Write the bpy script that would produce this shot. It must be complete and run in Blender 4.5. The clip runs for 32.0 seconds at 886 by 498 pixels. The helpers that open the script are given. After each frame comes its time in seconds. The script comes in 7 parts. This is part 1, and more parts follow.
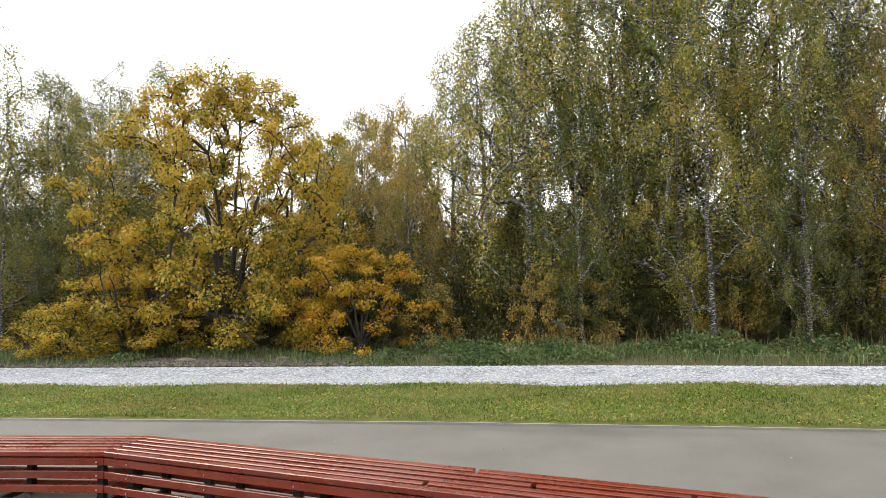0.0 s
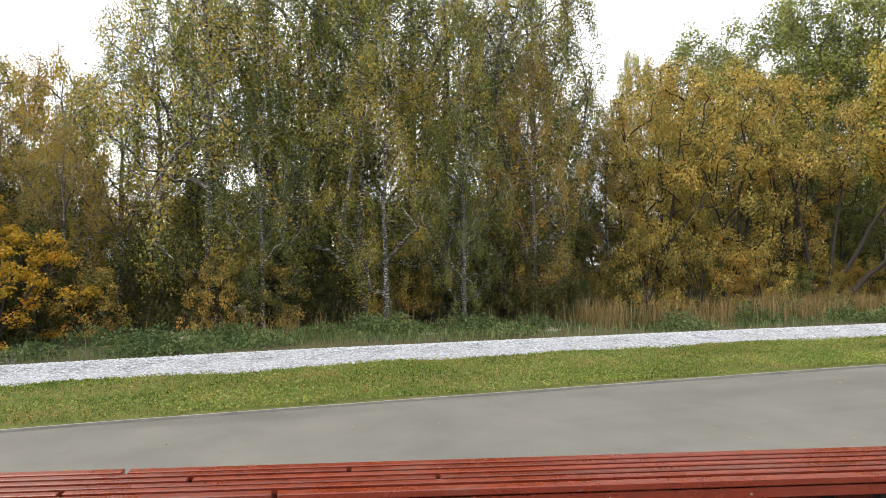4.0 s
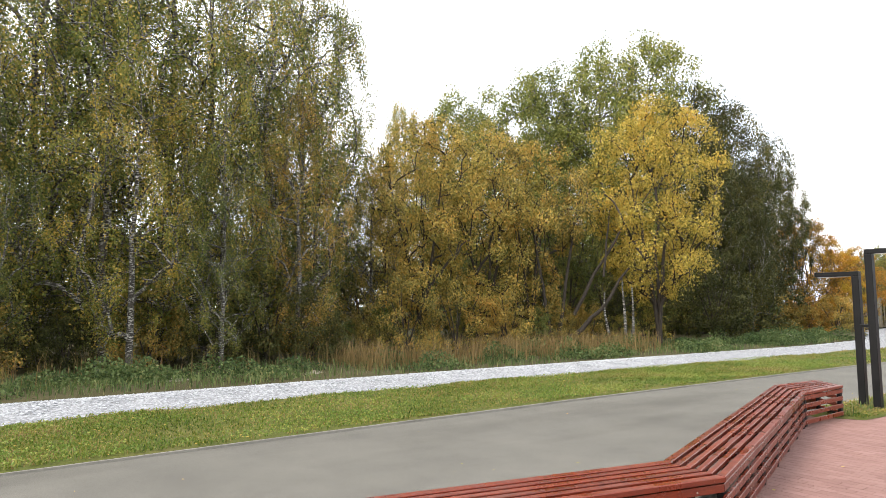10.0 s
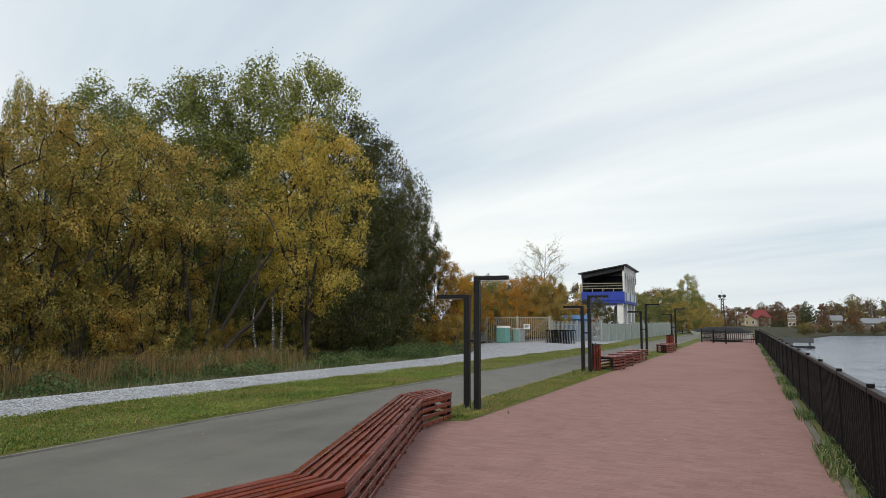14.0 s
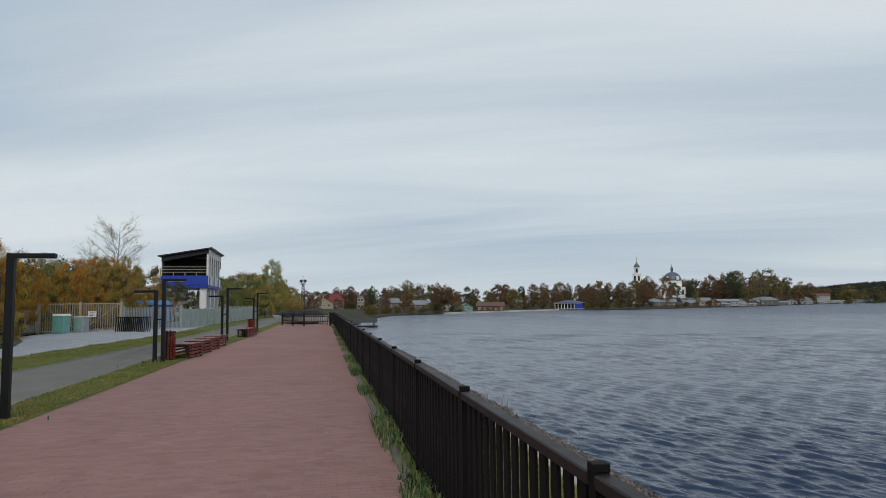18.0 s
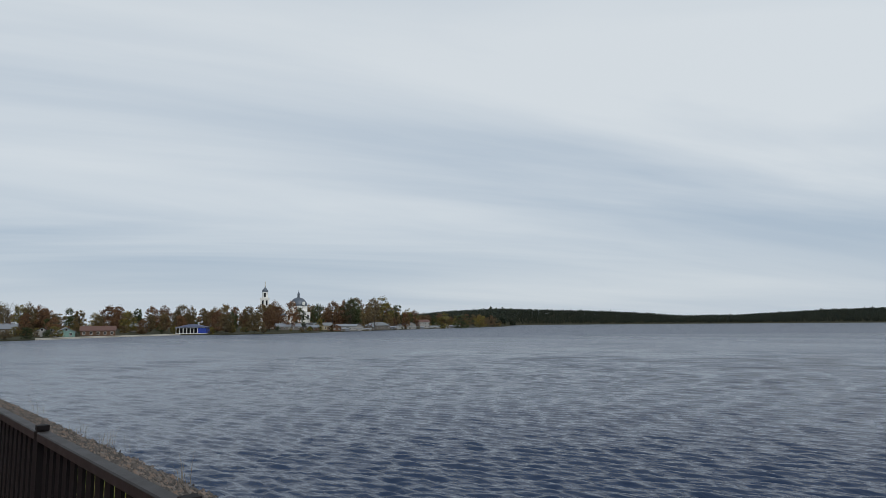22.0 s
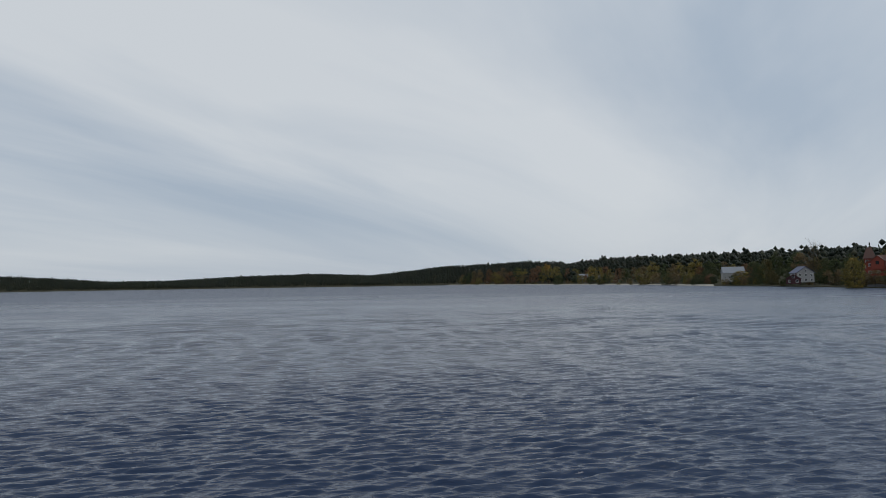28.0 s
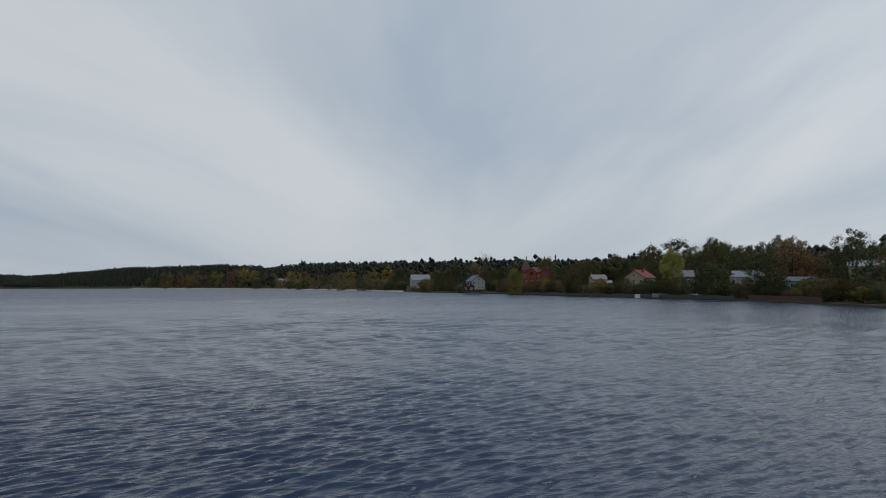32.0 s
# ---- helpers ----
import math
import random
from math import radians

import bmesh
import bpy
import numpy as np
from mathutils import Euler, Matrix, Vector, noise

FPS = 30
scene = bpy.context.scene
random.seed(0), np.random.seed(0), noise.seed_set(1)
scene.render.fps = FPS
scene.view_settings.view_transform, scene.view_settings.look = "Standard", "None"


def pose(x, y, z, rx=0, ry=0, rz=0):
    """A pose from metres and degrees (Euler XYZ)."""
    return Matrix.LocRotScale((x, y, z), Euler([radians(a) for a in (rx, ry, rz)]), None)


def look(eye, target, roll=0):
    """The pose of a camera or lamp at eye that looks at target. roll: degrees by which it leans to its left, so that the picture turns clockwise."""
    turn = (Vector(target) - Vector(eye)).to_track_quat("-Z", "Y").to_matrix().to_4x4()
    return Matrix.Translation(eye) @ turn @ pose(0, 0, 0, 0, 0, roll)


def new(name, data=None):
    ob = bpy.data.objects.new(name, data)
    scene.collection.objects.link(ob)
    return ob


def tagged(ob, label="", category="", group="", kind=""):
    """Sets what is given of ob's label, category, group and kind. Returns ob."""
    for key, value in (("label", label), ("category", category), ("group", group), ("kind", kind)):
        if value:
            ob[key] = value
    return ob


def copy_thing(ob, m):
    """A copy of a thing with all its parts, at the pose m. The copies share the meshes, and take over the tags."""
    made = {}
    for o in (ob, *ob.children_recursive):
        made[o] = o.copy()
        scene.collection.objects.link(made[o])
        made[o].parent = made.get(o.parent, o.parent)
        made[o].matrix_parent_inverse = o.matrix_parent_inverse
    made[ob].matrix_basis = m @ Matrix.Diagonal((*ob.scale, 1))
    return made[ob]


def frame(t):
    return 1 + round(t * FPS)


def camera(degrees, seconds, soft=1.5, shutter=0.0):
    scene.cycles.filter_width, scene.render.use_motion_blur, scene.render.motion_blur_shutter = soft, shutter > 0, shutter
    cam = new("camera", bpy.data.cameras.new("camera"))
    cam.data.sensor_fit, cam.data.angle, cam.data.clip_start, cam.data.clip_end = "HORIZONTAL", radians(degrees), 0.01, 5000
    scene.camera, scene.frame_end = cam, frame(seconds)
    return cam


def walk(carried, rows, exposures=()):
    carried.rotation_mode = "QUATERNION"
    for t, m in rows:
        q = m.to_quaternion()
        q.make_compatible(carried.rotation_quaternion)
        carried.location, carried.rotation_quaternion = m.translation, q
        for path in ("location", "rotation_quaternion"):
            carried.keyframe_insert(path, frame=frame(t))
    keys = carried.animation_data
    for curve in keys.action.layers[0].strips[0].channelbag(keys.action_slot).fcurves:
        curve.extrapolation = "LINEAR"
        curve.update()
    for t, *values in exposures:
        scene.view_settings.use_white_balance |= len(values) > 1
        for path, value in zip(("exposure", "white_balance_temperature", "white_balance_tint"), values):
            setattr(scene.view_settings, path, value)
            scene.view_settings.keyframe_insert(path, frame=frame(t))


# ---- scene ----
# camera: one turn on the promenade, from the birches over the walk to the lake
cam = camera(68.4, 32.0, 0.55)
PATH = [
    (0.0, pose(-0.333, 0.228, 1.600, 93.53, 1.39, 11.74)),
    (0.5, pose(-0.319, 0.223, 1.600, 93.94, 1.37, 9.63)),
    (1.0, pose(-0.305, 0.217, 1.600, 94.16, 1.39, 7.52)),
    (1.5, pose(-0.281, 0.214, 1.600, 94.03, 1.39, 3.86)),
    (2.0, pose(-0.258, 0.211, 1.600, 93.83, 1.24, -0.04)),
    (2.5, pose(-0.235, 0.208, 1.600, 92.79, 1.34, -3.74)),
    (3.0, pose(-0.213, 0.206, 1.600, 92.02, 1.19, -7.76)),
    (3.5, pose(-0.214, 0.206, 1.600, 91.29, 0.92, -11.66)),
    (4.0, pose(-0.215, 0.207, 1.600, 91.62, 1.06, -15.24)),
    (4.5, pose(-0.216, 0.207, 1.600, 91.62, 0.91, -19.47)),
    (6.5, pose(-0.222, 0.210, 1.600, 92.47, 0.27, -26.28)),
    (7.0, pose(-0.223, 0.211, 1.600, 92.79, 0.34, -27.69)),
    (7.5, pose(-0.199, 0.208, 1.600, 93.05, 0.19, -28.49)),
    (8.0, pose(-0.175, 0.205, 1.600, 93.21, -0.17, -30.45)),
    (8.5, pose(-0.151, 0.201, 1.600, 93.65, 0.22, -30.87)),
    (9.0, pose(-0.128, 0.198, 1.600, 93.86, 0.52, -30.41)),
    (9.5, pose(-0.143, 0.203, 1.600, 94.58, 0.46, -31.01)),
    (10.0, pose(-0.158, 0.208, 1.600, 94.98, 0.47, -35.53)),
    (10.5, pose(-0.173, 0.213, 1.600, 94.97, 0.30, -40.80)),
    (11.0, pose(-0.190, 0.199, 1.600, 95.20, 0.81, -44.76)),
    (11.5, pose(-0.207, 0.186, 1.600, 95.15, 0.43, -47.11)),
    (12.0, pose(-0.224, 0.172, 1.600, 95.22, 0.10, -49.61)),
    (12.5, pose(-0.211, 0.158, 1.600, 95.21, -0.13, -54.32)),
    (13.0, pose(-0.198, 0.143, 1.600, 95.43, -0.01, -58.60)),
    (13.5, pose(-0.184, 0.128, 1.600, 95.85, -0.20, -61.91)),
    (15.5, pose(0.050, 0.018, 1.600, 96.77, 0.32, -75.20)),
    (16.0, pose(0.099, -0.002, 1.600, 96.49, 0.40, -77.98)),
    (16.5, pose(0.148, -0.022, 1.600, 95.81, 1.02, -82.40)),
    (17.0, pose(0.208, -0.009, 1.600, 95.02, 0.93, -88.53)),
    (17.5, pose(0.329, 0.010, 1.600, 94.65, 1.11, -95.87)),
    (18.0, pose(0.405, 0.036, 1.600, 94.79, 0.68, -100.49)),
    (18.5, pose(0.429, 0.039, 1.600, 95.05, 0.37, -104.48)),
    (19.0, pose(0.452, 0.041, 1.600, 95.33, 0.04, -108.18)),
    (19.5, pose(0.451, 0.037, 1.600, 95.84, 0.42, -112.58)),
    (20.0, pose(0.451, 0.032, 1.600, 96.13, 0.20, -116.48)),
    (20.5, pose(0.450, 0.028, 1.600, 95.90, -0.15, -120.15)),
    (21.0, pose(0.436, 0.016, 1.600, 96.23, -0.09, -124.05)),
    (21.5, pose(0.421, 0.004, 1.600, 96.33, -0.24, -128.23)),
    (22.0, pose(0.379, -0.032, 1.600, 96.60, 0.45, -132.31)),
    (22.5, pose(0.337, -0.067, 1.600, 96.64, 0.44, -136.04)),
    (23.0, pose(0.331, -0.066, 1.600, 96.30, 0.50, -140.61)),
    (23.5, pose(0.325, -0.065, 1.600, 96.34, 0.17, -145.57)),
    (24.0, pose(0.319, -0.064, 1.600, 96.31, 0.35, -149.58)),
    (24.5, pose(0.315, -0.063, 1.600, 95.81, 0.80, -154.40)),
    (25.0, pose(0.311, -0.062, 1.600, 95.50, 1.30, -157.65)),
    (26.0, pose(0.302, -0.060, 1.600, 94.51, 1.49, -165.78)),
    (26.5, pose(0.299, -0.060, 1.600, 93.66, 0.48, -169.91)),
    (28.5, pose(0.288, -0.057, 1.600, 93.02, 1.51, -181.73)),
    (29.0, pose(0.285, -0.057, 1.600, 93.01, 1.65, -183.70)),
    (29.5, pose(0.284, -0.057, 1.600, 92.84, 1.29, -186.57)),
    (30.0, pose(0.282, -0.056, 1.600, 92.91, 1.44, -190.58)),
    (30.5, pose(0.281, -0.056, 1.600, 93.48, 0.79, -195.92)),
    (31.0, pose(0.280, -0.056, 1.600, 93.78, 0.45, -200.71)),
    (31.5, pose(0.278, -0.056, 1.600, 93.46, 0.16, -203.59)),
    (32.0, pose(0.277, -0.055, 1.600, 93.23, 0.18, -205.50)),
]
EXPOSURES = [(0.0, 1.2, 7000, 10), (4.0, 1.2, 7000, 10), (9.0, 1.45, 7100, 10), (11.0, 1.02, 6900, 10), (12.0, 0.7, 6800, 10), (13.0, 0.34, 6740, 8), (16.0, -0.05, 6430, 6), (18.0, -0.32, 6220, 6), (23.0, -0.36, 6200, 8), (26.0, -0.48, 6230, 9), (29.0, -0.54, 6250, 9), (32.0, -0.62, 6250, 9)]
walk(cam, PATH, EXPOSURES)
# ---- sky and sun: a high overcast with brighter streaks ----
SUN_AZ, SUN_EL = 82.0, 46.0        # degrees left of +y, above the horizon
world = bpy.data.worlds.new("sky")
scene.world = world
world.use_nodes = True
wn, wl = world.node_tree.nodes, world.node_tree.links
wn.clear()


def wnode(kind, **sets):
    n = wn.new(kind)
    for key, value in sets.items():
        n.inputs[key.replace("_", " ")].default_value = value
    return n


sky = wn.new("ShaderNodeTexSky")
sky.sky_type, sky.sun_disc = "NISHITA", False
sky.sun_elevation, sky.sun_rotation = radians(SUN_EL), radians(-SUN_AZ)
sky.air_density, sky.dust_density, sky.ozone_density = 1.0, 2.5, 1.2
gen = wn.new("ShaderNodeTexCoord")
sep = wn.new("ShaderNodeSeparateXYZ")
wl.new(gen.outputs["Generated"], sep.inputs[0])


def wmath(op, a, b):
    n = wn.new("ShaderNodeMath")
    n.operation = op
    for i, v in enumerate((a, b)):
        if isinstance(v, (int, float)):
            n.inputs[i].default_value = v
        else:
            wl.new(v, n.inputs[i])
    return n.outputs[0]


# the cloud layer lies on a plane overhead, seen in perspective
lift = wmath("ADD", wmath("MAXIMUM", sep.outputs["Z"], 0.0), 0.11)
plane = wn.new("ShaderNodeCombineXYZ")
wl.new(wmath("DIVIDE", sep.outputs["X"], lift), plane.inputs[0])
wl.new(wmath("DIVIDE", sep.outputs["Y"], lift), plane.inputs[1])
turn = wn.new("ShaderNodeMapping")
turn.vector_type = "TEXTURE"
turn.inputs["Rotation"].default_value = (0, 0, radians(65))
turn.inputs["Scale"].default_value = (4.2, 1.25, 1)
turn.inputs["Location"].default_value = (3.1, 1.7, 0)
wl.new(plane.outputs[0], turn.inputs["Vector"])
streaks = wnode("ShaderNodeTexNoise", Scale=0.85, Detail=6.0, Roughness=0.52, Distortion=0.5)
wl.new(turn.outputs[0], streaks.inputs["Vector"])
broad = wnode("ShaderNodeTexNoise", Scale=0.4, Detail=2.0, Roughness=0.5)
wl.new(turn.outputs[0], broad.inputs["Vector"])
both = wmath("ADD", wmath("MULTIPLY", streaks.outputs["Fac"], 0.6), wmath("MULTIPLY", broad.outputs["Fac"], 0.4))
# the layer evens out towards the horizon
even = wmath("ADD", wmath("MULTIPLY", wmath("MINIMUM", wmath("MULTIPLY", wmath("MAXIMUM", sep.outputs["Z"], 0.0), 6.0), 1.0), 0.8), 0.2)
both = wmath("ADD", wmath("MULTIPLY", wmath("SUBTRACT", both, 0.50), even), 0.50)
ramp = wn.new("ShaderNodeValToRGB")
ramp.color_ramp.elements[0].position, ramp.color_ramp.elements[0].color = 0.40, (0.555, 0.637, 0.735, 1)
ramp.color_ramp.elements[1].position, ramp.color_ramp.elements[1].color = 0.59, (0.885, 0.908, 0.925, 1)
wl.new(both, ramp.inputs[0])
# the cloud is thinner and brighter towards the sun
way = wn.new("ShaderNodeVectorMath")
way.operation = "DOT_PRODUCT"
way.inputs[1].default_value = (-math.sin(radians(SUN_AZ)) * math.cos(radians(SUN_EL)), math.cos(radians(SUN_AZ)) * math.cos(radians(SUN_EL)), math.sin(radians(SUN_EL)))
wl.new(gen.outputs["Generated"], way.inputs[0])
glow = wmath("POWER", wmath("MAXIMUM", wmath("MULTIPLY", wmath("ADD", way.outputs["Value"], 1.0), 0.5), 0.0), 3.0)
cloud_light = wmath("ADD", wmath("MULTIPLY", glow, 0.12), 0.90)
clouds = wn.new("ShaderNodeVectorMath")
clouds.operation = "SCALE"
wl.new(ramp.outputs[0], clouds.inputs[0])
wl.new(cloud_light, clouds.inputs["Scale"])
bg_sky = wnode("ShaderNodeBackground", Strength=0.078)
bg_cloud = wnode("ShaderNodeBackground", Strength=1.19)
wl.new(sky.outputs[0], bg_sky.inputs[0])
wl.new(clouds.outputs[0], bg_cloud.inputs[0])
mix = wn.new("ShaderNodeMixShader")
mix.inputs[0].default_value = 0.88
wl.new(bg_sky.outputs[0], mix.inputs[1])
wl.new(bg_cloud.outputs[0], mix.inputs[2])
out = wn.new("ShaderNodeOutputWorld")
wl.new(mix.outputs[0], out.inputs[0])

sun = new("sun", bpy.data.lights.new("sun", "SUN"))
sun.data.energy, sun.data.angle, sun.data.color = 1.5, radians(26), (1.0, 0.94, 0.86)
d = (-math.sin(radians(SUN_AZ)) * 50, math.cos(radians(SUN_AZ)) * 50, math.tan(radians(SUN_EL)) * 50)
sun.matrix_world = look(d, (0, 0, 0))
# ---- materials ----
class Mat:
    """A small wrapper for a node material."""

    def __init__(self, name, rough=0.6, metal=0.0, spec=0.5):
        self.m = bpy.data.materials.new(name)
        self.m.use_nodes = True
        self.n, self.l = self.m.node_tree.nodes, self.m.node_tree.links
        self.b = self.n["Principled BSDF"]
        self.b.inputs["Roughness"].default_value = rough
        self.b.inputs["Metallic"].default_value = metal
        self.b.inputs["Specular IOR Level"].default_value = spec

    def node(self, kind, **sets):
        n = self.n.new(kind)
        for key, value in sets.items():
            n.inputs[key.replace("_", " ")].default_value = value
        return n

    def coords(self, scale=(1, 1, 1), rot=(0, 0, 0), which="Object"):
        c = self.n.new("ShaderNodeTexCoord")
        mp = self.n.new("ShaderNodeMapping")
        mp.inputs["Scale"].default_value, mp.inputs["Rotation"].default_value = scale, rot
        self.l.new(c.outputs[which], mp.inputs[0])
        return mp.outputs[0]

    def world(self, scale=(1, 1, 1), rot=(0, 0, 0)):
        g = self.n.new("ShaderNodeNewGeometry")
        mp = self.n.new("ShaderNodeMapping")
        mp.inputs["Scale"].default_value, mp.inputs["Rotation"].default_value = scale, rot
        self.l.new(g.outputs["Position"], mp.inputs[0])
        return mp.outputs[0]

    def noise(self, vec, scale, detail=4, rough=0.6):
        n = self.node("ShaderNodeTexNoise", Scale=scale, Detail=detail, Roughness=rough)
        self.l.new(vec, n.inputs["Vector"])
        return n.outputs["Fac"]

    def voronoi(self, vec, scale, out="Distance"):
        n = self.node("ShaderNodeTexVoronoi", Scale=scale)
        self.l.new(vec, n.inputs["Vector"])
        return n.outputs[out]

    def ramp(self, fac, stops):
        r = self.n.new("ShaderNodeValToRGB")
        els = r.color_ramp.elements
        while len(els) < len(stops):
            els.new(0.5)
        for e, (p, c) in zip(els, stops):
            e.position, e.color = p, (*c, 1) if len(c) == 3 else c
        self.l.new(fac, r.inputs[0])
        return r.outputs[0]

    def mixc(self, fac, a, b, mode="MIX"):
        x = self.n.new("ShaderNodeMix")
        x.data_type, x.blend_type = "RGBA", mode
        for sock, v in ((x.inputs[0], fac), (x.inputs[6], a), (x.inputs[7], b)):
            if isinstance(v, (int, float)):
                sock.default_value = v
            elif isinstance(v, tuple):
                sock.default_value = (*v, 1) if len(v) == 3 else v
            else:
                self.l.new(v, sock)
        return x.outputs[2]

    def math(self, op, a, b=0.0):
        x = self.n.new("ShaderNodeMath")
        x.operation = op
        for sock, v in ((x.inputs[0], a), (x.inputs[1], b)):
            if isinstance(v, (int, float)):
                sock.default_value = v
            else:
                self.l.new(v, sock)
        return x.outputs[0]

    def random(self):
        return self.n.new("ShaderNodeObjectInfo").outputs["Random"]

    def island(self):
        return self.n.new("ShaderNodeNewGeometry").outputs["Random Per Island"]

    def color(self, v):
        if isinstance(v, tuple):
            self.b.inputs["Base Color"].default_value = (*v, 1)
        else:
            self.l.new(v, self.b.inputs["Base Color"])
        return self

    def rough(self, v):
        self.l.new(v, self.b.inputs["Roughness"])
        return self

    def bump(self, height, strength=0.4, dist=0.01):
        x = self.node("ShaderNodeBump", Strength=strength, Distance=dist)
        self.l.new(height, x.inputs["Height"])
        self.l.new(x.outputs[0], self.b.inputs["Normal"])
        return self


def plain(name, col, rough=0.6, metal=0.0, var=0.25, scale=3.0, grain=40.0, bump=0.15, dist=0.004, spec=0.5):
    """A painted or cast surface: soft stains, fine grain, a little relief."""
    k = Mat(name, rough, metal, spec)
    v = k.coords()
    big, fine = k.noise(v, scale, 4), k.noise(v, grain, 3)
    dark = tuple(c * (1 - var) for c in col)
    light = tuple(min(1, c * (1 + var * 0.6)) for c in col)
    base = k.ramp(big, [(0.3, dark), (0.7, light)])
    k.color(k.mixc(0.25, base, k.ramp(fine, [(0.3, dark), (0.7, light)])))
    k.bump(fine, bump, dist)
    k.rough(k.ramp(big, [(0.3, (rough * 0.85,) * 3), (0.7, (min(1, rough * 1.15),) * 3)]))
    return k.m


def leaf(name, stops, shine=0.35, through_light=0.28, size=2.2):
    """Leaves: colour drifts over the crown and from leaf to leaf, and light comes through."""
    k = Mat(name, 0.5, 0.0, shine * 0.7)
    v = k.world()
    drift = k.noise(v, size * 0.35, 2, 0.5)
    fac = k.math("ADD", k.math("MULTIPLY", k.math("SUBTRACT", k.island(), 0.5), 0.62), k.math("ADD", k.math("MULTIPLY", drift, 0.95), 0.09))
    fac = k.math("ADD", fac, k.math("MULTIPLY", k.math("SUBTRACT", k.random(), 0.5), 0.16))
    col = k.ramp(fac, stops)
    k.color(col)
    t = k.n.new("ShaderNodeBsdfTranslucent")
    k.l.new(col, t.inputs[0])
    mx = k.n.new("ShaderNodeMixShader")
    mx.inputs[0].default_value = through_light
    k.l.new(k.b.outputs[0], mx.inputs[1])
    k.l.new(t.outputs[0], mx.inputs[2])
    k.l.new(mx.outputs[0], k.n["Material Output"].inputs[0])
    return k.m


BIRCH = leaf("birch_leaf", [(0.2, (0.094, 0.125, 0.030)), (0.45, (0.195, 0.222, 0.053)), (0.68, (0.328, 0.297, 0.071)), (0.92, (0.562, 0.371, 0.077))])
BIRCH_DARK = leaf("birch_leaf_dark", [(0.2, (0.068, 0.095, 0.033)), (0.5, (0.142, 0.175, 0.050)), (0.75, (0.248, 0.244, 0.066)), (0.95, (0.378, 0.295, 0.073))])
BIRCH_BROWN = leaf("birch_leaf_russet", [(0.2, (0.134, 0.137, 0.038)), (0.5, (0.284, 0.233, 0.062)), (0.75, (0.441, 0.289, 0.070)), (0.95, (0.598, 0.320, 0.077))])
YELLOW = leaf("yellow_leaf", [(0.30, (0.125, 0.136, 0.024)), (0.40, (0.328, 0.272, 0.040)), (0.66, (0.546, 0.384, 0.056)), (0.95, (0.593, 0.336, 0.048))], 0.3, 0.4)
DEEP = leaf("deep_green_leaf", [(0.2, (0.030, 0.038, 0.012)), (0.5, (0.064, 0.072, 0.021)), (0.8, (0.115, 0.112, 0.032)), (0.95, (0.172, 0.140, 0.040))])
GOLD = leaf("golden_leaf", [(0.2, (0.328, 0.246, 0.027)), (0.5, (0.558, 0.357, 0.041)), (0.8, (0.623, 0.323, 0.036)), (0.95, (0.607, 0.255, 0.036))], 0.3, 0.4)
LEMON = leaf("lemon_leaf", [(0.2, (0.181, 0.166, 0.037)), (0.42, (0.427, 0.344, 0.071)), (0.68, (0.640, 0.488, 0.115)), (0.95, (0.661, 0.420, 0.083))], 0.3, 0.4)
OLIVE = leaf("olive_yellow_leaf", [(0.2, (0.127, 0.127, 0.036)), (0.45, (0.268, 0.228, 0.061)), (0.7, (0.470, 0.337, 0.083)), (0.95, (0.590, 0.326, 0.075))])
WILLOW = leaf("willow_leaf", [(0.2, (0.159, 0.150, 0.040)), (0.45, (0.318, 0.275, 0.069)), (0.7, (0.539, 0.404, 0.103)), (0.95, (0.612, 0.370, 0.083))])
FRESH = leaf("light_green_leaf", [(0.2, (0.116, 0.142, 0.035)), (0.5, (0.208, 0.232, 0.058)), (0.8, (0.313, 0.312, 0.077)), (0.95, (0.394, 0.340, 0.085))])
RUST = leaf("rust_leaf", [(0.2, (0.146, 0.111, 0.024)), (0.5, (0.326, 0.184, 0.030)), (0.8, (0.553, 0.259, 0.036)), (0.95, (0.651, 0.240, 0.036))])
GREEN = leaf("green_leaf", [(0.2, (0.056, 0.088, 0.026)), (0.5, (0.125, 0.169, 0.048)), (0.8, (0.200, 0.231, 0.060)), (0.95, (0.300, 0.263, 0.072))])
FAR_RUST = leaf("far_rust_leaf", [(0.2, (0.066, 0.043, 0.025)), (0.5, (0.150, 0.082, 0.045)), (0.8, (0.250, 0.125, 0.058)), (0.95, (0.330, 0.165, 0.070))])
FAR_BROWN = leaf("far_brown_leaf", [(0.2, (0.069, 0.055, 0.031)), (0.5, (0.147, 0.110, 0.055)), (0.8, (0.235, 0.162, 0.069)), (0.95, (0.293, 0.184, 0.069))])
FAR_GREEN = leaf("far_green_leaf", [(0.2, (0.021, 0.033, 0.014)), (0.5, (0.049, 0.069, 0.026)), (0.8, (0.091, 0.105, 0.033)), (0.95, (0.132, 0.117, 0.039))])
FAR_OLIVE = leaf("far_olive_leaf", [(0.2, (0.058, 0.060, 0.021)), (0.5, (0.154, 0.137, 0.038)), (0.8, (0.290, 0.218, 0.049)), (0.95, (0.418, 0.245, 0.047))])
NEAR_OLIVE = leaf("shore_olive_leaf", [(0.2, (0.030, 0.034, 0.013)), (0.5, (0.072, 0.070, 0.023)), (0.8, (0.13, 0.108, 0.03)), (0.95, (0.21, 0.125, 0.03))])
PINE = leaf("pine_needle", [(0.2, (0.009, 0.014, 0.010)), (0.5, (0.019, 0.027, 0.018)), (0.8, (0.032, 0.038, 0.024)), (0.95, (0.048, 0.046, 0.026))], 0.2, 0.1)
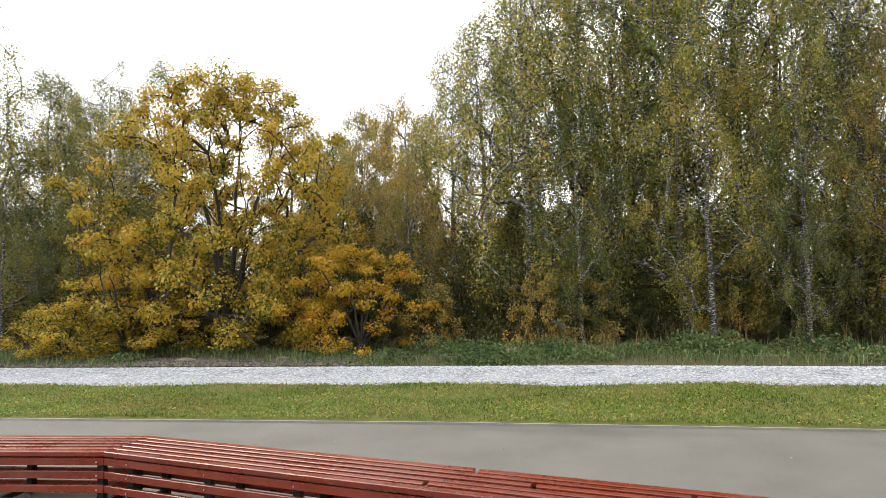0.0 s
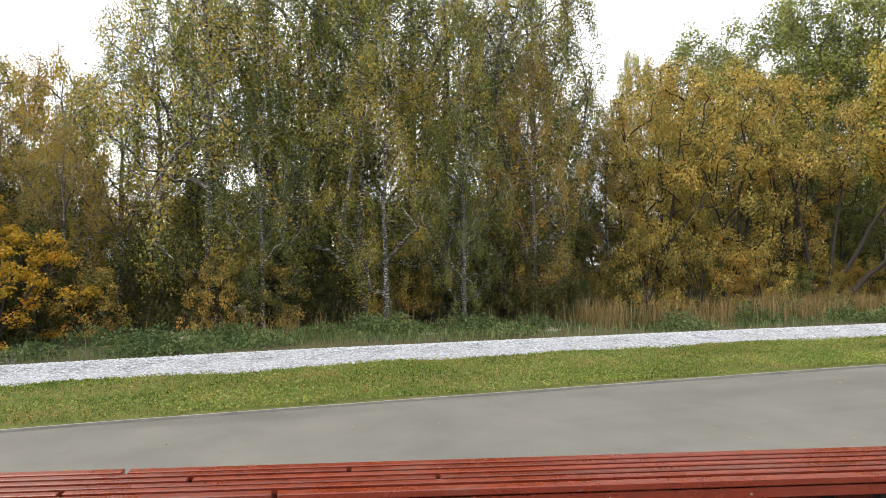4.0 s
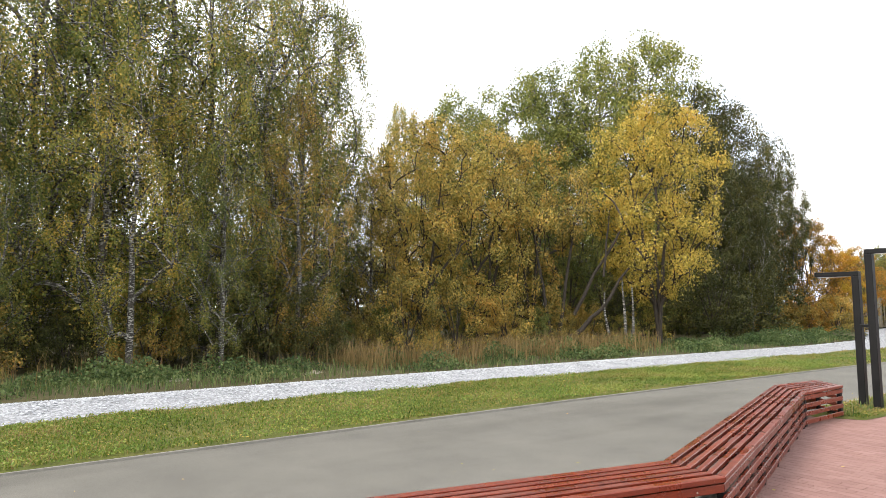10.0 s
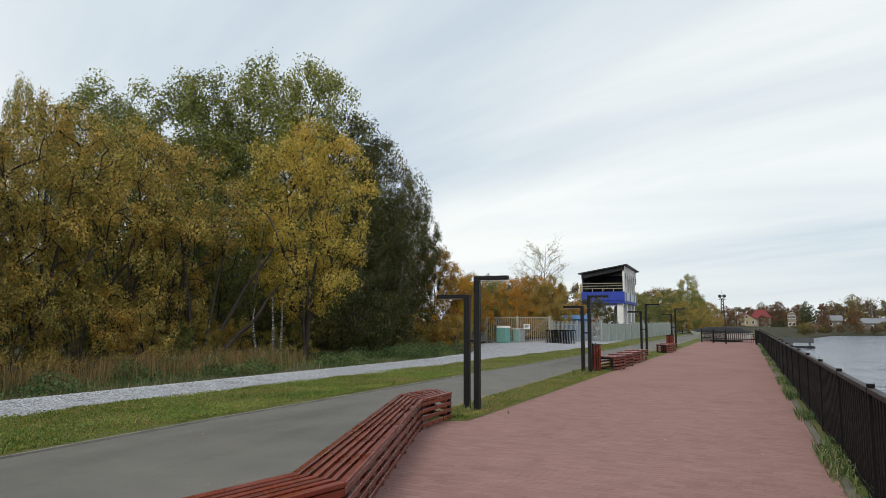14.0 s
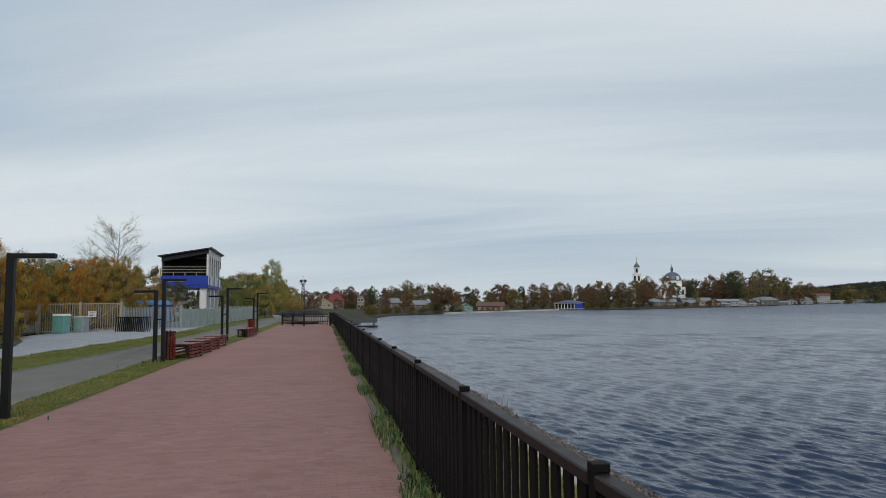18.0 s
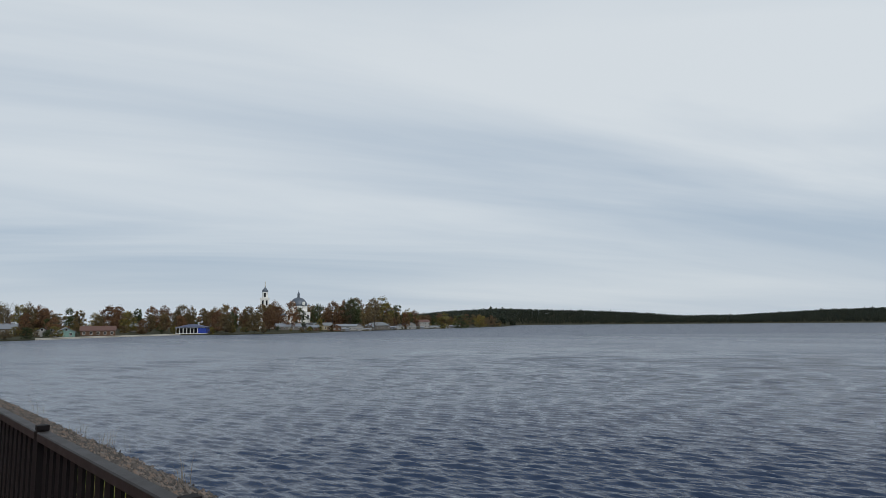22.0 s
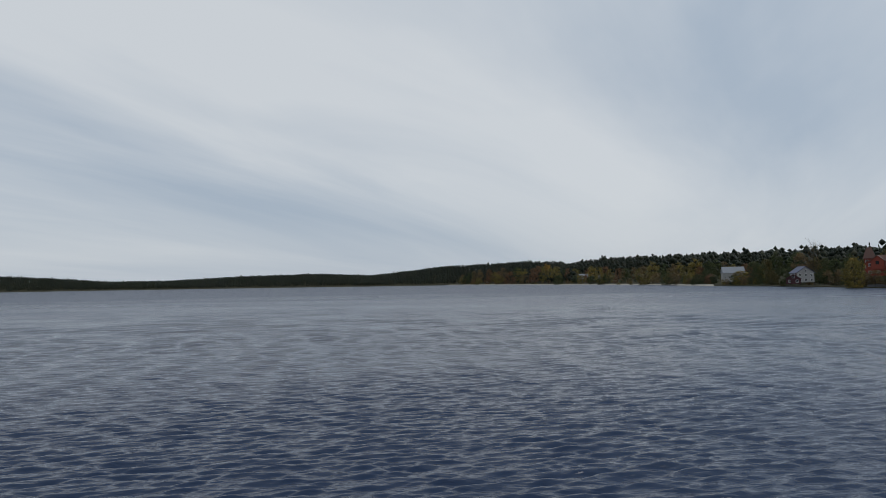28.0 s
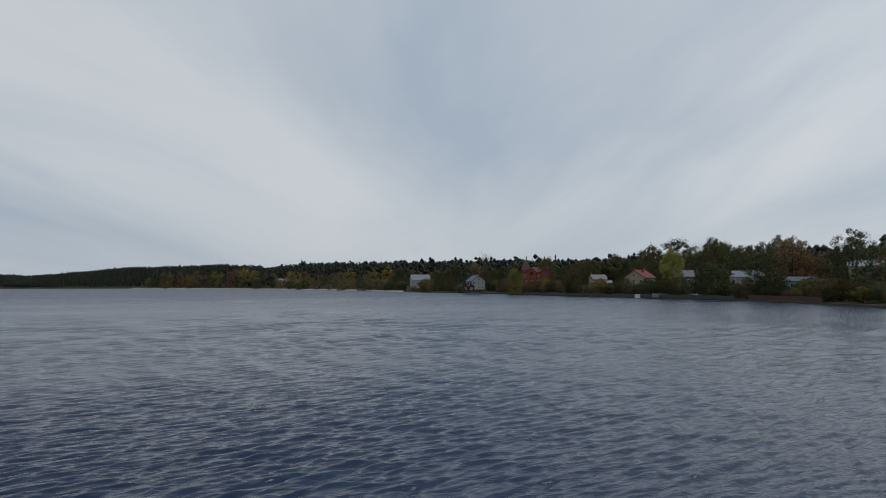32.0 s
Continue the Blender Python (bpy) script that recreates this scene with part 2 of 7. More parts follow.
WEED = leaf("weed_leaf", [(0.2, (0.036, 0.066, 0.022)), (0.5, (0.088, 0.138, 0.045)), (0.8, (0.160, 0.200, 0.075)), (0.95, (0.270, 0.250, 0.110))])
CLOVER = leaf("clover_leaf", [(0.2, (0.092, 0.156, 0.031)), (0.5, (0.149, 0.228, 0.044)), (0.8, (0.218, 0.276, 0.061)), (0.95, (0.345, 0.336, 0.088))])
DRYGRASS = leaf("dry_grass", [(0.2, (0.12, 0.09, 0.04)), (0.5, (0.22, 0.16, 0.07)), (0.8, (0.32, 0.22, 0.10)), (0.95, (0.20, 0.11, 0.06))], 0.2, 0.3)
LAWN = leaf("lawn_blade", [(0.2, (0.044, 0.088, 0.014)), (0.42, (0.100, 0.165, 0.022)), (0.62, (0.190, 0.222, 0.036)), (0.78, (0.300, 0.255, 0.090)), (0.92, (0.290, 0.200, 0.095))], 0.3, 0.35, 2.2)

k = Mat("birch_bark", 0.75)
v = k.coords((1, 1, 1))
bands = k.noise(k.coords((4, 4, 18)), 1.6, 4)
blotch = k.noise(v, 2.5, 3)
c = k.mixc(k.ramp(bands, [(0.50, (0, 0, 0)), (0.60, (1, 1, 1))]), (0.035, 0.03, 0.026), (0.52, 0.50, 0.46))
k.color(k.mixc(k.ramp(blotch, [(0.36, (0, 0, 0)), (0.55, (1, 1, 1))]), (0.07, 0.06, 0.05), c))
k.bump(bands, 0.4, 0.01)
BARK_BIRCH = k.m
k = Mat("dark_bark", 0.85)
b = k.noise(k.coords((14, 14, 2.2)), 2.0, 5)
k.color(k.ramp(b, [(0.3, (0.018, 0.014, 0.011)), (0.7, (0.075, 0.058, 0.045))]))
k.bump(b, 0.8, 0.02)
BARK = k.m

k = Mat("asphalt", 0.82, 0.0, 0.35)
v = k.world()
grit, patch, wide = k.noise(v, 130, 4, 0.7), k.noise(v, 1.1, 5, 0.6), k.noise(k.world((0.1, 0.6, 1)), 0.9, 3)
base = k.ramp(patch, [(0.30, (0.112, 0.104, 0.090)), (0.62, (0.158, 0.147, 0.127)), (0.75, (0.185, 0.172, 0.148))])
c = k.mixc(0.35, base, k.ramp(grit, [(0.35, (0.06, 0.06, 0.058)), (0.7, (0.22, 0.215, 0.205))]))
stain = k.ramp(wide, [(0.30, (0.62, 0.61, 0.60)), (0.48, (1, 1, 1))])
k.color(k.mixc(0.8, c, stain, "MULTIPLY"))
k.bump(grit, 0.5, 0.006)
ASPHALT = k.m

k = Mat("paver", 0.9, 0.0, 0.15)
v = k.world()
g, s, w = k.noise(v, 60, 5, 0.7), k.noise(v, 2.3, 4), k.noise(v, 0.45, 4)
one = k.math("FRACT", k.math("ADD", k.random(), k.island()))
c = k.ramp(one, [(0.05, (0.246, 0.140, 0.125)), (0.35, (0.272, 0.156, 0.140)), (0.65, (0.284, 0.166, 0.150)), (0.95, (0.306, 0.182, 0.166))])
c = k.mixc(0.35, c, k.ramp(g, [(0.3, (0.185, 0.100, 0.088)), (0.7, (0.37, 0.218, 0.196))]))
k.color(k.mixc(0.7, c, k.ramp(k.math("ADD", k.math("MULTIPLY", s, 0.5), k.math("MULTIPLY", w, 0.5)), [(0.36, (0.78, 0.77, 0.77)), (0.6, (1, 1, 1))]), "MULTIPLY"))
k.bump(g, 0.4, 0.004)
PAVER = k.m
k = Mat("paver_field", 0.9, 0.0, 0.15)
v = k.world()
br = k.node("ShaderNodeTexBrick", Scale=1.0, Mortar_Size=0.005, Brick_Width=0.205, Row_Height=0.105)
br.inputs["Color1"].default_value, br.inputs["Color2"].default_value, br.inputs["Mortar"].default_value = (0.270, 0.156, 0.140, 1), (0.292, 0.170, 0.154, 1), (0.245, 0.140, 0.126, 1)
k.l.new(k.world((1, 1, 1), (0, 0, radians(90))), br.inputs["Vector"])
g, w = k.noise(v, 60, 4, 0.7), k.noise(v, 0.45, 5)
c = k.mixc(0.3, br.outputs["Color"], k.ramp(g, [(0.3, (0.13, 0.06, 0.05)), (0.7, (0.36, 0.20, 0.17))]))
k.color(k.mixc(0.7, c, k.ramp(w, [(0.36, (0.78, 0.77, 0.77)), (0.6, (1, 1, 1))]), "MULTIPLY"))
k.bump(g, 0.4, 0.004)
PAVER_FIELD = k.m
JOINT = plain("sand_joint", (0.185, 0.102, 0.090), 0.95)

k = Mat("soil", 0.95, 0.0, 0.2)
v = k.world()
a, b2 = k.noise(v, 0.35, 5), k.noise(v, 18, 5, 0.7)
c = k.ramp(a, [(0.35, (0.045, 0.044, 0.018)), (0.55, (0.066, 0.06, 0.027)), (0.7, (0.09, 0.076, 0.04))])
k.color(k.mixc(0.4, c, k.ramp(b2, [(0.3, (0.03, 0.028, 0.014)), (0.7, (0.16, 0.14, 0.075))])))
k.bump(b2, 0.7, 0.03)
SOIL = k.m
k = Mat("far_meadow", 0.95, 0.0, 0.2)
v = k.world()
a, b2 = k.noise(v, 0.03, 5), k.noise(v, 0.6, 5, 0.7)
k.color(k.mixc(0.4, k.ramp(a, [(0.35, (0.022, 0.024, 0.010)), (0.7, (0.052, 0.044, 0.022))]), k.ramp(b2, [(0.3, (0.016, 0.017, 0.008)), (0.7, (0.07, 0.062, 0.032))])))
MEADOW = k.m
k = Mat("lawn_ground", 0.95, 0.0, 0.2)
v = k.world()
a, b2, c2 = k.noise(v, 0.8, 5), k.noise(v, 30, 4, 0.7), k.noise(v, 3.0, 4)
c = k.ramp(a, [(0.32, (0.17, 0.125, 0.06)), (0.46, (0.105, 0.102, 0.03)), (0.66, (0.07, 0.098, 0.02))])
c = k.mixc(0.45, c, k.ramp(b2, [(0.3, (0.035, 0.05, 0.012)), (0.7, (0.20, 0.21, 0.055))]))
k.color(k.mixc(0.4, c, k.ramp(c2, [(0.3, (0.05, 0.07, 0.016)), (0.7, (0.16, 0.17, 0.04))])))
k.bump(b2, 0.8, 0.03)
LAWN_GROUND = k.m
k = Mat("white_gravel", 0.9, 0.0, 0.3)
v = k.world()
cell = k.voronoi(v, 26, "Color")
edge = k.voronoi(v, 26)
c = k.ramp(cell, [(0.2, (0.24, 0.245, 0.265)), (0.6, (0.34, 0.35, 0.38)), (0.9, (0.42, 0.43, 0.465))])
k.color(k.mixc(0.6, c, k.ramp(edge, [(0.35, (1, 1, 1)), (0.8, (0.45, 0.45, 0.45))]), "MULTIPLY"))
k.bump(edge, -0.8, 0.02)
GRAVEL = k.m
k = Mat("gravel_stone", 0.9, 0.0, 0.3)
k.color(k.mixc(0.3, k.ramp(k.island(), [(0.05, (0.22, 0.225, 0.24)), (0.25, (0.36, 0.375, 0.405)), (0.6, (0.45, 0.47, 0.505)), (0.95, (0.55, 0.57, 0.61))]), k.ramp(k.noise(k.world(), 60, 3), [(0.3, (0.20, 0.205, 0.22)), (0.7, (0.45, 0.46, 0.49))])))
STONE = k.m
k = Mat("shore_stone", 0.9, 0.0, 0.3)
k.color(k.mixc(0.35, k.ramp(k.island(), [(0.1, (0.035, 0.03, 0.027)), (0.4, (0.085, 0.07, 0.06)), (0.7, (0.16, 0.135, 0.12)), (0.95, (0.22, 0.15, 0.11))]), k.ramp(k.noise(k.world(), 30, 4), [(0.3, (0.03, 0.03, 0.028)), (0.7, (0.18, 0.165, 0.15))])))
SHORE_STONE = k.m

k = Mat("water", 0.09, 0.0, 0.5)
k.b.inputs["IOR"].default_value = 1.33
k.color((0.010, 0.024, 0.060))
v1, v2, v3 = k.world((0.4, 1.0, 1), (0, 0, -0.35)), k.world((0.4, 1.0, 1), (0, 0, -0.3)), k.world((0.75, 1.0, 1), (0, 0, -0.4))
h1, h2, h3 = k.noise(v1, 2.8, 3, 0.6), k.noise(v2, 8.0, 3, 0.6), k.noise(v3, 0.55, 3)
hh = k.math("ADD", k.math("MULTIPLY", h1, 0.09), k.math("ADD", k.math("MULTIPLY", h2, 0.03), k.math("MULTIPLY", h3, 0.16)))
sp = k.n.new("ShaderNodeVectorMath")
sp.operation = "LENGTH"
k.l.new(k.world((1, 1, 0)), sp.inputs[0])
# bump height grows with distance from the camera spot, so far ripples still show
k.bump(k.math("MULTIPLY", hh, k.math("ADD", k.math("MULTIPLY", sp.outputs["Value"], 0.008), 0.9)), 1.0, 0.55)
# ripples too small to tell apart blur the mirror image out on the lake
lane = k.math("ADD", k.math("MULTIPLY", k.noise(k.world((0.25, 1.0, 1), (0, 0, -0.35)), 0.035, 4, 0.6), 1.5), 0.25)
k.rough(k.ramp(k.math("MULTIPLY", k.math("MULTIPLY", sp.outputs["Value"], 0.0025), lane), [(0.05, (0.11,) * 3), (0.15, (0.15,) * 3), (0.30, (0.22,) * 3), (0.7, (0.34,) * 3)]))
WATER = k.m

k = Mat("red_stained_slat", 0.42, 0.0, 0.6)
v = k.coords((1, 1, 1))
grain = k.noise(k.coords((2.0, 2.0, 30)), 9, 5, 0.65)
wear, blot = k.noise(k.world(), 2.2, 5, 0.65), k.noise(k.world(), 9, 4)
c = k.ramp(k.math("ADD", k.math("MULTIPLY", k.random(), 0.45), k.math("MULTIPLY", blot, 0.6)), [(0.25, (0.058, 0.008, 0.004)), (0.5, (0.125, 0.014, 0.006)), (0.8, (0.215, 0.030, 0.010))])
c = k.mixc(k.ramp(wear, [(0.56, (0, 0, 0)), (0.74, (0.6, 0.6, 0.6))]), c, (0.15, 0.06, 0.035))
c = k.mixc(k.ramp(k.noise(k.world(), 26, 5, 0.7), [(0.66, (0, 0, 0)), (0.70, (0.75, 0.75, 0.75))]), c, (0.36, 0.26, 0.21))
c = k.mixc(0.45, c, k.ramp(grain, [(0.3, (0.045, 0.006, 0.004)), (0.7, (0.30, 0.045, 0.012))]))
k.color(c)
k.bump(grain, 0.3, 0.003)
k.rough(k.ramp(wear, [(0.4, (0.22, 0.22, 0.22)), (0.7, (0.50, 0.50, 0.50))]))
SLAT = k.m
BLACK = plain("black_painted_steel", (0.010, 0.010, 0.011), 0.5, 0.0, 0.3, 4, 60, 0.1, 0.004, 0.25)
RAILPAINT = plain("dark_brown_black_paint", (0.009, 0.007, 0.0075), 0.7, 0.0, 0.35, 3, 50, 0.15, 0.004, 0.15)
# top rail paint: worn, and lightened further for the sky gloss on it
RAILTOP = plain("worn_lit_rail_paint", (0.022, 0.017, 0.016), 0.55, 0.0, 0.35, 5, 60, 0.2, 0.004, 0.3)
ZINC = plain("zinc_bolt", (0.62, 0.60, 0.56), 0.35, 0.9, 0.2)
CONCRETE = plain("concrete", (0.36, 0.34, 0.30), 0.9, 0.0, 0.3, 1.2, 35, 0.4, 0.008)
KERB = plain("kerb_concrete", (0.44, 0.42, 0.38), 0.9, 0.0, 0.3, 1.5, 35, 0.4, 0.008)
OLDKERB = plain("dirty_kerb_concrete", (0.125, 0.112, 0.088), 0.9, 0.0, 0.4, 1.5, 35, 0.4, 0.008)
EDGING = plain("thin_edging_concrete", (0.27, 0.255, 0.225), 0.9, 0.0, 0.4, 1.5, 35, 0.4, 0.008)
CREAM = plain("cream_gate_paint", (0.36, 0.32, 0.24), 0.6, 0.0, 0.25)
GREYPAINT = plain("pale_grey_paint", (0.32, 0.335, 0.33), 0.65, 0.0, 0.25)
PANEL = plain("whitewashed_concrete_panel", (0.34, 0.37, 0.35), 0.85, 0.0, 0.3, 0.8)
WHITE = plain("white_render", (0.72, 0.71, 0.68), 0.8, 0.0, 0.15)
BLUE = plain("cobalt_blue_paint", (0.018, 0.050, 0.36), 0.5, 0.0, 0.25)
SHEDBLUE = plain("faded_blue_paint", (0.075, 0.18, 0.37), 0.6, 0.0, 0.3)
MINT = plain("mint_green_plastic", (0.17, 0.37, 0.33), 0.5, 0.0, 0.25)
# near-black things such as tarpaulin and print, and interior shade put into wall colour
DARK = plain("near_black_and_shade", (0.012, 0.013, 0.016), 0.8, 0.0, 0.3)
ROOFDARK = plain("dark_sheet_roof", (0.035, 0.034, 0.036), 0.5, 0.0, 0.3)
ROOFRED = plain("red_sheet_roof", (0.17, 0.025, 0.028), 0.8, 0.0, 0.25)
ROOFGREY = plain("grey_slate_roof", (0.20, 0.21, 0.22), 0.8, 0.0, 0.3)
WALLWHITE = plain("weathered_white_wall", (0.37, 0.36, 0.34), 0.85, 0.0, 0.2)
ROOFPALE = plain("pale_sheet_roof", (0.21, 0.225, 0.25), 0.5, 0.0, 0.2)
ROOFBLUE = plain("blue_sheet_roof", (0.06, 0.07, 0.13), 0.5, 0.0, 0.25)
ROOFBROWN = plain("brown_roof", (0.12, 0.06, 0.045), 0.7, 0.0, 0.3)
WALLCREAM = plain("cream_wall", (0.36, 0.30, 0.20), 0.85, 0.0, 0.2)
WALLGREY = plain("weathered_board_wall", (0.17, 0.15, 0.13), 0.85, 0.0, 0.35)
WALLBROWN = plain("brown_log_wall", (0.14, 0.08, 0.05), 0.85, 0.0, 0.35)
WALLRED = plain("orange_red_brick_wall", (0.25, 0.050, 0.030), 0.8, 0.0, 0.25)
FENCERED = plain("dark_red_sheet_fence", (0.055, 0.010, 0.012), 0.55, 0.0, 0.25)
MASTBLACK = plain("black_mast_steel", (0.03, 0.03, 0.032), 0.6, 0.0, 0.3)
CHURCHWHITE = plain("limewashed_church_wall", (0.86, 0.84, 0.79), 0.85, 0.0, 0.1)
CHURCHBLUE = plain("blue_grey_dome_sheet", (0.10, 0.12, 0.15), 0.45, 0.3, 0.2)
JETTYGREY = plain("weathered_jetty_steel", (0.085, 0.09, 0.095), 0.7, 0.0, 0.3)
PALEGREEN = plain("pale_green_boards", (0.20, 0.33, 0.29), 0.7, 0.0, 0.25)
WALLBEIGE = plain("beige_wall", (0.26, 0.22, 0.17), 0.85, 0.0, 0.25)
GILT = plain("gilt", (0.60, 0.42, 0.12), 0.35, 0.9, 0.15)
EARTH = plain("grey_rubble_earth", (0.27, 0.235, 0.19), 0.95, 0.0, 0.3, 3.0)
SAND = plain("beach_sand", (0.40, 0.36, 0.30), 0.95, 0.0, 0.2, 0.05)
k = Mat("window_glass", 0.08, 0.0, 0.6)
k.color(k.ramp(k.noise(k.coords(), 1.3, 2), [(0.3, (0.010, 0.012, 0.015)), (0.7, (0.030, 0.034, 0.040))]))
GLASS = k.m
# ---- mesh tools ----
RNG = np.random.default_rng(7)
WATER_Z = -2.6


def fast_mesh(name, V, Q, smooth=False):
    """A mesh from arrays: V (n, 3), Q (m, 4) or (m, 3)."""
    V, Q = np.asarray(V, np.float32), np.asarray(Q, np.int32)
    me = bpy.data.meshes.new(name)
    n, c = Q.shape
    me.vertices.add(len(V))
    me.vertices.foreach_set("co", V.ravel())
    me.loops.add(n * c)
    me.loops.foreach_set("vertex_index", Q.ravel())
    me.polygons.add(n)
    me.polygons.foreach_set("loop_start", np.arange(0, n * c, c, dtype=np.int32))
    me.polygons.foreach_set("loop_total", np.full(n, c, np.int32))
    me.update(calc_edges=True)
    me.polygons.foreach_set("use_smooth", np.full(n, smooth, bool))
    return me


def part(name, data, material, parent=None, label="", m=None):
    """Links a bmesh or a mesh as one object under a thing or a part."""
    if isinstance(data, bmesh.types.BMesh):
        me = bpy.data.meshes.new(name)
        bmesh.ops.recalc_face_normals(data, faces=data.faces)
        data.to_mesh(me)
        data.free()
    else:
        me = data
    if material is not None and not me.materials:
        me.materials.append(material)
    ob = new(name, me)
    if m is not None:
        ob.matrix_basis = m
    if parent is not None:
        ob.parent = parent
    if label:
        ob["label"] = label
    return ob


def thing(name, label, category, m=None, group="", kind=""):
    ob = new(name)
    ob.empty_display_size = 0.2
    if m is not None:
        ob.matrix_basis = m
    return tagged(ob, label, category, group, kind)


def box(x0, x1, y0, y1, z0, z1, bevel=0.0, bm=None):
    bm = bm or bmesh.new()
    vs = [bm.verts.new(p) for p in ((x0, y0, z0), (x1, y0, z0), (x1, y1, z0), (x0, y1, z0), (x0, y0, z1), (x1, y0, z1), (x1, y1, z1), (x0, y1, z1))]
    fs = [bm.faces.new([vs[i] for i in f]) for f in ((3, 2, 1, 0), (4, 5, 6, 7), (0, 1, 5, 4), (1, 2, 6, 5), (2, 3, 7, 6), (3, 0, 4, 7))]
    if bevel:
        edges = list({e for f in fs for e in f.edges})
        bmesh.ops.bevel(bm, geom=edges, offset=bevel, segments=1, affect="EDGES")
    return bm


def prism(bottom, top, bm=None, bevel=0.0):
    """A solid between two polygons of equal length."""
    bm = bm or bmesh.new()
    a, b = [bm.verts.new(p) for p in bottom], [bm.verts.new(p) for p in top]
    n = len(a)
    fs = [bm.faces.new(a[::-1]), bm.faces.new(b)]
    fs += [bm.faces.new((a[i], a[(i + 1) % n], b[(i + 1) % n], b[i])) for i in range(n)]
    if bevel:
        bmesh.ops.bevel(bm, geom=list({e for f in fs for e in f.edges}), offset=bevel, segments=1, affect="EDGES")
    return bm


def lathe(profile, sides, bm=None, centre=(0, 0)):
    """A turned form: profile is a list of (radius, height)."""
    bm = bm or bmesh.new()
    rings = []
    for r, z in profile:
        rings.append([bm.verts.new((centre[0] + r * math.cos(2 * math.pi * i / sides), centre[1] + r * math.sin(2 * math.pi * i / sides), z)) for i in range(sides)])
    for a, b in zip(rings, rings[1:]):
        for i in range(sides):
            bm.faces.new((a[i], a[(i + 1) % sides], b[(i + 1) % sides], b[i]))
    bm.faces.new(rings[0][::-1])
    bm.faces.new(rings[-1])
    return bm


def bar(p, q, w, bm=None, h=None):
    """A square bar from p to q."""
    bm = bm or bmesh.new()
    p, q = Vector(p), Vector(q)
    ax = (q - p).normalized()
    side = ax.cross(Vector((0, 0, 1)))
    side = (side if side.length > 0.01 else Vector((1, 0, 0))).normalized()
    up = side.cross(ax).normalized()
    h = h or w
    offs = [side * sx * w / 2 + up * sz * h / 2 for sx, sz in ((-1, -1), (1, -1), (1, 1), (-1, 1))]
    return prism([p + o for o in offs], [q + o for o in offs], bm)


def tube_arrays(pts, radii, sides=6):
    """Vertices and quads of a tapered limb along pts."""
    pts = np.asarray(pts, float)
    d = np.gradient(pts, axis=0)
    d /= np.linalg.norm(d, axis=1)[:, None] + 1e-9
    ref = np.where(np.abs(d[:, 2:3]) > 0.9, np.array([[1.0, 0, 0]]), np.array([[0, 0, 1.0]]))
    s = np.cross(d, ref)
    s /= np.linalg.norm(s, axis=1)[:, None] + 1e-9
    u = np.cross(s, d)
    a = np.arange(sides) * 2 * np.pi / sides
    ring = s[:, None] * np.cos(a)[None, :, None] + u[:, None] * np.sin(a)[None, :, None]
    V = (pts[:, None] + ring * np.asarray(radii)[:, None, None]).reshape(-1, 3)
    n = len(pts)
    i, j = np.meshgrid(np.arange(n - 1), np.arange(sides), indexing="ij")
    k2 = (j + 1) % sides
    Q = np.stack([i * sides + j, i * sides + k2, (i + 1) * sides + k2, (i + 1) * sides + j], -1).reshape(-1, 4)
    return V, Q


def joined(pieces):
    Vs, Qs, n = [], [], 0
    for V, Q in pieces:
        Vs.append(V), Qs.append(Q + n)
        n += len(V)
    return np.concatenate(Vs), np.concatenate(Qs)


def leaf_arrays(P, size, rng, axis=None, spread=1.0, wide=0.62):
    """One folded lozenge a leaf at each point of P."""
    n = len(P)
    a = rng.normal(size=(n, 3)) * spread
    if axis is not None:
        a = a + np.asarray(axis)
    a /= np.linalg.norm(a, axis=1)[:, None] + 1e-9
    s = np.cross(a, rng.normal(size=(n, 3)))
    s /= np.linalg.norm(s, axis=1)[:, None] + 1e-9
    nrm = np.cross(a, s)
    L = (size * rng.uniform(0.65, 1.3, n))[:, None]
    V = np.stack([P - a * L * 0.5, P + s * L * wide * 0.5 + nrm * L * 0.10, P + a * L * 0.5, P - s * L * wide * 0.5 + nrm * L * 0.10], 1).reshape(-1, 3)
    return V, np.arange(4 * n).reshape(-1, 4)


def grid_sheet(xs, ys, z):
    """A sheet over xs and ys with heights z(x, y)."""
    X, Y = np.meshgrid(xs, ys, indexing="ij")
    V = np.stack([X, Y, z(X, Y)], -1).reshape(-1, 3)
    nx, ny = X.shape
    i, j = np.meshgrid(np.arange(nx - 1), np.arange(ny - 1), indexing="ij")
    Q = np.stack([i * ny + j, (i + 1) * ny + j, (i + 1) * ny + j + 1, i * ny + j + 1], -1).reshape(-1, 4)
    return V, Q


def polar(az, r):
    """Plan place from degrees left of +y and metres from the walker."""
    return -math.sin(radians(az)) * r, math.cos(radians(az)) * r


def wave2(x, y):
    """Soft unevenness of the ground."""
    return np.sin(x * 1.3 + 0.7 * np.sin(y * 0.9)) * 0.5 + np.sin(y * 1.9 + x * 0.37) * 0.3 + np.sin(x * 3.1 - y * 2.3) * 0.2
# ---- ground, lake, paths ----
SHORE_AZ = [-180, -172, -165, -152, -139.6, -138.6, -137.6, -135, -130, -126, -120, -115, -110, -105, -100, -96, -94.3, -93.2, -92.2, -91.5, 90.6, 91.5, 94, 97, 102, 110, 121, 130.5, 137, 144, 150, 158.6, 165, 173, 180]
SHORE_R = [1700, 1800, 2100, 2300, 2200, 1900, 1030, 800, 610, 480, 370, 335, 345, 300, 256, 238, 190, 150, 60, 5, 5, 12, 40, 60, 85, 112, 142, 186, 215, 253, 330, 454, 700, 1090, 1700]


def shore(az):
    return np.interp(az, SHORE_AZ, SHORE_R)


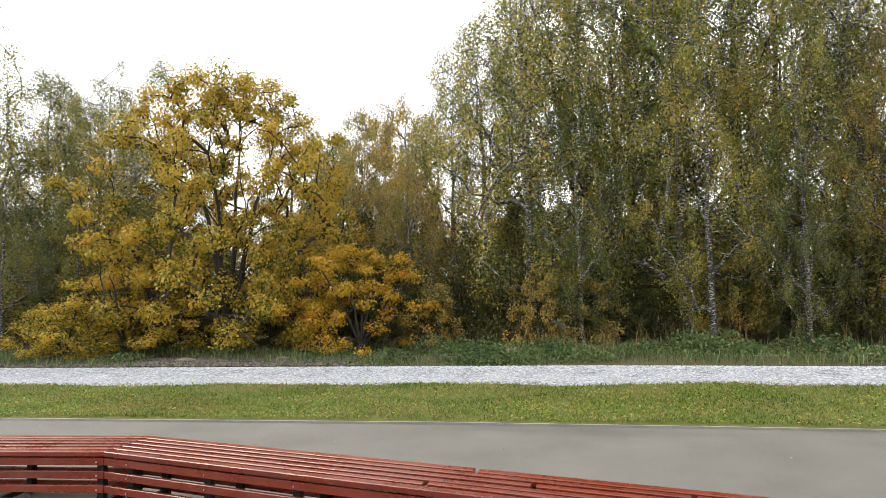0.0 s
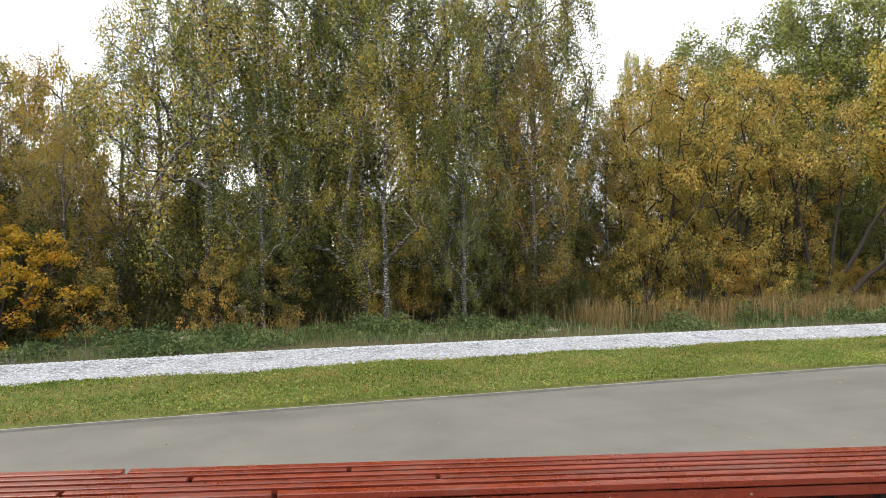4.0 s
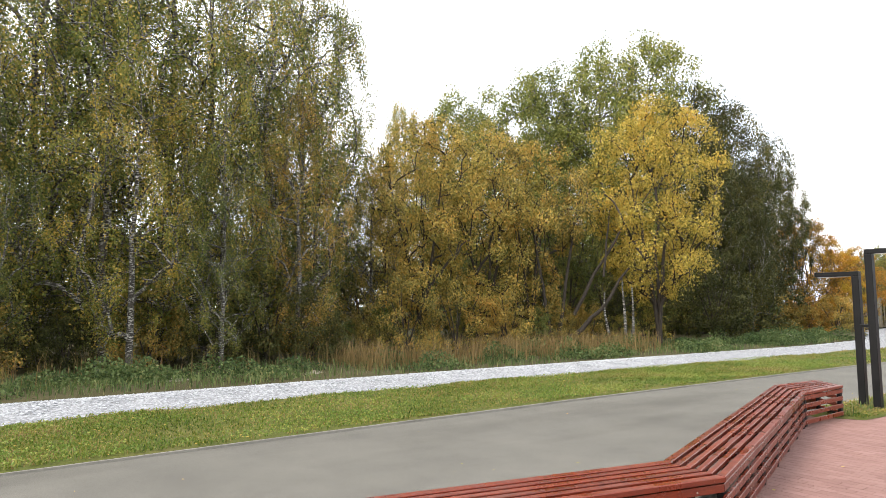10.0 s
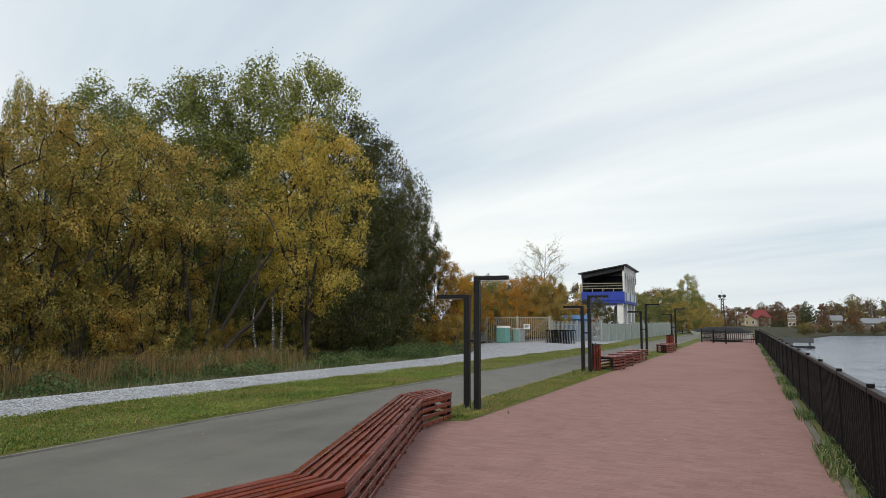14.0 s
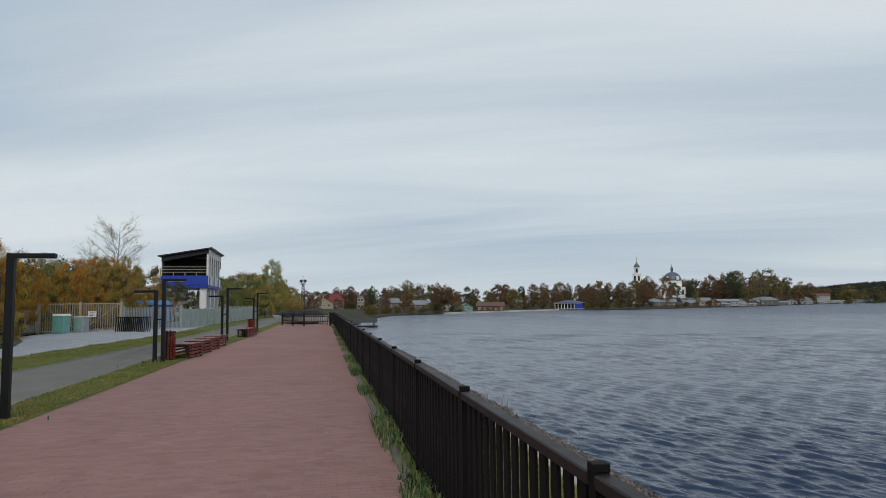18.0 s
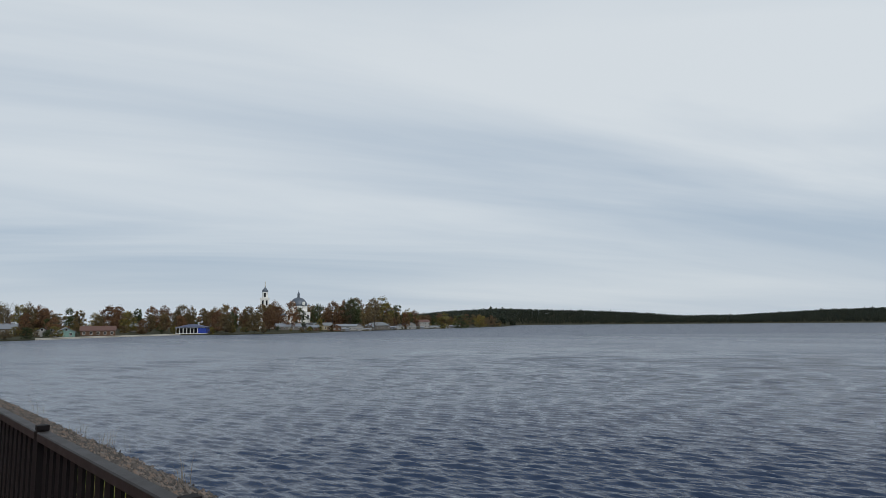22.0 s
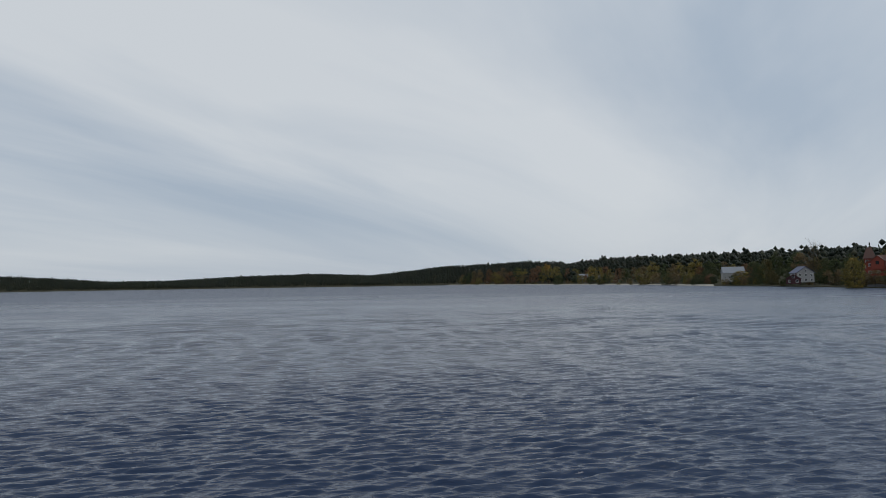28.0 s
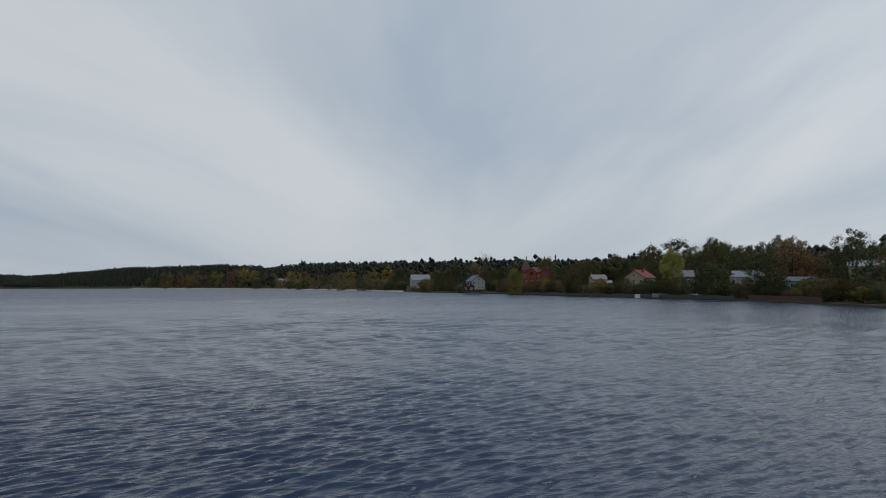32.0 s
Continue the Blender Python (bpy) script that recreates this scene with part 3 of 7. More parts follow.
FOREST_AZ = [-260, -240, -230, -221.5, -216.5, -212, -207.2, -202.6, -199.1, -193.2, -191, -187, -183.4, -179.3, -176.4, -173, -169, -162.6, -156.8, -152.2, -149.7, -145.2, -139, -136.5]
FOREST_EL = [2.4, 2.4, 2.2, 2.1, 2.0, 2.1, 2.1, 2.1, 2.05, 1.97, 1.62, 1.86, 1.72, 1.53, 1.15, 0.85, 1.05, 0.92, 0.62, 0.6, 0.84, 1.08, 1.3, 1.3]


def land(az, r):
    """Height of the ground sheet: flat by the walk, low shores, wooded hills behind them."""
    s = shore(az)
    a = np.where(az > 90, az - 360, az)
    x, y = -np.sin(np.radians(az)) * r, np.cos(np.radians(az)) * r
    top = 1.6 + (s + 350) * np.tan(np.radians(np.interp(a, FOREST_AZ, FOREST_EL))) - 17
    top = np.where(a > -136.5, WATER_Z + 4, top)
    u = np.clip((r - s - 30) / 320, 0, 1)
    far = WATER_Z + 0.3 + np.clip((r - s) * 0.02, 0, 1.2) + u * u * (3 - 2 * u) * np.maximum(top - WATER_Z, 0)
    far = far + np.clip((r - 1450) / 450, 0, 1) * np.interp(a, [-136.55, -136.5, -133, -130, -126, -122], [0, 27, 23, 13, 4, 0])
    lake = (r < s) & ((az < -91) | (az > 90.4)) & (y < -0.35)
    inland = np.where((y > -0.35) & (np.abs(az) < 95), -0.05, far)
    inland = np.where((a > -94) & (a < -85) & (y <= -0.35) & (r >= s), np.minimum(far, -0.3), inland)
    return np.where(lake, WATER_Z - 1.6, inland)


azs = np.linspace(-180, 180, 1081)
SH = np.minimum(shore(azs), 4000)[:, None]
inner = np.linspace(0, 1, 42)[None, :] ** 1.6 * SH * 0.999
outer = SH * 1.001 * (4600 / (SH * 1.001)) ** (np.linspace(0, 1, 60)[None, :] ** 1.3)
R_ = np.concatenate([inner, outer], 1)
A = np.repeat(azs[:, None], R_.shape[1], 1)
V = np.stack([-np.sin(np.radians(A)) * R_, np.cos(np.radians(A)) * R_, land(A, R_)], -1).reshape(-1, 3)
na, nr = A.shape
i, j = np.meshgrid(np.arange(na - 1), np.arange(nr - 1), indexing="ij")
Q = np.stack([i * nr + j, i * nr + j + 1, (i + 1) * nr + j + 1, (i + 1) * nr + j], -1).reshape(-1, 4)
tagged(part("ground", fast_mesh("ground", V, Q, True), MEADOW), "dull brown-green earth reaching out to the far shores", "ground", kind="structure")

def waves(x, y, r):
    """Wind waves: many short-crested trains, crests near the x axis; wavelengths grow with r to fit the camera's view.
    """
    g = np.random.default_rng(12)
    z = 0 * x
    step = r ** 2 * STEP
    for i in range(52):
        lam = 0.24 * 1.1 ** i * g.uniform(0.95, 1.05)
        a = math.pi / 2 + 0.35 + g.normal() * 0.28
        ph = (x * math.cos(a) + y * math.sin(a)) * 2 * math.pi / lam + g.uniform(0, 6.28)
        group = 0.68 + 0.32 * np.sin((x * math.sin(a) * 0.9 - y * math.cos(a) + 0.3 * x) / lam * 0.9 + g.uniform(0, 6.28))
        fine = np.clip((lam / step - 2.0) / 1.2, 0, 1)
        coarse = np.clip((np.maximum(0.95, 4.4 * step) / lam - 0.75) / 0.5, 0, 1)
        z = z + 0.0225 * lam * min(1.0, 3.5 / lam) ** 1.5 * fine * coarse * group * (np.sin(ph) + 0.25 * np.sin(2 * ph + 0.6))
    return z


# mesh rows even in 1/r, to fit the camera's view
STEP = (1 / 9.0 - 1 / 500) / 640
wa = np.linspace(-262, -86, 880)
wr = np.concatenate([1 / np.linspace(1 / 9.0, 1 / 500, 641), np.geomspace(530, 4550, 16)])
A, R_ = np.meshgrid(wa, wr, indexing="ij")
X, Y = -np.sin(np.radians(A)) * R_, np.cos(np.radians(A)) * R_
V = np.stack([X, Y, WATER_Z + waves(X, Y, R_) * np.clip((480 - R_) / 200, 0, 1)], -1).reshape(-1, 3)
i, j = np.meshgrid(np.arange(len(wa) - 1), np.arange(len(wr) - 1), indexing="ij")
nr = len(wr)
Q = np.stack([i * nr + j, i * nr + j + 1, (i + 1) * nr + j + 1, (i + 1) * nr + j], -1).reshape(-1, 4)
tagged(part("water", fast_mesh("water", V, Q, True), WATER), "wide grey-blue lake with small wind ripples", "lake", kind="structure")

XS = np.concatenate([np.arange(-26, 60, 0.25), np.arange(60, 131, 2.0)])


def line(pts):
    return lambda x: np.interp(x, [p[0] for p in pts], [p[1] for p in pts])


ROAD_FAR = line([(-26, 7.4), (-8, 7.7), (-2, 7.95), (8, 8.0), (17, 7.75), (30, 7.2), (60, 6.9), (130, 6.0)])
ROAD_NEAR = line([(-26, 4.6), (-5.6, 4.75), (-3.86, 4.85), (4.0, 3.02), (9.0, 4.8), (10.2, 4.85), (10.3, 5.15), (24, 5.2), (40, 4.7), (60, 4.4), (130, 3.9)])
PAVE_EDGE = line([(-26, 4.6), (-5.6, 4.75), (-3.86, 4.85), (4.0, 3.02), (9.0, 4.8), (9.5, 4.83), (9.75, 4.26), (10.3, 4.22), (20, 4.1), (34, 3.75), (48, 3.6), (130, 3.3)])
GRAVEL_NEAR = line([(-26, 10.4), (-10, 10.6), (-3, 10.95), (2, 11.25), (10, 10.95), (20, 10.4), (30, 9.6), (40, 8.9), (46, 9.0), (60, 9.4)])
GRAVEL_FAR = line([(-26, 12.9), (-12, 13.0), (0, 13.45), (8, 13.1), (16, 12.6), (24, 12.1), (30, 12.6), (35, 14.2), (41, 17.0), (46, 17.6), (60, 17.6)])


def strip(near, far, n, z):
    """A sheet between two edge lines."""
    def at(i, j):
        return near(XS)[i] * (1 - j / n) + far(XS)[i] * j / n
    V = np.stack([np.repeat(XS, n + 1), np.concatenate([[at(i, j) for j in range(n + 1)] for i in range(len(XS))]), np.zeros(len(XS) * (n + 1))], -1)
    V[:, 2] = z(V[:, 0], V[:, 1], np.tile(np.arange(n + 1) / n, len(XS)))
    i, j = np.meshgrid(np.arange(len(XS) - 1), np.arange(n), indexing="ij")
    k1 = n + 1
    Q = np.stack([i * k1 + j, (i + 1) * k1 + j, (i + 1) * k1 + j + 1, i * k1 + j + 1], -1).reshape(-1, 4)
    return V, Q


tagged(part("road", fast_mesh("road", *strip(ROAD_NEAR, ROAD_FAR, 6, lambda x, y, t: -0.012 + 0.004 * wave2(x * 0.5, y)), True), ASPHALT),
       "smooth grey asphalt path with darker worn stains", "path", kind="structure")
tagged(part("lawn", fast_mesh("lawn", *strip(lambda x: ROAD_FAR(x) + 0.05, GRAVEL_NEAR, 16, lambda x, y, t: 0.015 + 0.03 * wave2(x * 1.3, y * 1.7) * np.minimum(1, t * 4)), True), LAWN_GROUND),
       "mown green lawn strip with dry patches", "lawn", kind="structure")
tagged(part("gravel_path", fast_mesh("gravel_path", *strip(lambda x: GRAVEL_NEAR(x) - 0.1, GRAVEL_FAR, 14, lambda x, y, t: -0.03 + 0.14 * np.sin(np.clip(t, 0, 1) * math.pi) ** 0.5 + 0.012 * wave2(x * 5, y * 5)), True), GRAVEL),
       "strip of crushed white stone", "gravel", kind="structure")
tagged(part("verge", fast_mesh("verge", *strip(lambda x: GRAVEL_FAR(x) - 0.1, lambda x: GRAVEL_FAR(x) * 0 + 34, 40, lambda x, y, t: 0.0 + 0.09 * wave2(x * 0.9, y * 0.8) * np.minimum(1, t * 12) + 0.05), True), SOIL),
       "rough earth verge under the trees", "ground", kind="structure")
tagged(part("lawn_island", fast_mesh("lawn_island", *(lambda V, Q: (V, Q[(V[Q[:, 0], 0] > 9.4)]))(*strip(lambda x: PAVE_EDGE(x) - 0.03, lambda x: np.maximum(ROAD_NEAR(x) + 0.03, PAVE_EDGE(x) + 0.03), 8, lambda x, y, t: 0.004 + 0.02 * np.sin(t * math.pi) + 0.015 * wave2(x * 1.4, y * 2) * np.sin(t * math.pi))), True), LAWN_GROUND),
       "narrow grass strip between path and paving", "lawn", kind="structure")
bm = bmesh.new()
for a, b in zip(XS[:-1:2], XS[2::2]):
    prism([(a, ROAD_FAR(a), -0.1), (b, ROAD_FAR(b), -0.1), (b, ROAD_FAR(b) + 0.032, -0.1), (a, ROAD_FAR(a) + 0.032, -0.1)],
          [(a, ROAD_FAR(a), 0.016), (b, ROAD_FAR(b), 0.016), (b, ROAD_FAR(b) + 0.032, 0.016), (a, ROAD_FAR(a) + 0.032, 0.016)], bm)
for a in np.arange(10.25, 60, 1.0):
    y0, y1 = ROAD_NEAR(a), ROAD_NEAR(a + 0.99)
    prism([(a, y0 - 0.08, -0.1), (a + 0.99, y1 - 0.08, -0.1), (a + 0.99, y1, -0.1), (a, y0, -0.1)], [(a, y0 - 0.08, 0.012), (a + 0.99, y1 - 0.08, 0.012), (a + 0.99, y1, 0.012), (a, y0, 0.012)], bm)
tagged(part("path_kerb", bm, EDGING), "thin pale concrete edging along the asphalt", "kerb", kind="structure")

# paving bed, and the far field of pavers
V, Q = strip(lambda x: 0 * x - 0.70, PAVE_EDGE, 10, lambda x, y, t: -0.002 + 0 * x)
tagged(part("pavement_bed", fast_mesh("pavement_bed", V, Q), JOINT), "sand bed between the red pavers", "pavement", kind="structure")
V, Q = strip(lambda x: 0 * x - 0.70, PAVE_EDGE, 10, lambda x, y, t: 0 * x + 0.001)
keep = V[Q[:, 0], 0] >= 17.4
tagged(part("pavement", fast_mesh("pavement", V, Q[keep]), PAVER_FIELD), "worn dusty red clay paving of the promenade", "pavement", kind="structure")
bm = bmesh.new()
for a in np.arange(-26, 55, 1.0):
    box(a, a + 0.988, -0.80, -0.703, -0.2, 0.008, 0.006, bm) if a < 22 else box(a, a + 0.988, -0.80, -0.703, -0.2, 0.008, 0, bm)
tagged(part("kerb", bm, OLDKERB), "weathered concrete kerb under the railing", "kerb", kind="structure")

# bank down to the lake
bank = [(-0.80, -0.01), (-1.4, -0.05), (-2.4, -0.52), (-3.6, -1.20), (-4.50, -1.78)]
ny = [b[0] for b in bank][::-1]
V, Q = grid_sheet(np.arange(-30, 131, 0.5), np.linspace(-4.5, -0.80, 12), lambda x, y: np.interp(y, ny, [b[1] for b in bank][::-1]) + 0.03 * wave2(x, y * 2))
tagged(part("bank", fast_mesh("bank", V, Q, True), LAWN_GROUND), "steep grassy bank falling to the water", "bank", kind="structure")
bm = bmesh.new()
for a in np.arange(-30, 130, 3.0):
    box(a, a + 2.985, -5.0, -4.46, -2.1, -1.75 + 0.01 * math.sin(a), 0.0, bm)
tagged(part("concrete_strip", bm, CONCRETE), "pale concrete beam along the foot of the bank", "kerb", kind="structure")
V, Q = grid_sheet(np.arange(-30, 131, 0.6), np.linspace(-8.6, -5.0, 10), lambda x, y: -1.92 + (y + 5.0) * 0.36 + 0.05 * wave2(x * 1.5, y * 2))
tagged(part("stone_revetment", fast_mesh("stone_revetment", V, Q, True), SHORE_STONE), "bed of rubble at the water's edge", "stones", kind="structure")
# ---- trees ----
def clump_leaves(C, radii, per, size, g, droop=0.0, wide=0.62, rough=0.55):
    """Leaves in a shell about each clump centre, facing outwards, with hanging tails where droop is given."""
    n = len(C) * per
    d = g.normal(size=(n, 3))
    d /= np.linalg.norm(d, axis=1)[:, None] + 1e-9
    d[:, 2] += 0.18
    c = np.repeat(np.arange(len(C)), per)
    P = C[c] + d * (g.uniform(0.12, 1.0, n) ** 0.5)[:, None] * radii[c] * g.uniform(0.75, 1.2, (n, 1))
    P[:, 2] -= droop * g.exponential(0.55, n) * radii[c, 2]
    N = d + np.array([[0, 0, 0.25]]) + g.normal(size=(n, 3)) * rough
    N /= np.linalg.norm(N, axis=1)[:, None] + 1e-9
    a = np.cross(N, g.normal(size=(n, 3))) + np.array([[0, 0, -0.5]])
    a -= N * np.sum(a * N, axis=1)[:, None]
    a /= np.linalg.norm(a, axis=1)[:, None] + 1e-9
    s = np.cross(a, N)
    L = (size * g.uniform(0.6, 1.35, n))[:, None]
    keep = P[:, 2] > 0.1
    V = np.stack([P - a * L * 0.5, P + s * L * wide * 0.5 + N * L * 0.1, P + a * L * 0.5, P - s * L * wide * 0.5 + N * L * 0.1], 1)[keep]
    return V.reshape(-1, 3), np.arange(4 * len(V)).reshape(-1, 4)


def clump_tree(seed, h, r, profile, clumps, per, size, csize, stems=1, lean=0.12, inner=0.35, droop=0.0, thick=1.0, wide=0.62, gap=0.72, lobes=0.22, stem_top=0.9):
    """A tree grown from the stem outwards: clumps of leaves spread through an uneven crown, each joined by a limb to the
    nearest one below and inside it, limbs thickening with what they carry. profile: (share of height, share of r)."""
    g = np.random.default_rng(seed)
    pu, pr = [p[0] for p in profile], [p[1] for p in profile]
    ph = g.uniform(0, 6.28, 4)
    C = []
    tries = 0
    while len(C) < clumps and tries < clumps * 60:
        tries += 1
        u = g.uniform(pu[0], pu[-1])
        R = np.interp(u, pu, pr)
        if g.uniform() > (0.25 + R) / 1.25:
            continue
        a = g.uniform(0, 6.28)
        R = R * r * (1 + lobes * (math.sin(2 * a + ph[0] + u * 3) * 0.6 + math.sin(3 * a + ph[1] - u * 5) * 0.5 + math.sin(u * 11 + ph[2]) * 0.35))
        q = inner + (1 - inner) * g.uniform() ** 0.55
        p = np.array([math.cos(a) * R * q, math.sin(a) * R * q, u * h])
        shrink = gap * (1 - 0.75 * tries / (clumps * 60))
        if C and np.min(np.linalg.norm((np.array(C) - p) / np.array([csize[0], csize[0], csize[1]]), axis=1)) < shrink:
            continue
        C.append(p)
    C = np.array(C)
    wood, nodes, parent, level = [], [], [], []
    t = np.linspace(0, 1, 10)
    for s in range(stems):
        a = s * 6.283 / stems + g.uniform(-0.5, 0.5)
        top = h * stem_top * (1 if stems == 1 else g.uniform(0.8, 1.0))
        off = lean * r * g.uniform(0.6, 1.3)
        st = np.stack([math.cos(a) * off * t ** 1.3, math.sin(a) * off * t ** 1.3, t * top], -1) + g.normal(size=(10, 3)) * 0.010 * h * t[:, None] * np.array([1, 1, 0.2])
        wood.append(tube_arrays(st, thick * (0.0115 * h / stems ** 0.35 * (1 - t) ** 0.85) + 0.012, 8))
        nodes += [p for p in st[1:]]
        parent += [-1] * 9
    n0 = len(nodes)
    order = np.argsort(np.hypot(C[:, 0], C[:, 1]) + 0.35 * C[:, 2])
    load = np.ones(n0 + len(C))
    for i in order:
        A = np.array(nodes)
        d = np.linalg.norm(A - C[i], axis=1) + np.maximum(0, A[:, 2] - C[i, 2] + 0.35 * np.hypot(*(A[:, :2] - C[i, :2]).T)) * 2.2
        parent.append(int(np.argmin(d)))
        nodes.append(C[i])
    for k in range(len(nodes) - 1, n0 - 1, -1):
        if parent[k] >= n0:
            load[parent[k]] += load[k]
    q = np.linspace(0, 1, 5)[:, None]
    for k in range(n0, len(nodes)):
        p0, p1 = nodes[parent[k]], nodes[k]
        L = np.linalg.norm(p1 - p0)
        path = p0 + (p1 - p0) * q + np.array([[0, 0, 1.0]]) * 0.13 * L * np.sin(q * math.pi) + g.normal(size=(5, 3)) * 0.035 * L * np.sin(q * math.pi)
        r0, r1 = (0.0013 * h * thick * load[k] ** 0.5 + 0.004), (0.0010 * h * thick * max(1.0, load[k] - 1) ** 0.5 + 0.002)
        wood.append(tube_arrays(path, (r0 + (r1 - r0) * q[:, 0]), 5 if load[k] > 3 else 3))
        for _ in range(2):
            e = p1 + g.normal(size=3) * np.array([csize[0], csize[0], csize[1]]) * 0.7
            wood.append(tube_arrays(np.stack([p1, (p1 + e) / 2 + g.normal(size=3) * 0.04 * L, e]), [r1, r1 * 0.7, 0.0015], 3))
    sc = g.uniform(0.7, 1.25, (len(C), 1)) * np.array([[csize[0], csize[0], csize[1]]])
    return joined(wood), clump_leaves(C, sc, per, size, g, droop, wide)


KINDS = {}


def tree_kind(key, wood, crown):
    KINDS[key] = (fast_mesh(key + "_wood", *wood, True), fast_mesh(key + "_crown", *crown))


HANGING = [(0.10, 0.42), (0.25, 0.78), (0.45, 1.0), (0.65, 0.92), (0.82, 0.62), (0.93, 0.32), (1.0, 0.08)]
DOMED = [(0.10, 0.55), (0.28, 0.9), (0.5, 1.0), (0.72, 0.88), (0.88, 0.60), (0.97, 0.28), (1.0, 0.1)]
EGG = [(0.20, 0.30), (0.32, 0.78), (0.5, 1.0), (0.7, 0.96), (0.86, 0.70), (0.96, 0.36), (1.0, 0.15)]
SKIRTED = [(0.03, 0.88), (0.18, 1.0), (0.4, 0.96), (0.62, 0.86), (0.8, 0.70), (0.92, 0.50), (1.0, 0.25)]
ARCHED = [(0.12, 0.35), (0.35, 0.62), (0.6, 0.95), (0.78, 1.0), (0.9, 0.75), (1.0, 0.3)]
for s in range(5):
    tree_kind(f"birch{s}", *clump_tree(11 + s, 13.0, 3.2 + 0.25 * (s % 3), HANGING, 134, 190, 0.084, (0.46, 0.66), 1, 0.06, 0.25, 0.7))
for s in range(2):
    tree_kind(f"tallbirch{s}", *clump_tree(31 + s, 15.0, 4.3, DOMED, 200, 165, 0.155, (0.72, 0.72), 1, 0.06, 0.2, 0.35))
for s in range(3):
    tree_kind(f"broad{s}", *clump_tree(51 + s, 8.0, 4.0, DOMED, 110, 130, 0.15, (0.62, 0.46), 3, 0.3, 0.3, 0.1))
tree_kind("maple", *clump_tree(58, 8.0, 4.9, SKIRTED, 300, 215, 0.100, (0.46, 0.34), 4, 0.34, 0.12, 0.1, 1.9, 0.72, 0.8, 0.16))
for s in range(2):
    tree_kind(f"boughs{s}", *clump_tree(75 + s, 2.6, 1.9, SKIRTED, 90, 150, 0.066, (0.25, 0.18), 5, 0.5, 0.2, 0.1, 1.4, 0.7, 0.85))
for s in range(2):
    tree_kind(f"willow{s}", *clump_tree(65 + s, 8.0, 3.3, ARCHED, 155, 165, 0.098, (0.44, 0.36), 3, 0.5, 0.25, 0.4, 1.2))
tree_kind("golden", *clump_tree(68, 8.0, 3.0, EGG, 210, 170, 0.095, (0.44, 0.34), 3, 0.35, 0.3, 0.2, 1.3, 0.62, 0.72, 0.14))
for s in range(3):
    tree_kind(f"shrub{s}", *clump_tree(71 + s, 2.6, 1.6, SKIRTED, 60, 95, 0.085, (0.30, 0.24), 5, 0.5, 0.2, 0.15))
for s in range(5):
    tree_kind(f"far{s}", *clump_tree(81 + s, 12.0, 3.8 + 0.5 * (s % 3), (DOMED, SKIRTED)[s % 2], 48, 26, 0.60, (1.15, 1.0), 1, 0.06, 0.3, 0.0, 1.2, 0.8))
for s in range(4):
    tree_kind(f"mid{s}", *clump_tree(181 + s, 12.0, 3.8 + 0.5 * (s % 3), (SKIRTED, DOMED)[s % 2], 95, 38, 0.40, (1.05, 0.95), 1, 0.06, 0.12, 0.2, 1.2, 0.8, 0.5, 0.15))


def bare_arrays(seed, h, r):
    """A half-bare tree: fine rising limbs, forked twigs, a few leaves left."""
    g = np.random.default_rng(seed)
    t = np.linspace(0, 1, 8)
    stem = np.stack([0.25 * np.sin(t * 4 + seed), 0.2 * np.sin(t * 5), t * h * 0.95], -1)
    wood, tips = [tube_arrays(stem, 0.010 * h * (1 - t) + 0.015, 6)], []
    for i in range(26):
        u, a = 0.22 + 0.72 * i / 26, i * 2.4 + g.uniform(-0.4, 0.4)
        L = r * (1.25 - 0.75 * u) * g.uniform(0.7, 1.15)
        q = np.linspace(0, 1, 6)
        limb = np.array([np.interp(u, t, stem[:, c]) for c in range(3)]) + np.stack([np.cos(a) * L * q, np.sin(a) * L * q, L * (0.9 * q - 0.15 * q ** 2)], -1) + g.normal(size=(6, 3)) * 0.09 * q[:, None]
        wood.append(tube_arrays(limb, 0.05 * (1.1 - u) * (1 - 0.85 * q) + 0.008, 4))
        for _ in range(16):
            c = g.uniform(0.2, 1)
            p0 = np.array([np.interp(c, q, limb[:, k2]) for k2 in range(3)])
            e = p0 + np.array([np.cos(a), np.sin(a), 0.9]) * g.uniform(0.2, 0.7) + g.normal(size=3) * 0.3
            wood.append(tube_arrays(np.stack([p0, (p0 + e) / 2 + g.normal(size=3) * 0.05, e]), [0.016, 0.012, 0.006], 3))
            tips.append(e)
    tips = np.repeat(np.array(tips), 4, 0)
    return joined(wood), leaf_arrays(tips + g.normal(size=tips.shape) * 0.2, 0.13, g, (0, 0, -0.4))


for s in range(3):
    tree_kind(f"shore{s}", *clump_tree(281 + s, 12.0, 4.0 + 0.4 * s, (EGG, DOMED, HANGING)[s], 120, 62, 0.27, (0.85, 0.75), 1, 0.08, 0.2, 0.25, 1.3, 0.8, 0.6))
tree_kind("farbare", *bare_arrays(91, 12.0, 3.6))


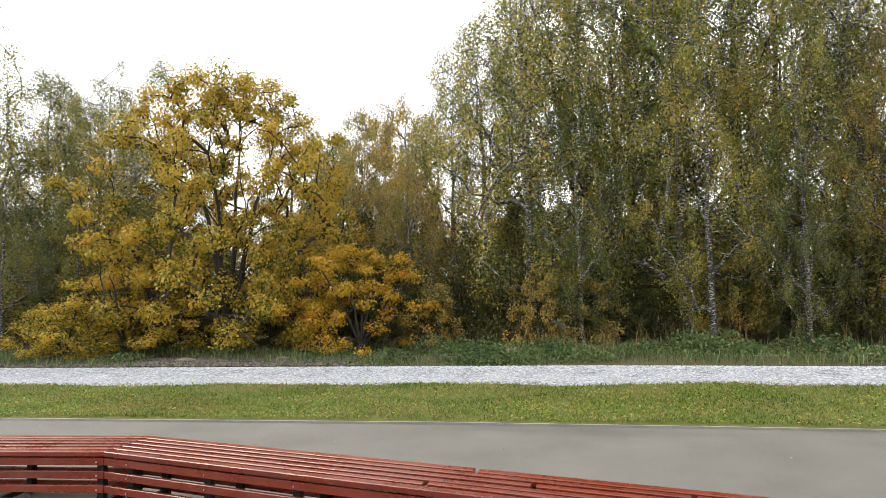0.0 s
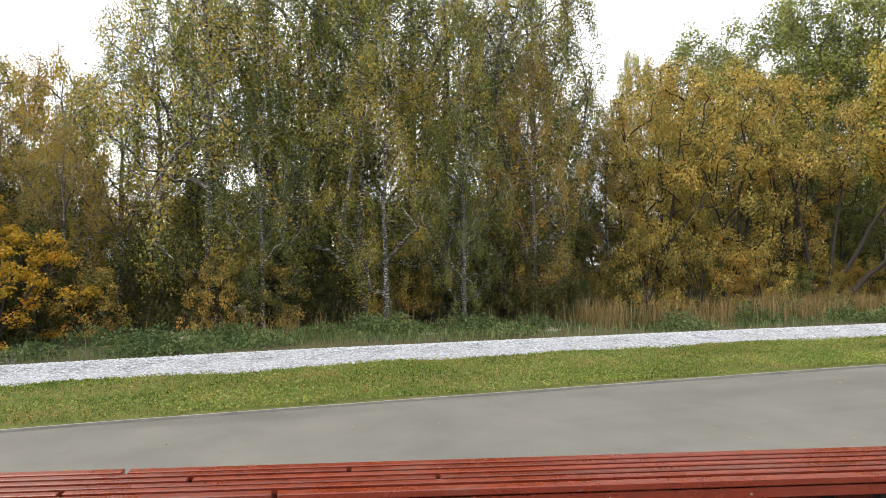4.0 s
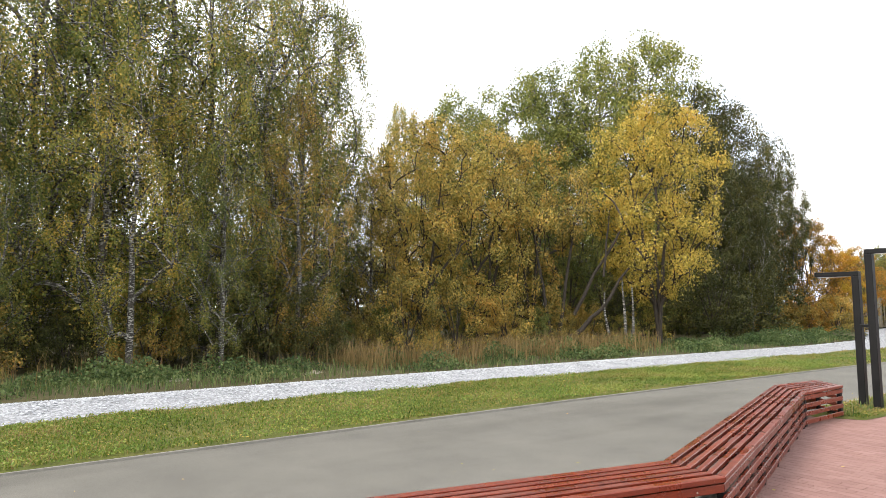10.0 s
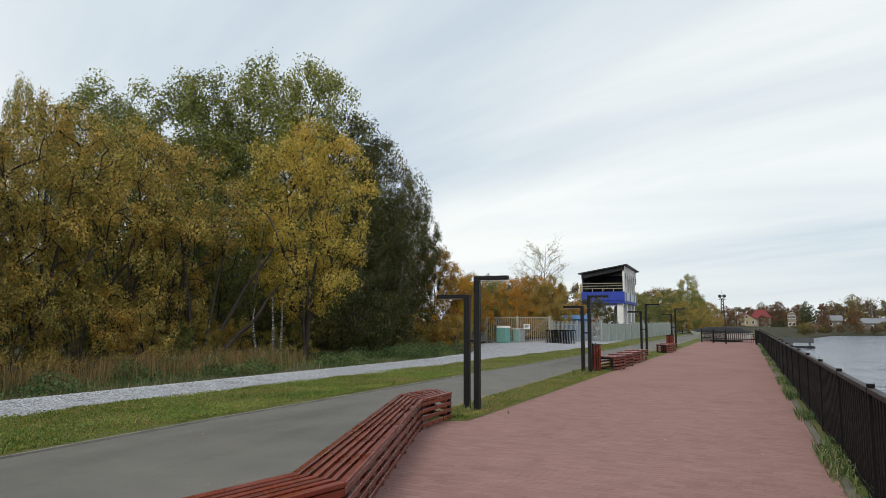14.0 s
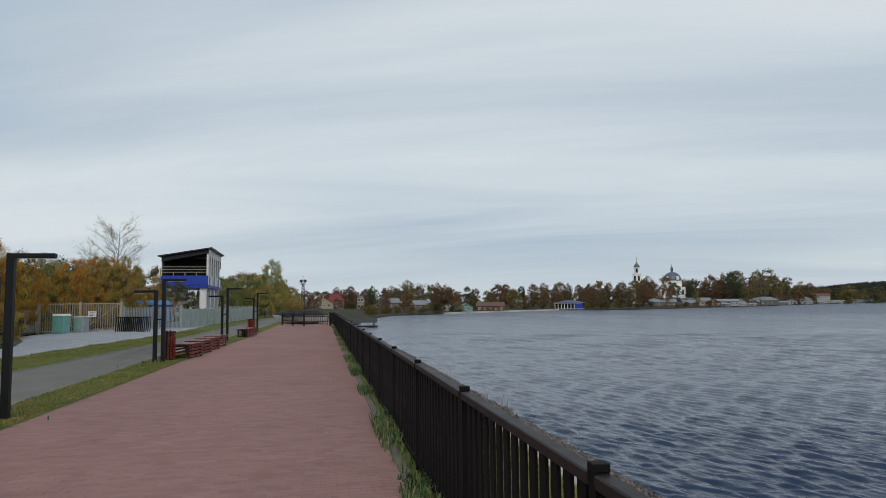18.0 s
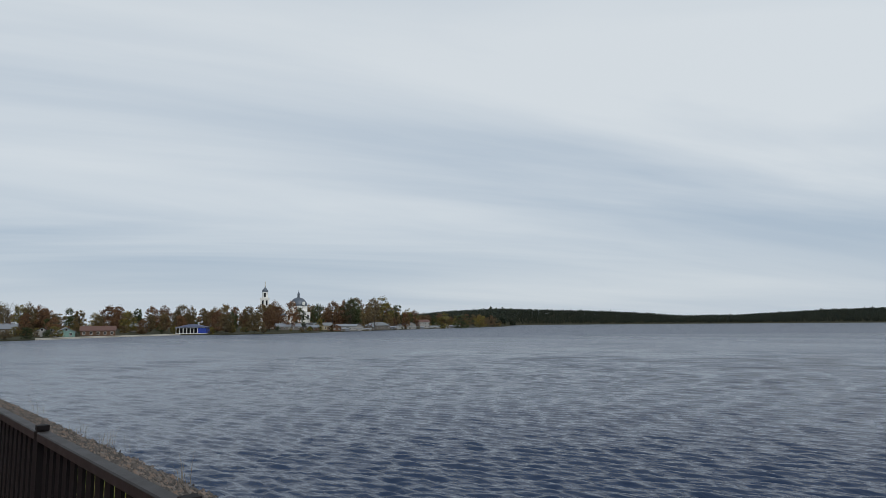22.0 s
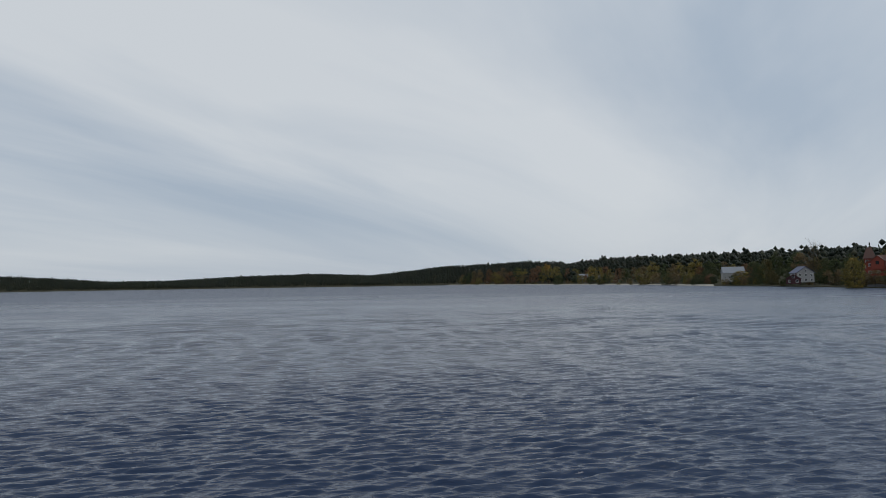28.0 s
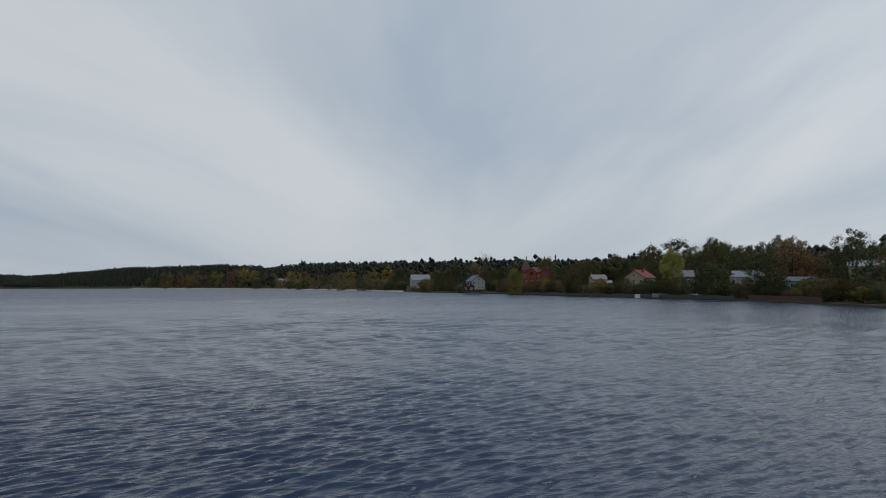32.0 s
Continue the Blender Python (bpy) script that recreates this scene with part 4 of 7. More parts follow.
def tree(name, label, key, x, y, z, height, width, leafmat, bark, turn=0.0, group="", category="tree"):
    """One tree: a stem with its limbs, and a crown."""
    wood, crown = KINDS[key]
    ref = {"birch": 13.0, "tallb": 15.0, "broad": 8.0, "maple": 8.0, "shore": 12.0, "bough": 2.6, "willo": 8.0, "golde": 8.0, "shrub": 2.6, "mid0": 12.0, "mid1": 12.0, "mid2": 12.0, "mid3": 12.0, "far0": 12.0, "far1": 12.0, "far2": 12.0, "far3": 12.0, "far4": 12.0, "farba": 12.0}[key[:5]]
    s = height / ref
    t = thing(name, label, category, Matrix.LocRotScale((x, y, z), Euler((0, 0, turn)), (s * width, s * width, s)), group)
    for nm, me, mat in (("trunk", wood, bark), ("crown", crown, leafmat)):
        o = new(nm, me)
        o.parent = t
        if not me.materials:
            me.materials.append(mat)
        o.material_slots[0].link = "OBJECT"
        o.material_slots[0].material = mat
    return t


TURN = random.Random(5)
# the birch wood behind the gravel strip: x, y, height, width, kind, leaf
BIRCHES = [
    (-1.65, 18.9, 12.6, 1.0, 0, BIRCH), (0.9, 20.3, 14.5, 0.95, 1, BIRCH), (2.5, 19.2, 13.8, 0.9, 2, BIRCH), (4.3, 20.6, 14.6, 1.0, 3, BIRCH),
    (5.3, 18.4, 10.6, 0.75, 4, BIRCH), (7.0, 19.6, 13.9, 0.9, 0, BIRCH), (8.5, 20.6, 14.0, 0.9, 3, BIRCH_DARK), (9.6, 21.6, 13.2, 0.7, 2, BIRCH_DARK),
    (-3.4, 22.0, 11.0, 0.9, 2, BIRCH), (0.0, 23.5, 14.5, 1.0, 4, BIRCH_DARK), (3.0, 24.0, 15.0, 1.0, 1, BIRCH_DARK), (6.3, 23.6, 14.8, 1.0, 2, BIRCH_DARK), (9.4, 24.2, 14.0, 0.75, 0, BIRCH_DARK),
    (-17.5, 18.6, 9.2, 1.1, 1, BIRCH), (-20.5, 17.0, 13.5, 1.0, 3, BIRCH), (-14.6, 18.2, 7.6, 1.0, 2, BIRCH), (-16.9, 20.2, 9.4, 1.1, 4, BIRCH), (-15.2, 21.5, 10.2, 0.9, 0, BIRCH), (-12.0, 25.5, 9.6, 1.0, 2, OLIVE),
    (-16.4, 19.4, 8.6, 1.2, 2, BIRCH_DARK), (-18.8, 20.6, 9.4, 1.2, 0, BIRCH_DARK), (-13.8, 20.4, 7.6, 1.2, 3, BIRCH), (-15.4, 17.6, 5.0, 1.3, 1, BIRCH_DARK), (-17.6, 17.0, 5.6, 1.3, 4, BIRCH_DARK), (-18.5, 23.0, 11.0, 1.0, 4, BIRCH_BROWN), (-6.5, 23.6, 9.0, 1.15, 2, BIRCH_BROWN), (-8.6, 24.2, 8.6, 1.15, 0, BIRCH), (-4.4, 21.6, 8.6, 1.1, 3, BIRCH), (-5.4, 19.6, 5.6, 1.1, 1, BIRCH_BROWN), (-10.5, 26.0, 8.2, 1.2, 4, BIRCH),
    (2.9, 17.6, 8.2, 0.95, 4, BIRCH), (7.3, 17.8, 7.8, 0.9, 1, BIRCH_BROWN), (-0.3, 17.9, 7.0, 0.9, 3, BIRCH_DARK), (5.0, 17.2, 6.0, 0.9, 2, BIRCH_DARK), (11.3, 20.6, 6.4, 0.9, 1, BIRCH_BROWN), (12.4, 22.6, 7.6, 0.9, 3, OLIVE), (1.4, 21.8, 14.2, 0.95, 3, BIRCH_DARK), (-1.9, 21.5, 12.2, 0.95, 1, BIRCH_DARK),
]
for n, (x, y, h, w, s, mat) in enumerate(BIRCHES):
    tree("birch_tree", {BIRCH: "tall birch with a white stem and hanging olive-green leaves", BIRCH_DARK: "tall birch with dark green hanging foliage", BIRCH_BROWN: "young birch turning russet and yellow", OLIVE: "birch turning yellow-green at the wood's edge"}[mat],
         f"birch{s}", x, y, 0.03, h, w * 0.93, mat, BARK_BIRCH, TURN.uniform(0, 6.3), "birches of the wood")
# taller trees behind the willows, stepping down along the gravel
for az, r, h, w, s, mat in [(-36.5, 36, 13.3, 0.85, 0, FRESH), (-41, 38, 15.2, 0.9, 1, FRESH), (-45, 37, 14.8, 0.9, 0, FRESH), (-49.2, 38, 17.2, 0.85, 1, FRESH), (-53.2, 38, 16.6, 0.85, 0, FRESH),
                            (-56.6, 37, 13.9, 0.8, 1, DEEP), (-59.3, 38, 12.2, 0.75, 0, DEEP), (-61.4, 41, 11.4, 0.7, 1, DEEP), (-62.9, 44, 9.6, 0.6, 0, DEEP), (-60.4, 36, 8.0, 0.6, 0, DEEP), (-57.8, 35, 9.0, 0.6, 1, DEEP), (-33.2, 34, 11.8, 0.7, 1, OLIVE), (-31.2, 40, 14.0, 0.35, 0, BIRCH)]:
    x, y = polar(az, r)
    tree("tall_birch_tree", "tall leafy birch with pale stem behind the yellow trees", f"tallbirch{s}", x, y, 0.03, h, w, mat, BARK_BIRCH, TURN.uniform(0, 6.3), "birches of the wood")
# broad yellow trees
BROAD = [(30.4, 20.6, 8.0, 0.86, "maple", YELLOW, "wide golden-yellow maple with dark forked stems"), (19.8, 17.6, 2.7, 1.05, "boughs0", GOLD, "low spreading orange-yellow maple shrub"), (37.9, 19.7, 2.4, 1.3, "boughs1", YELLOW, "yellow bush at the foot of the maple"),
         (42.0, 19.5, 1.5, 1.2, "boughs1", YELLOW, "pale yellow bush beside the maple"),
         (-33.2, 23.2, 8.2, 0.80, "willow1", WILLOW, "yellow-green willow at the wood's edge"), (-38.6, 24.5, 8.3, 0.85, "willow0", WILLOW, "olive and yellow willow with dark stems"), (-42.6, 25.5, 8.0, 0.80, "willow1", OLIVE, "yellowing willow with arching dark stems"), (-45.9, 28.0, 6.4, 0.8, "willow0", BIRCH_DARK, "dark green willow with thin stems"), (-38.0, 30.0, 6.6, 0.8, "broad1", BIRCH_DARK, "dark green tree behind the willows"),
         (-53.2, 26.6, 9.5, 0.82, "golden", LEMON, "bright golden willow with a round crown leaning over the verge"), (-36.0, 21.8, 2.4, 0.9, "shrub1", OLIVE, "yellow-green bush below the willows"), (-31.6, 20.8, 2.6, 0.8, "shrub2", OLIVE, "yellowing bush below the willows"), (-40.5, 22.5, 2.0, 0.9, "shrub0", OLIVE, "yellowing bush below the willows"), (-44.5, 24.5, 1.6, 0.9, "shrub2", OLIVE, "olive bush below the golden willow"), (-47.5, 25.5, 1.6, 0.9, "shrub1", OLIVE, "olive bush below the golden willow"),
         (18.3, 30, 9.6, 0.55, "broad2", OLIVE, "yellow-green tree behind the maple"), (15.0, 31, 10.0, 0.45, "broad1", YELLOW, "narrow orange-yellow tree deep in the wood"), (22, 31, 9.0, 0.6, "broad0", BIRCH, "green tree behind the maple")]
for az, r, h, w, key, mat, lab in BROAD:
    x, y = polar(az, r)
    tree("yellow_tree" if h > 5 else "bush", lab, key, x, y, 0.03, h, w, mat, BARK, TURN.uniform(0, 6.3), "", "tree" if h > 5 else "bush")
# the wood goes on behind
for n in range(40):
    az = 50 - n * 2.85 + TURN.uniform(-0.8, 0.8)
    r = TURN.uniform(40, 50)
    gap = -33 < az < -27
    x, y = polar(az, r)
    tree("wood_tree", "dark green tree deep in the wood", f"broad{n % 3}", x, y, 0.0, TURN.uniform(5.5, 8.0) * (0.55 if gap or az < -58 else 1), TURN.uniform(0.8, 1.0), TURN.choice([BIRCH_DARK, GREEN, BIRCH]), BARK, TURN.uniform(0, 6.3), "trees behind the wood's edge")
# undergrowth along the foot of the wood
for n in range(46):
    x = -22 + n * 0.98 + TURN.uniform(-0.3, 0.3)
    y = TURN.uniform(17.2, 20.5) - (0.0 if x < 10 else (x - 10) * 0.03)
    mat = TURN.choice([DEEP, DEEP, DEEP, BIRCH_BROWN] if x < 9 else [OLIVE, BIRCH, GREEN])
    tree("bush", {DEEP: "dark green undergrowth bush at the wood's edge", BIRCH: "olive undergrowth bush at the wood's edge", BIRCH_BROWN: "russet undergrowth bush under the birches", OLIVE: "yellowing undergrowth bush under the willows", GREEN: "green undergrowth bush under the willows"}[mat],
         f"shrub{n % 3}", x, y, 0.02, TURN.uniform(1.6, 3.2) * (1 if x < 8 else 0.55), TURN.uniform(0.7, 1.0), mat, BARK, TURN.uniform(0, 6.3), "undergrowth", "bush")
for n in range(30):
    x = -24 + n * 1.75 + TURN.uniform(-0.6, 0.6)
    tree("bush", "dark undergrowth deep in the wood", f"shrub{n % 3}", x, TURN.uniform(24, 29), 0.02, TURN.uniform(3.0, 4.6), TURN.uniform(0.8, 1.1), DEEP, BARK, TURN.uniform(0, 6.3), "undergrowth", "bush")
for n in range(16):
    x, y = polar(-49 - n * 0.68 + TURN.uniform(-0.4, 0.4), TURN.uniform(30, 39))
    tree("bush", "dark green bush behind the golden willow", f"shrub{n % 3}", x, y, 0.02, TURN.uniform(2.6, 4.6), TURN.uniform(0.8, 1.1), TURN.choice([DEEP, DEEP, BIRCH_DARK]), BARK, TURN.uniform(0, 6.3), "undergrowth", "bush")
# orange bushes and thin trees beside the gate
for az, r, h, w, key, mat, lab in [(-64.3, 44, 6.6, 0.75, "broad0", RUST, "orange-brown tree by the gate"), (-66.0, 45, 5.2, 0.75, "broad1", GOLD, "orange-yellow tree by the gate"), (-67.7, 47, 5.0, 0.7, "broad2", RUST, "orange-brown tree by the gate"), (-69.2, 50, 3.6, 0.7, "broad0", OLIVE, "yellow-green bush behind the gate"),
                                    (-71.4, 58, 4.6, 0.7, "broad1", RUST, "brown bush behind the gate"), (-73.2, 60, 5.2, 0.75, "broad2", RUST, "brown bush behind the gate"), (-75.0, 60, 5.0, 0.6, "broad0", RUST, "brown bush behind the gate"), (-77.3, 75, 5.6, 0.5, "broad1", OLIVE, "green-yellow tree behind the tower")]:
    x, y = polar(az, r)
    tree("yard_tree", lab, key, x, y, 0.0, h, w, mat, BARK, TURN.uniform(0, 6.3), "trees by the gate")
x, y = polar(-74.0, 63)
tree("bare_birch_tree", "half-bare birch with thin pale branches", "farbare", x, y, 0, 9.2, 1.05, BIRCH, BARK_BIRCH, 0.4)
x, y = polar(-72.2, 66)
tree("bare_birch_tree", "half-bare birch with thin pale branches", "farbare", x, y, 0, 7.0, 0.7, BIRCH_BROWN, BARK_BIRCH, 1.9)

# a willow limb that leans low over the verge, and white stems beside it
lw = thing("leaning_willow", "dark leaning willow trunk with bare forked limbs", "tree", pose(*polar(-44.3, 24.2), 0.03))
q = np.linspace(0, 1, 9)[:, None]
o = np.array([*polar(-44.3, 24.2), 0.0])
for az0, el0, az1, el1, r0, r1, th, bow in ((-44.3, -3.6, -50.9, 3.1, 24.2, 24.8, 0.17, -0.5), (-46.2, -0.9, -53.0, 9.5, 24.6, 25.8, 0.10, 0.3), (-48.8, 2.2, -49.6, 8.5, 24.6, 25.5, 0.07, 0.2), (-44.3, -3.6, -42.6, 8.0, 24.2, 25.0, 0.12, 0.2), (-45.0, -2.4, -47.3, 11.0, 24.4, 26.0, 0.09, 0.3)):
    a = np.array([*polar(az0, r0), 1.6 + r0 * math.tan(radians(el0))]) - o
    b = np.array([*polar(az1, r1), 1.6 + r1 * math.tan(radians(el1))]) - o
    path = a + (b - a) * q + np.array([[0, 0, 1.0]]) * bow * np.sin(q * math.pi) + 0.07 * np.sin(q * 17 + az1)
    part("limb", fast_mesh("limb", *tube_arrays(path, 0.72 * th * (1 - 0.7 * q[:, 0]), 7), True), BARK, lw)
ws = thing("birch_tree", "pair of slim white birch stems rising into the willow crowns", "tree", pose(*polar(-50.0, 24.4), 0.03))
o = np.array([*polar(-50.0, 24.4), 0.0])
for az, r, h in ((-49.2, 24.6, 2.0), (-50.4, 24.3, 2.5), (-51.0, 24.5, 2.2)):
    b = np.array([*polar(az, r), 0.0]) - o
    path = b + np.concatenate([0.12 * np.sin(q * 4 + az), 0.1 * np.sin(q * 3), q * h], 1) - np.array([[0.12 * math.sin(az), 0, 0]])
    part("trunk", fast_mesh("stem", *tube_arrays(path, 0.075 * (1 - 0.75 * q[:, 0]), 7), True), BARK_BIRCH, ws)
for n in range(12):
    x, y = polar(-60.5 - n * 0.55, TURN.uniform(39, 43))
    mat = TURN.choice([RUST, OLIVE, DEEP])
    tree("bush", {RUST: "orange-brown bush by the gate", OLIVE: "yellowing bush by the gate", DEEP: "dark green bush by the gate"}[mat], f"shrub{n % 3}", x, y, 0.0, TURN.uniform(1.3, 2.6), TURN.uniform(0.9, 1.2), mat, BARK, TURN.uniform(0, 6.3), "undergrowth", "bush")
# the scrub behind the gate and the trees beyond the tower
for n in range(13):
    x, y = polar(-69.0 - n * 0.75, TURN.uniform(54, 62))
    mat = TURN.choice([RUST, OLIVE, RUST, DEEP])
    tree("yard_tree", {RUST: "orange-brown scrub behind the gate", OLIVE: "yellowing scrub behind the gate", DEEP: "dark green scrub behind the gate"}[mat], f"broad{n % 3}", x, y, 0.0, TURN.uniform(2.6, 4.4), TURN.uniform(0.9, 1.2), mat, BARK, TURN.uniform(0, 6.3), "trees by the gate")
for n in range(11):
    x, y = polar(-68.6 - n * 0.62, TURN.uniform(50, 56))
    mat = TURN.choice([BIRCH_BROWN, OLIVE, RUST, BIRCH_DARK])
    tree("yard_tree", {RUST: "orange-brown scrub tree behind the gate", OLIVE: "yellowing scrub tree behind the gate", BIRCH_BROWN: "russet scrub tree behind the gate", BIRCH_DARK: "dark green scrub tree behind the gate"}[mat], f"broad{n % 3}", x, y, 0.0, TURN.uniform(4.0, 5.6), TURN.uniform(0.6, 0.85), mat, BARK, TURN.uniform(0, 6.3), "trees by the gate")
for n in range(15):
    az, r = -80.6 - n * 0.52, TURN.uniform(88, 112)
    x, y = polar(az, r)
    mat = TURN.choice([BIRCH_DARK, BIRCH_DARK, OLIVE, BIRCH_BROWN])
    tree("yard_tree", {BIRCH_DARK: "dark olive-green tree beyond the tower", OLIVE: "yellow-olive tree beyond the tower", BIRCH_BROWN: "russet tree beyond the tower"}[mat], f"broad{n % 3}", x, y, -0.2, (1.6 + r * math.tan(radians(float(np.interp(az, [-88, -86, -83, -80.6], [1.3, 2.4, 2.9, 2.2]))))) * TURN.uniform(0.8, 1.08), TURN.uniform(0.6, 0.9), mat, BARK, TURN.uniform(0, 6.3), "trees beyond the yard")
# ---- benches ----
def lerp(a, b, t):
    return tuple(p + (q - p) * t for p, q in zip(a, b))


def bench(front, back, label, group="", posts=0.78, end=False, height=0.45, ribs=6):
    """A run of slatted bench between two front and two back corners."""
    (fa, fb), (ba, bb) = front, back
    t = thing("bench", label, "bench", None, group)
    L = math.dist(fa, fb)
    for s in range(ribs):
        u0, u1 = s / ribs + 0.034 * (s > 0), (s + 1) / ribs - 0.040 * (s < ribs - 1)
        cuts = [0.0, 1.0] if L < 2.2 else [0.0, (0.47, 0.33, 0.58, 0.41, 0.52, 0.36)[s % 6], 1.0]
        for c0, c1 in zip(cuts, cuts[1:]):
            c0, c1 = c0 + (0.002 if c0 > 0 else 0), c1 - (0.0015 if c1 < 1 else 0)
            q = [lerp(lerp(fa, fb, c0), lerp(ba, bb, c0), u0), lerp(lerp(fa, fb, c1), lerp(ba, bb, c1), u0), lerp(lerp(fa, fb, c1), lerp(ba, bb, c1), u1), lerp(lerp(fa, fb, c0), lerp(ba, bb, c0), u1)]
            dz = 0.002 * math.sin(s * 5.1 + c0 * 9)
            part("seat_slat", prism([(*p, height - 0.038 + dz) for p in q], [(*p, height + dz) for p in q], None, 0.005), SLAT, t)
    n2 = Vector((ba[0] - fa[0], ba[1] - fa[1])).normalized()
    for side, (a, b), sg in (("front", (fa, fb), 1), ("back", (ba, bb), -1)):
        o = n2 * sg
        for z0, z1 in ((0.345, 0.400), (0.245, 0.300), (0.142, 0.197), (0.038, 0.093)):
            ins = 0.010
            p = [(a[0] + o.x * ins, a[1] + o.y * ins), (b[0] + o.x * ins, b[1] + o.y * ins), (b[0] + o.x * (ins + 0.032), b[1] + o.y * (ins + 0.032)), (a[0] + o.x * (ins + 0.032), a[1] + o.y * (ins + 0.032))]
            part(f"{side}_slat", prism([(*v, z0) for v in p], [(*v, z1) for v in p], None, 0.004), SLAT, t)
    m = max(2, round(L / posts) + 1)
    for i in range(m):
        u = 0.03 + 0.94 * i / (m - 1)
        f, b = Vector(lerp(fa, fb, u)), Vector(lerp(ba, bb, u))
        w = (b - f).normalized()
        f2, b2 = f + w * 0.07, b - w * 0.07
        bm = bar((f2.x, f2.y, 0), (f2.x, f2.y, height - 0.04), 0.05)
        bar((b2.x, b2.y, 0), (b2.x, b2.y, height - 0.04), 0.05, bm)
        bar((f2.x, f2.y, height - 0.066), (b2.x, b2.y, height - 0.066), 0.05, bm)
        bar((f2.x, f2.y, 0.05), (b2.x, b2.y, 0.05), 0.04, bm)
        part("support_frame", bm, BLACK, t, "black steel frame")
        for z in (0.37, 0.27, 0.165, 0.06):
            bm = bmesh.new()
            c = f + w * 0.0085
            along = Vector((fb[0] - fa[0], fb[1] - fa[1])).normalized() * 0.0055
            prism([(c.x - along.x, c.y - along.y, z - 0.0055), (c.x + along.x, c.y + along.y, z - 0.0055), (c.x + along.x, c.y + along.y, z + 0.0055), (c.x - along.x, c.y - along.y, z + 0.0055)],
                  [(c.x - along.x - w.x * 0.006, c.y - along.y - w.y * 0.006, z - 0.0055), (c.x + along.x - w.x * 0.006, c.y + along.y - w.y * 0.006, z - 0.0055), (c.x + along.x - w.x * 0.006, c.y + along.y - w.y * 0.006, z + 0.0055), (c.x - along.x - w.x * 0.006, c.y - along.y - w.y * 0.006, z + 0.0055)], bm)
            part("bolt", bm, ZINC, t, "bright bolt head")
    if end:
        w = (Vector(bb) - Vector(fb)).normalized()
        along = (Vector(fb) - Vector(fa)).normalized()
        for z0, z1 in ((0.345, 0.400), (0.245, 0.300), (0.142, 0.197), (0.038, 0.093)):
            a, b = Vector(fb) + w * 0.05, Vector(bb) - w * 0.05
            p = [a - along * 0.034, b - along * 0.034, b - along * 0.002, a - along * 0.002]
            part("end_slat", prism([(v.x, v.y, z0) for v in p], [(v.x, v.y, z1) for v in p], None, 0.004), SLAT, t)
    return t


FRONT = [(-5.75, 4.38), (-3.86, 4.56), (3.96, 2.75), (8.60, 4.45), (9.74, 4.48)]
BACK = [(-5.85, 4.92), (-3.84, 5.09), (4.02, 3.28), (9.02, 5.08), (10.12, 5.02)]
for n in range(4):
    bench((FRONT[n], FRONT[n + 1]), (BACK[n], BACK[n + 1]), "long zigzag bench run of glossy red-stained slats on black steel", "zigzag bench", end=(n == 3))
for x0, y0, k2 in ((21.75, 4.02, 4), (34.9, 3.72, 2)):
    for n in range(k2):
        xa, xb = x0 + n * 1.85, x0 + n * 1.85 + 1.12
        bench(((xa, y0 + 0.0), (xb, y0 - 0.2)), ((xa + 0.1, y0 + 0.55), (xb + 0.1, y0 + 0.35)), "short red slatted bench block by the path", "far bench blocks", end=True, height=0.45)

# ---- lamps: two black L-shaped posts each ----
def lamp(x, y):
    t = thing("path_lamp", "pair of black square steel lamp posts with flat arms", "lamp", pose(x, y, 0), "path lamps")
    for nm, px, py, h, sg in (("tall_post", -0.04, -0.11, 2.335, -1), ("short_post", 0.06, 0.13, 2.01, 1)):
        bm = box(px - 0.052, px + 0.052, py - 0.052, py + 0.052, -0.05, h, 0.006)
        p = part(nm, bm, BLACK, t)
        y0, y1 = (py - 0.60, py + 0.052) if sg < 0 else (py - 0.052, py + 0.60)
        part("arm", box(px - 0.052, px + 0.052, y0, y1, h + 0.001, h + 0.075, 0.006), BLACK, p)
        part("light_panel", box(px - 0.035, px + 0.035, (y0 + 0.04) if sg < 0 else (py + 0.10), (py - 0.10) if sg < 0 else (y1 - 0.04), h - 0.008, h + 0.0), WHITE, p, "frosted light strip, unlit")
        part("base_plate", box(px - 0.09, px + 0.09, py - 0.09, py + 0.09, 0.0, 0.022, 0.003), BLACK, p)
    part("link", box(-0.03, 0.05, -0.06, 0.08, 1.22, 1.26), BLACK, t)
    return t


lamp(10.97, 4.62)
for x, y in ((20.45, 4.62), (31.2, 4.32), (42.6, 4.08)):
    lamp(x, y)

# ---- litter bins ----
def bin_(x, y):
    t = thing("litter_bin", "red slatted litter bin in a dark steel frame", "litter bin", pose(x, y, 0.0), "litter bins")
    part("liner", lathe([(0.15, 0.06), (0.15, 0.78)], 14), DARK, t)
    for i in range(14):
        a = 2 * math.pi * i / 14
        part("slat", box(-0.03, 0.03, -0.012, 0.012, 0.05, 0.84, 0.003), SLAT, t, "", Matrix.Rotation(a, 4, "Z") @ Matrix.Translation((0, -0.19, 0)))
    for z in (0.03, 0.42, 0.84):
        part("ring", lathe([(0.175, z), (0.21, z), (0.21, z + 0.03), (0.175, z + 0.03)], 18), BLACK, t)
    for s in (-1, 1):
        part("leg", box(s * 0.22 - 0.02, s * 0.22 + 0.02, -0.02, 0.02, 0, 0.9), BLACK, t)
    return t


bin_(21.25, 4.55)
bin_(37.9, 3.85)

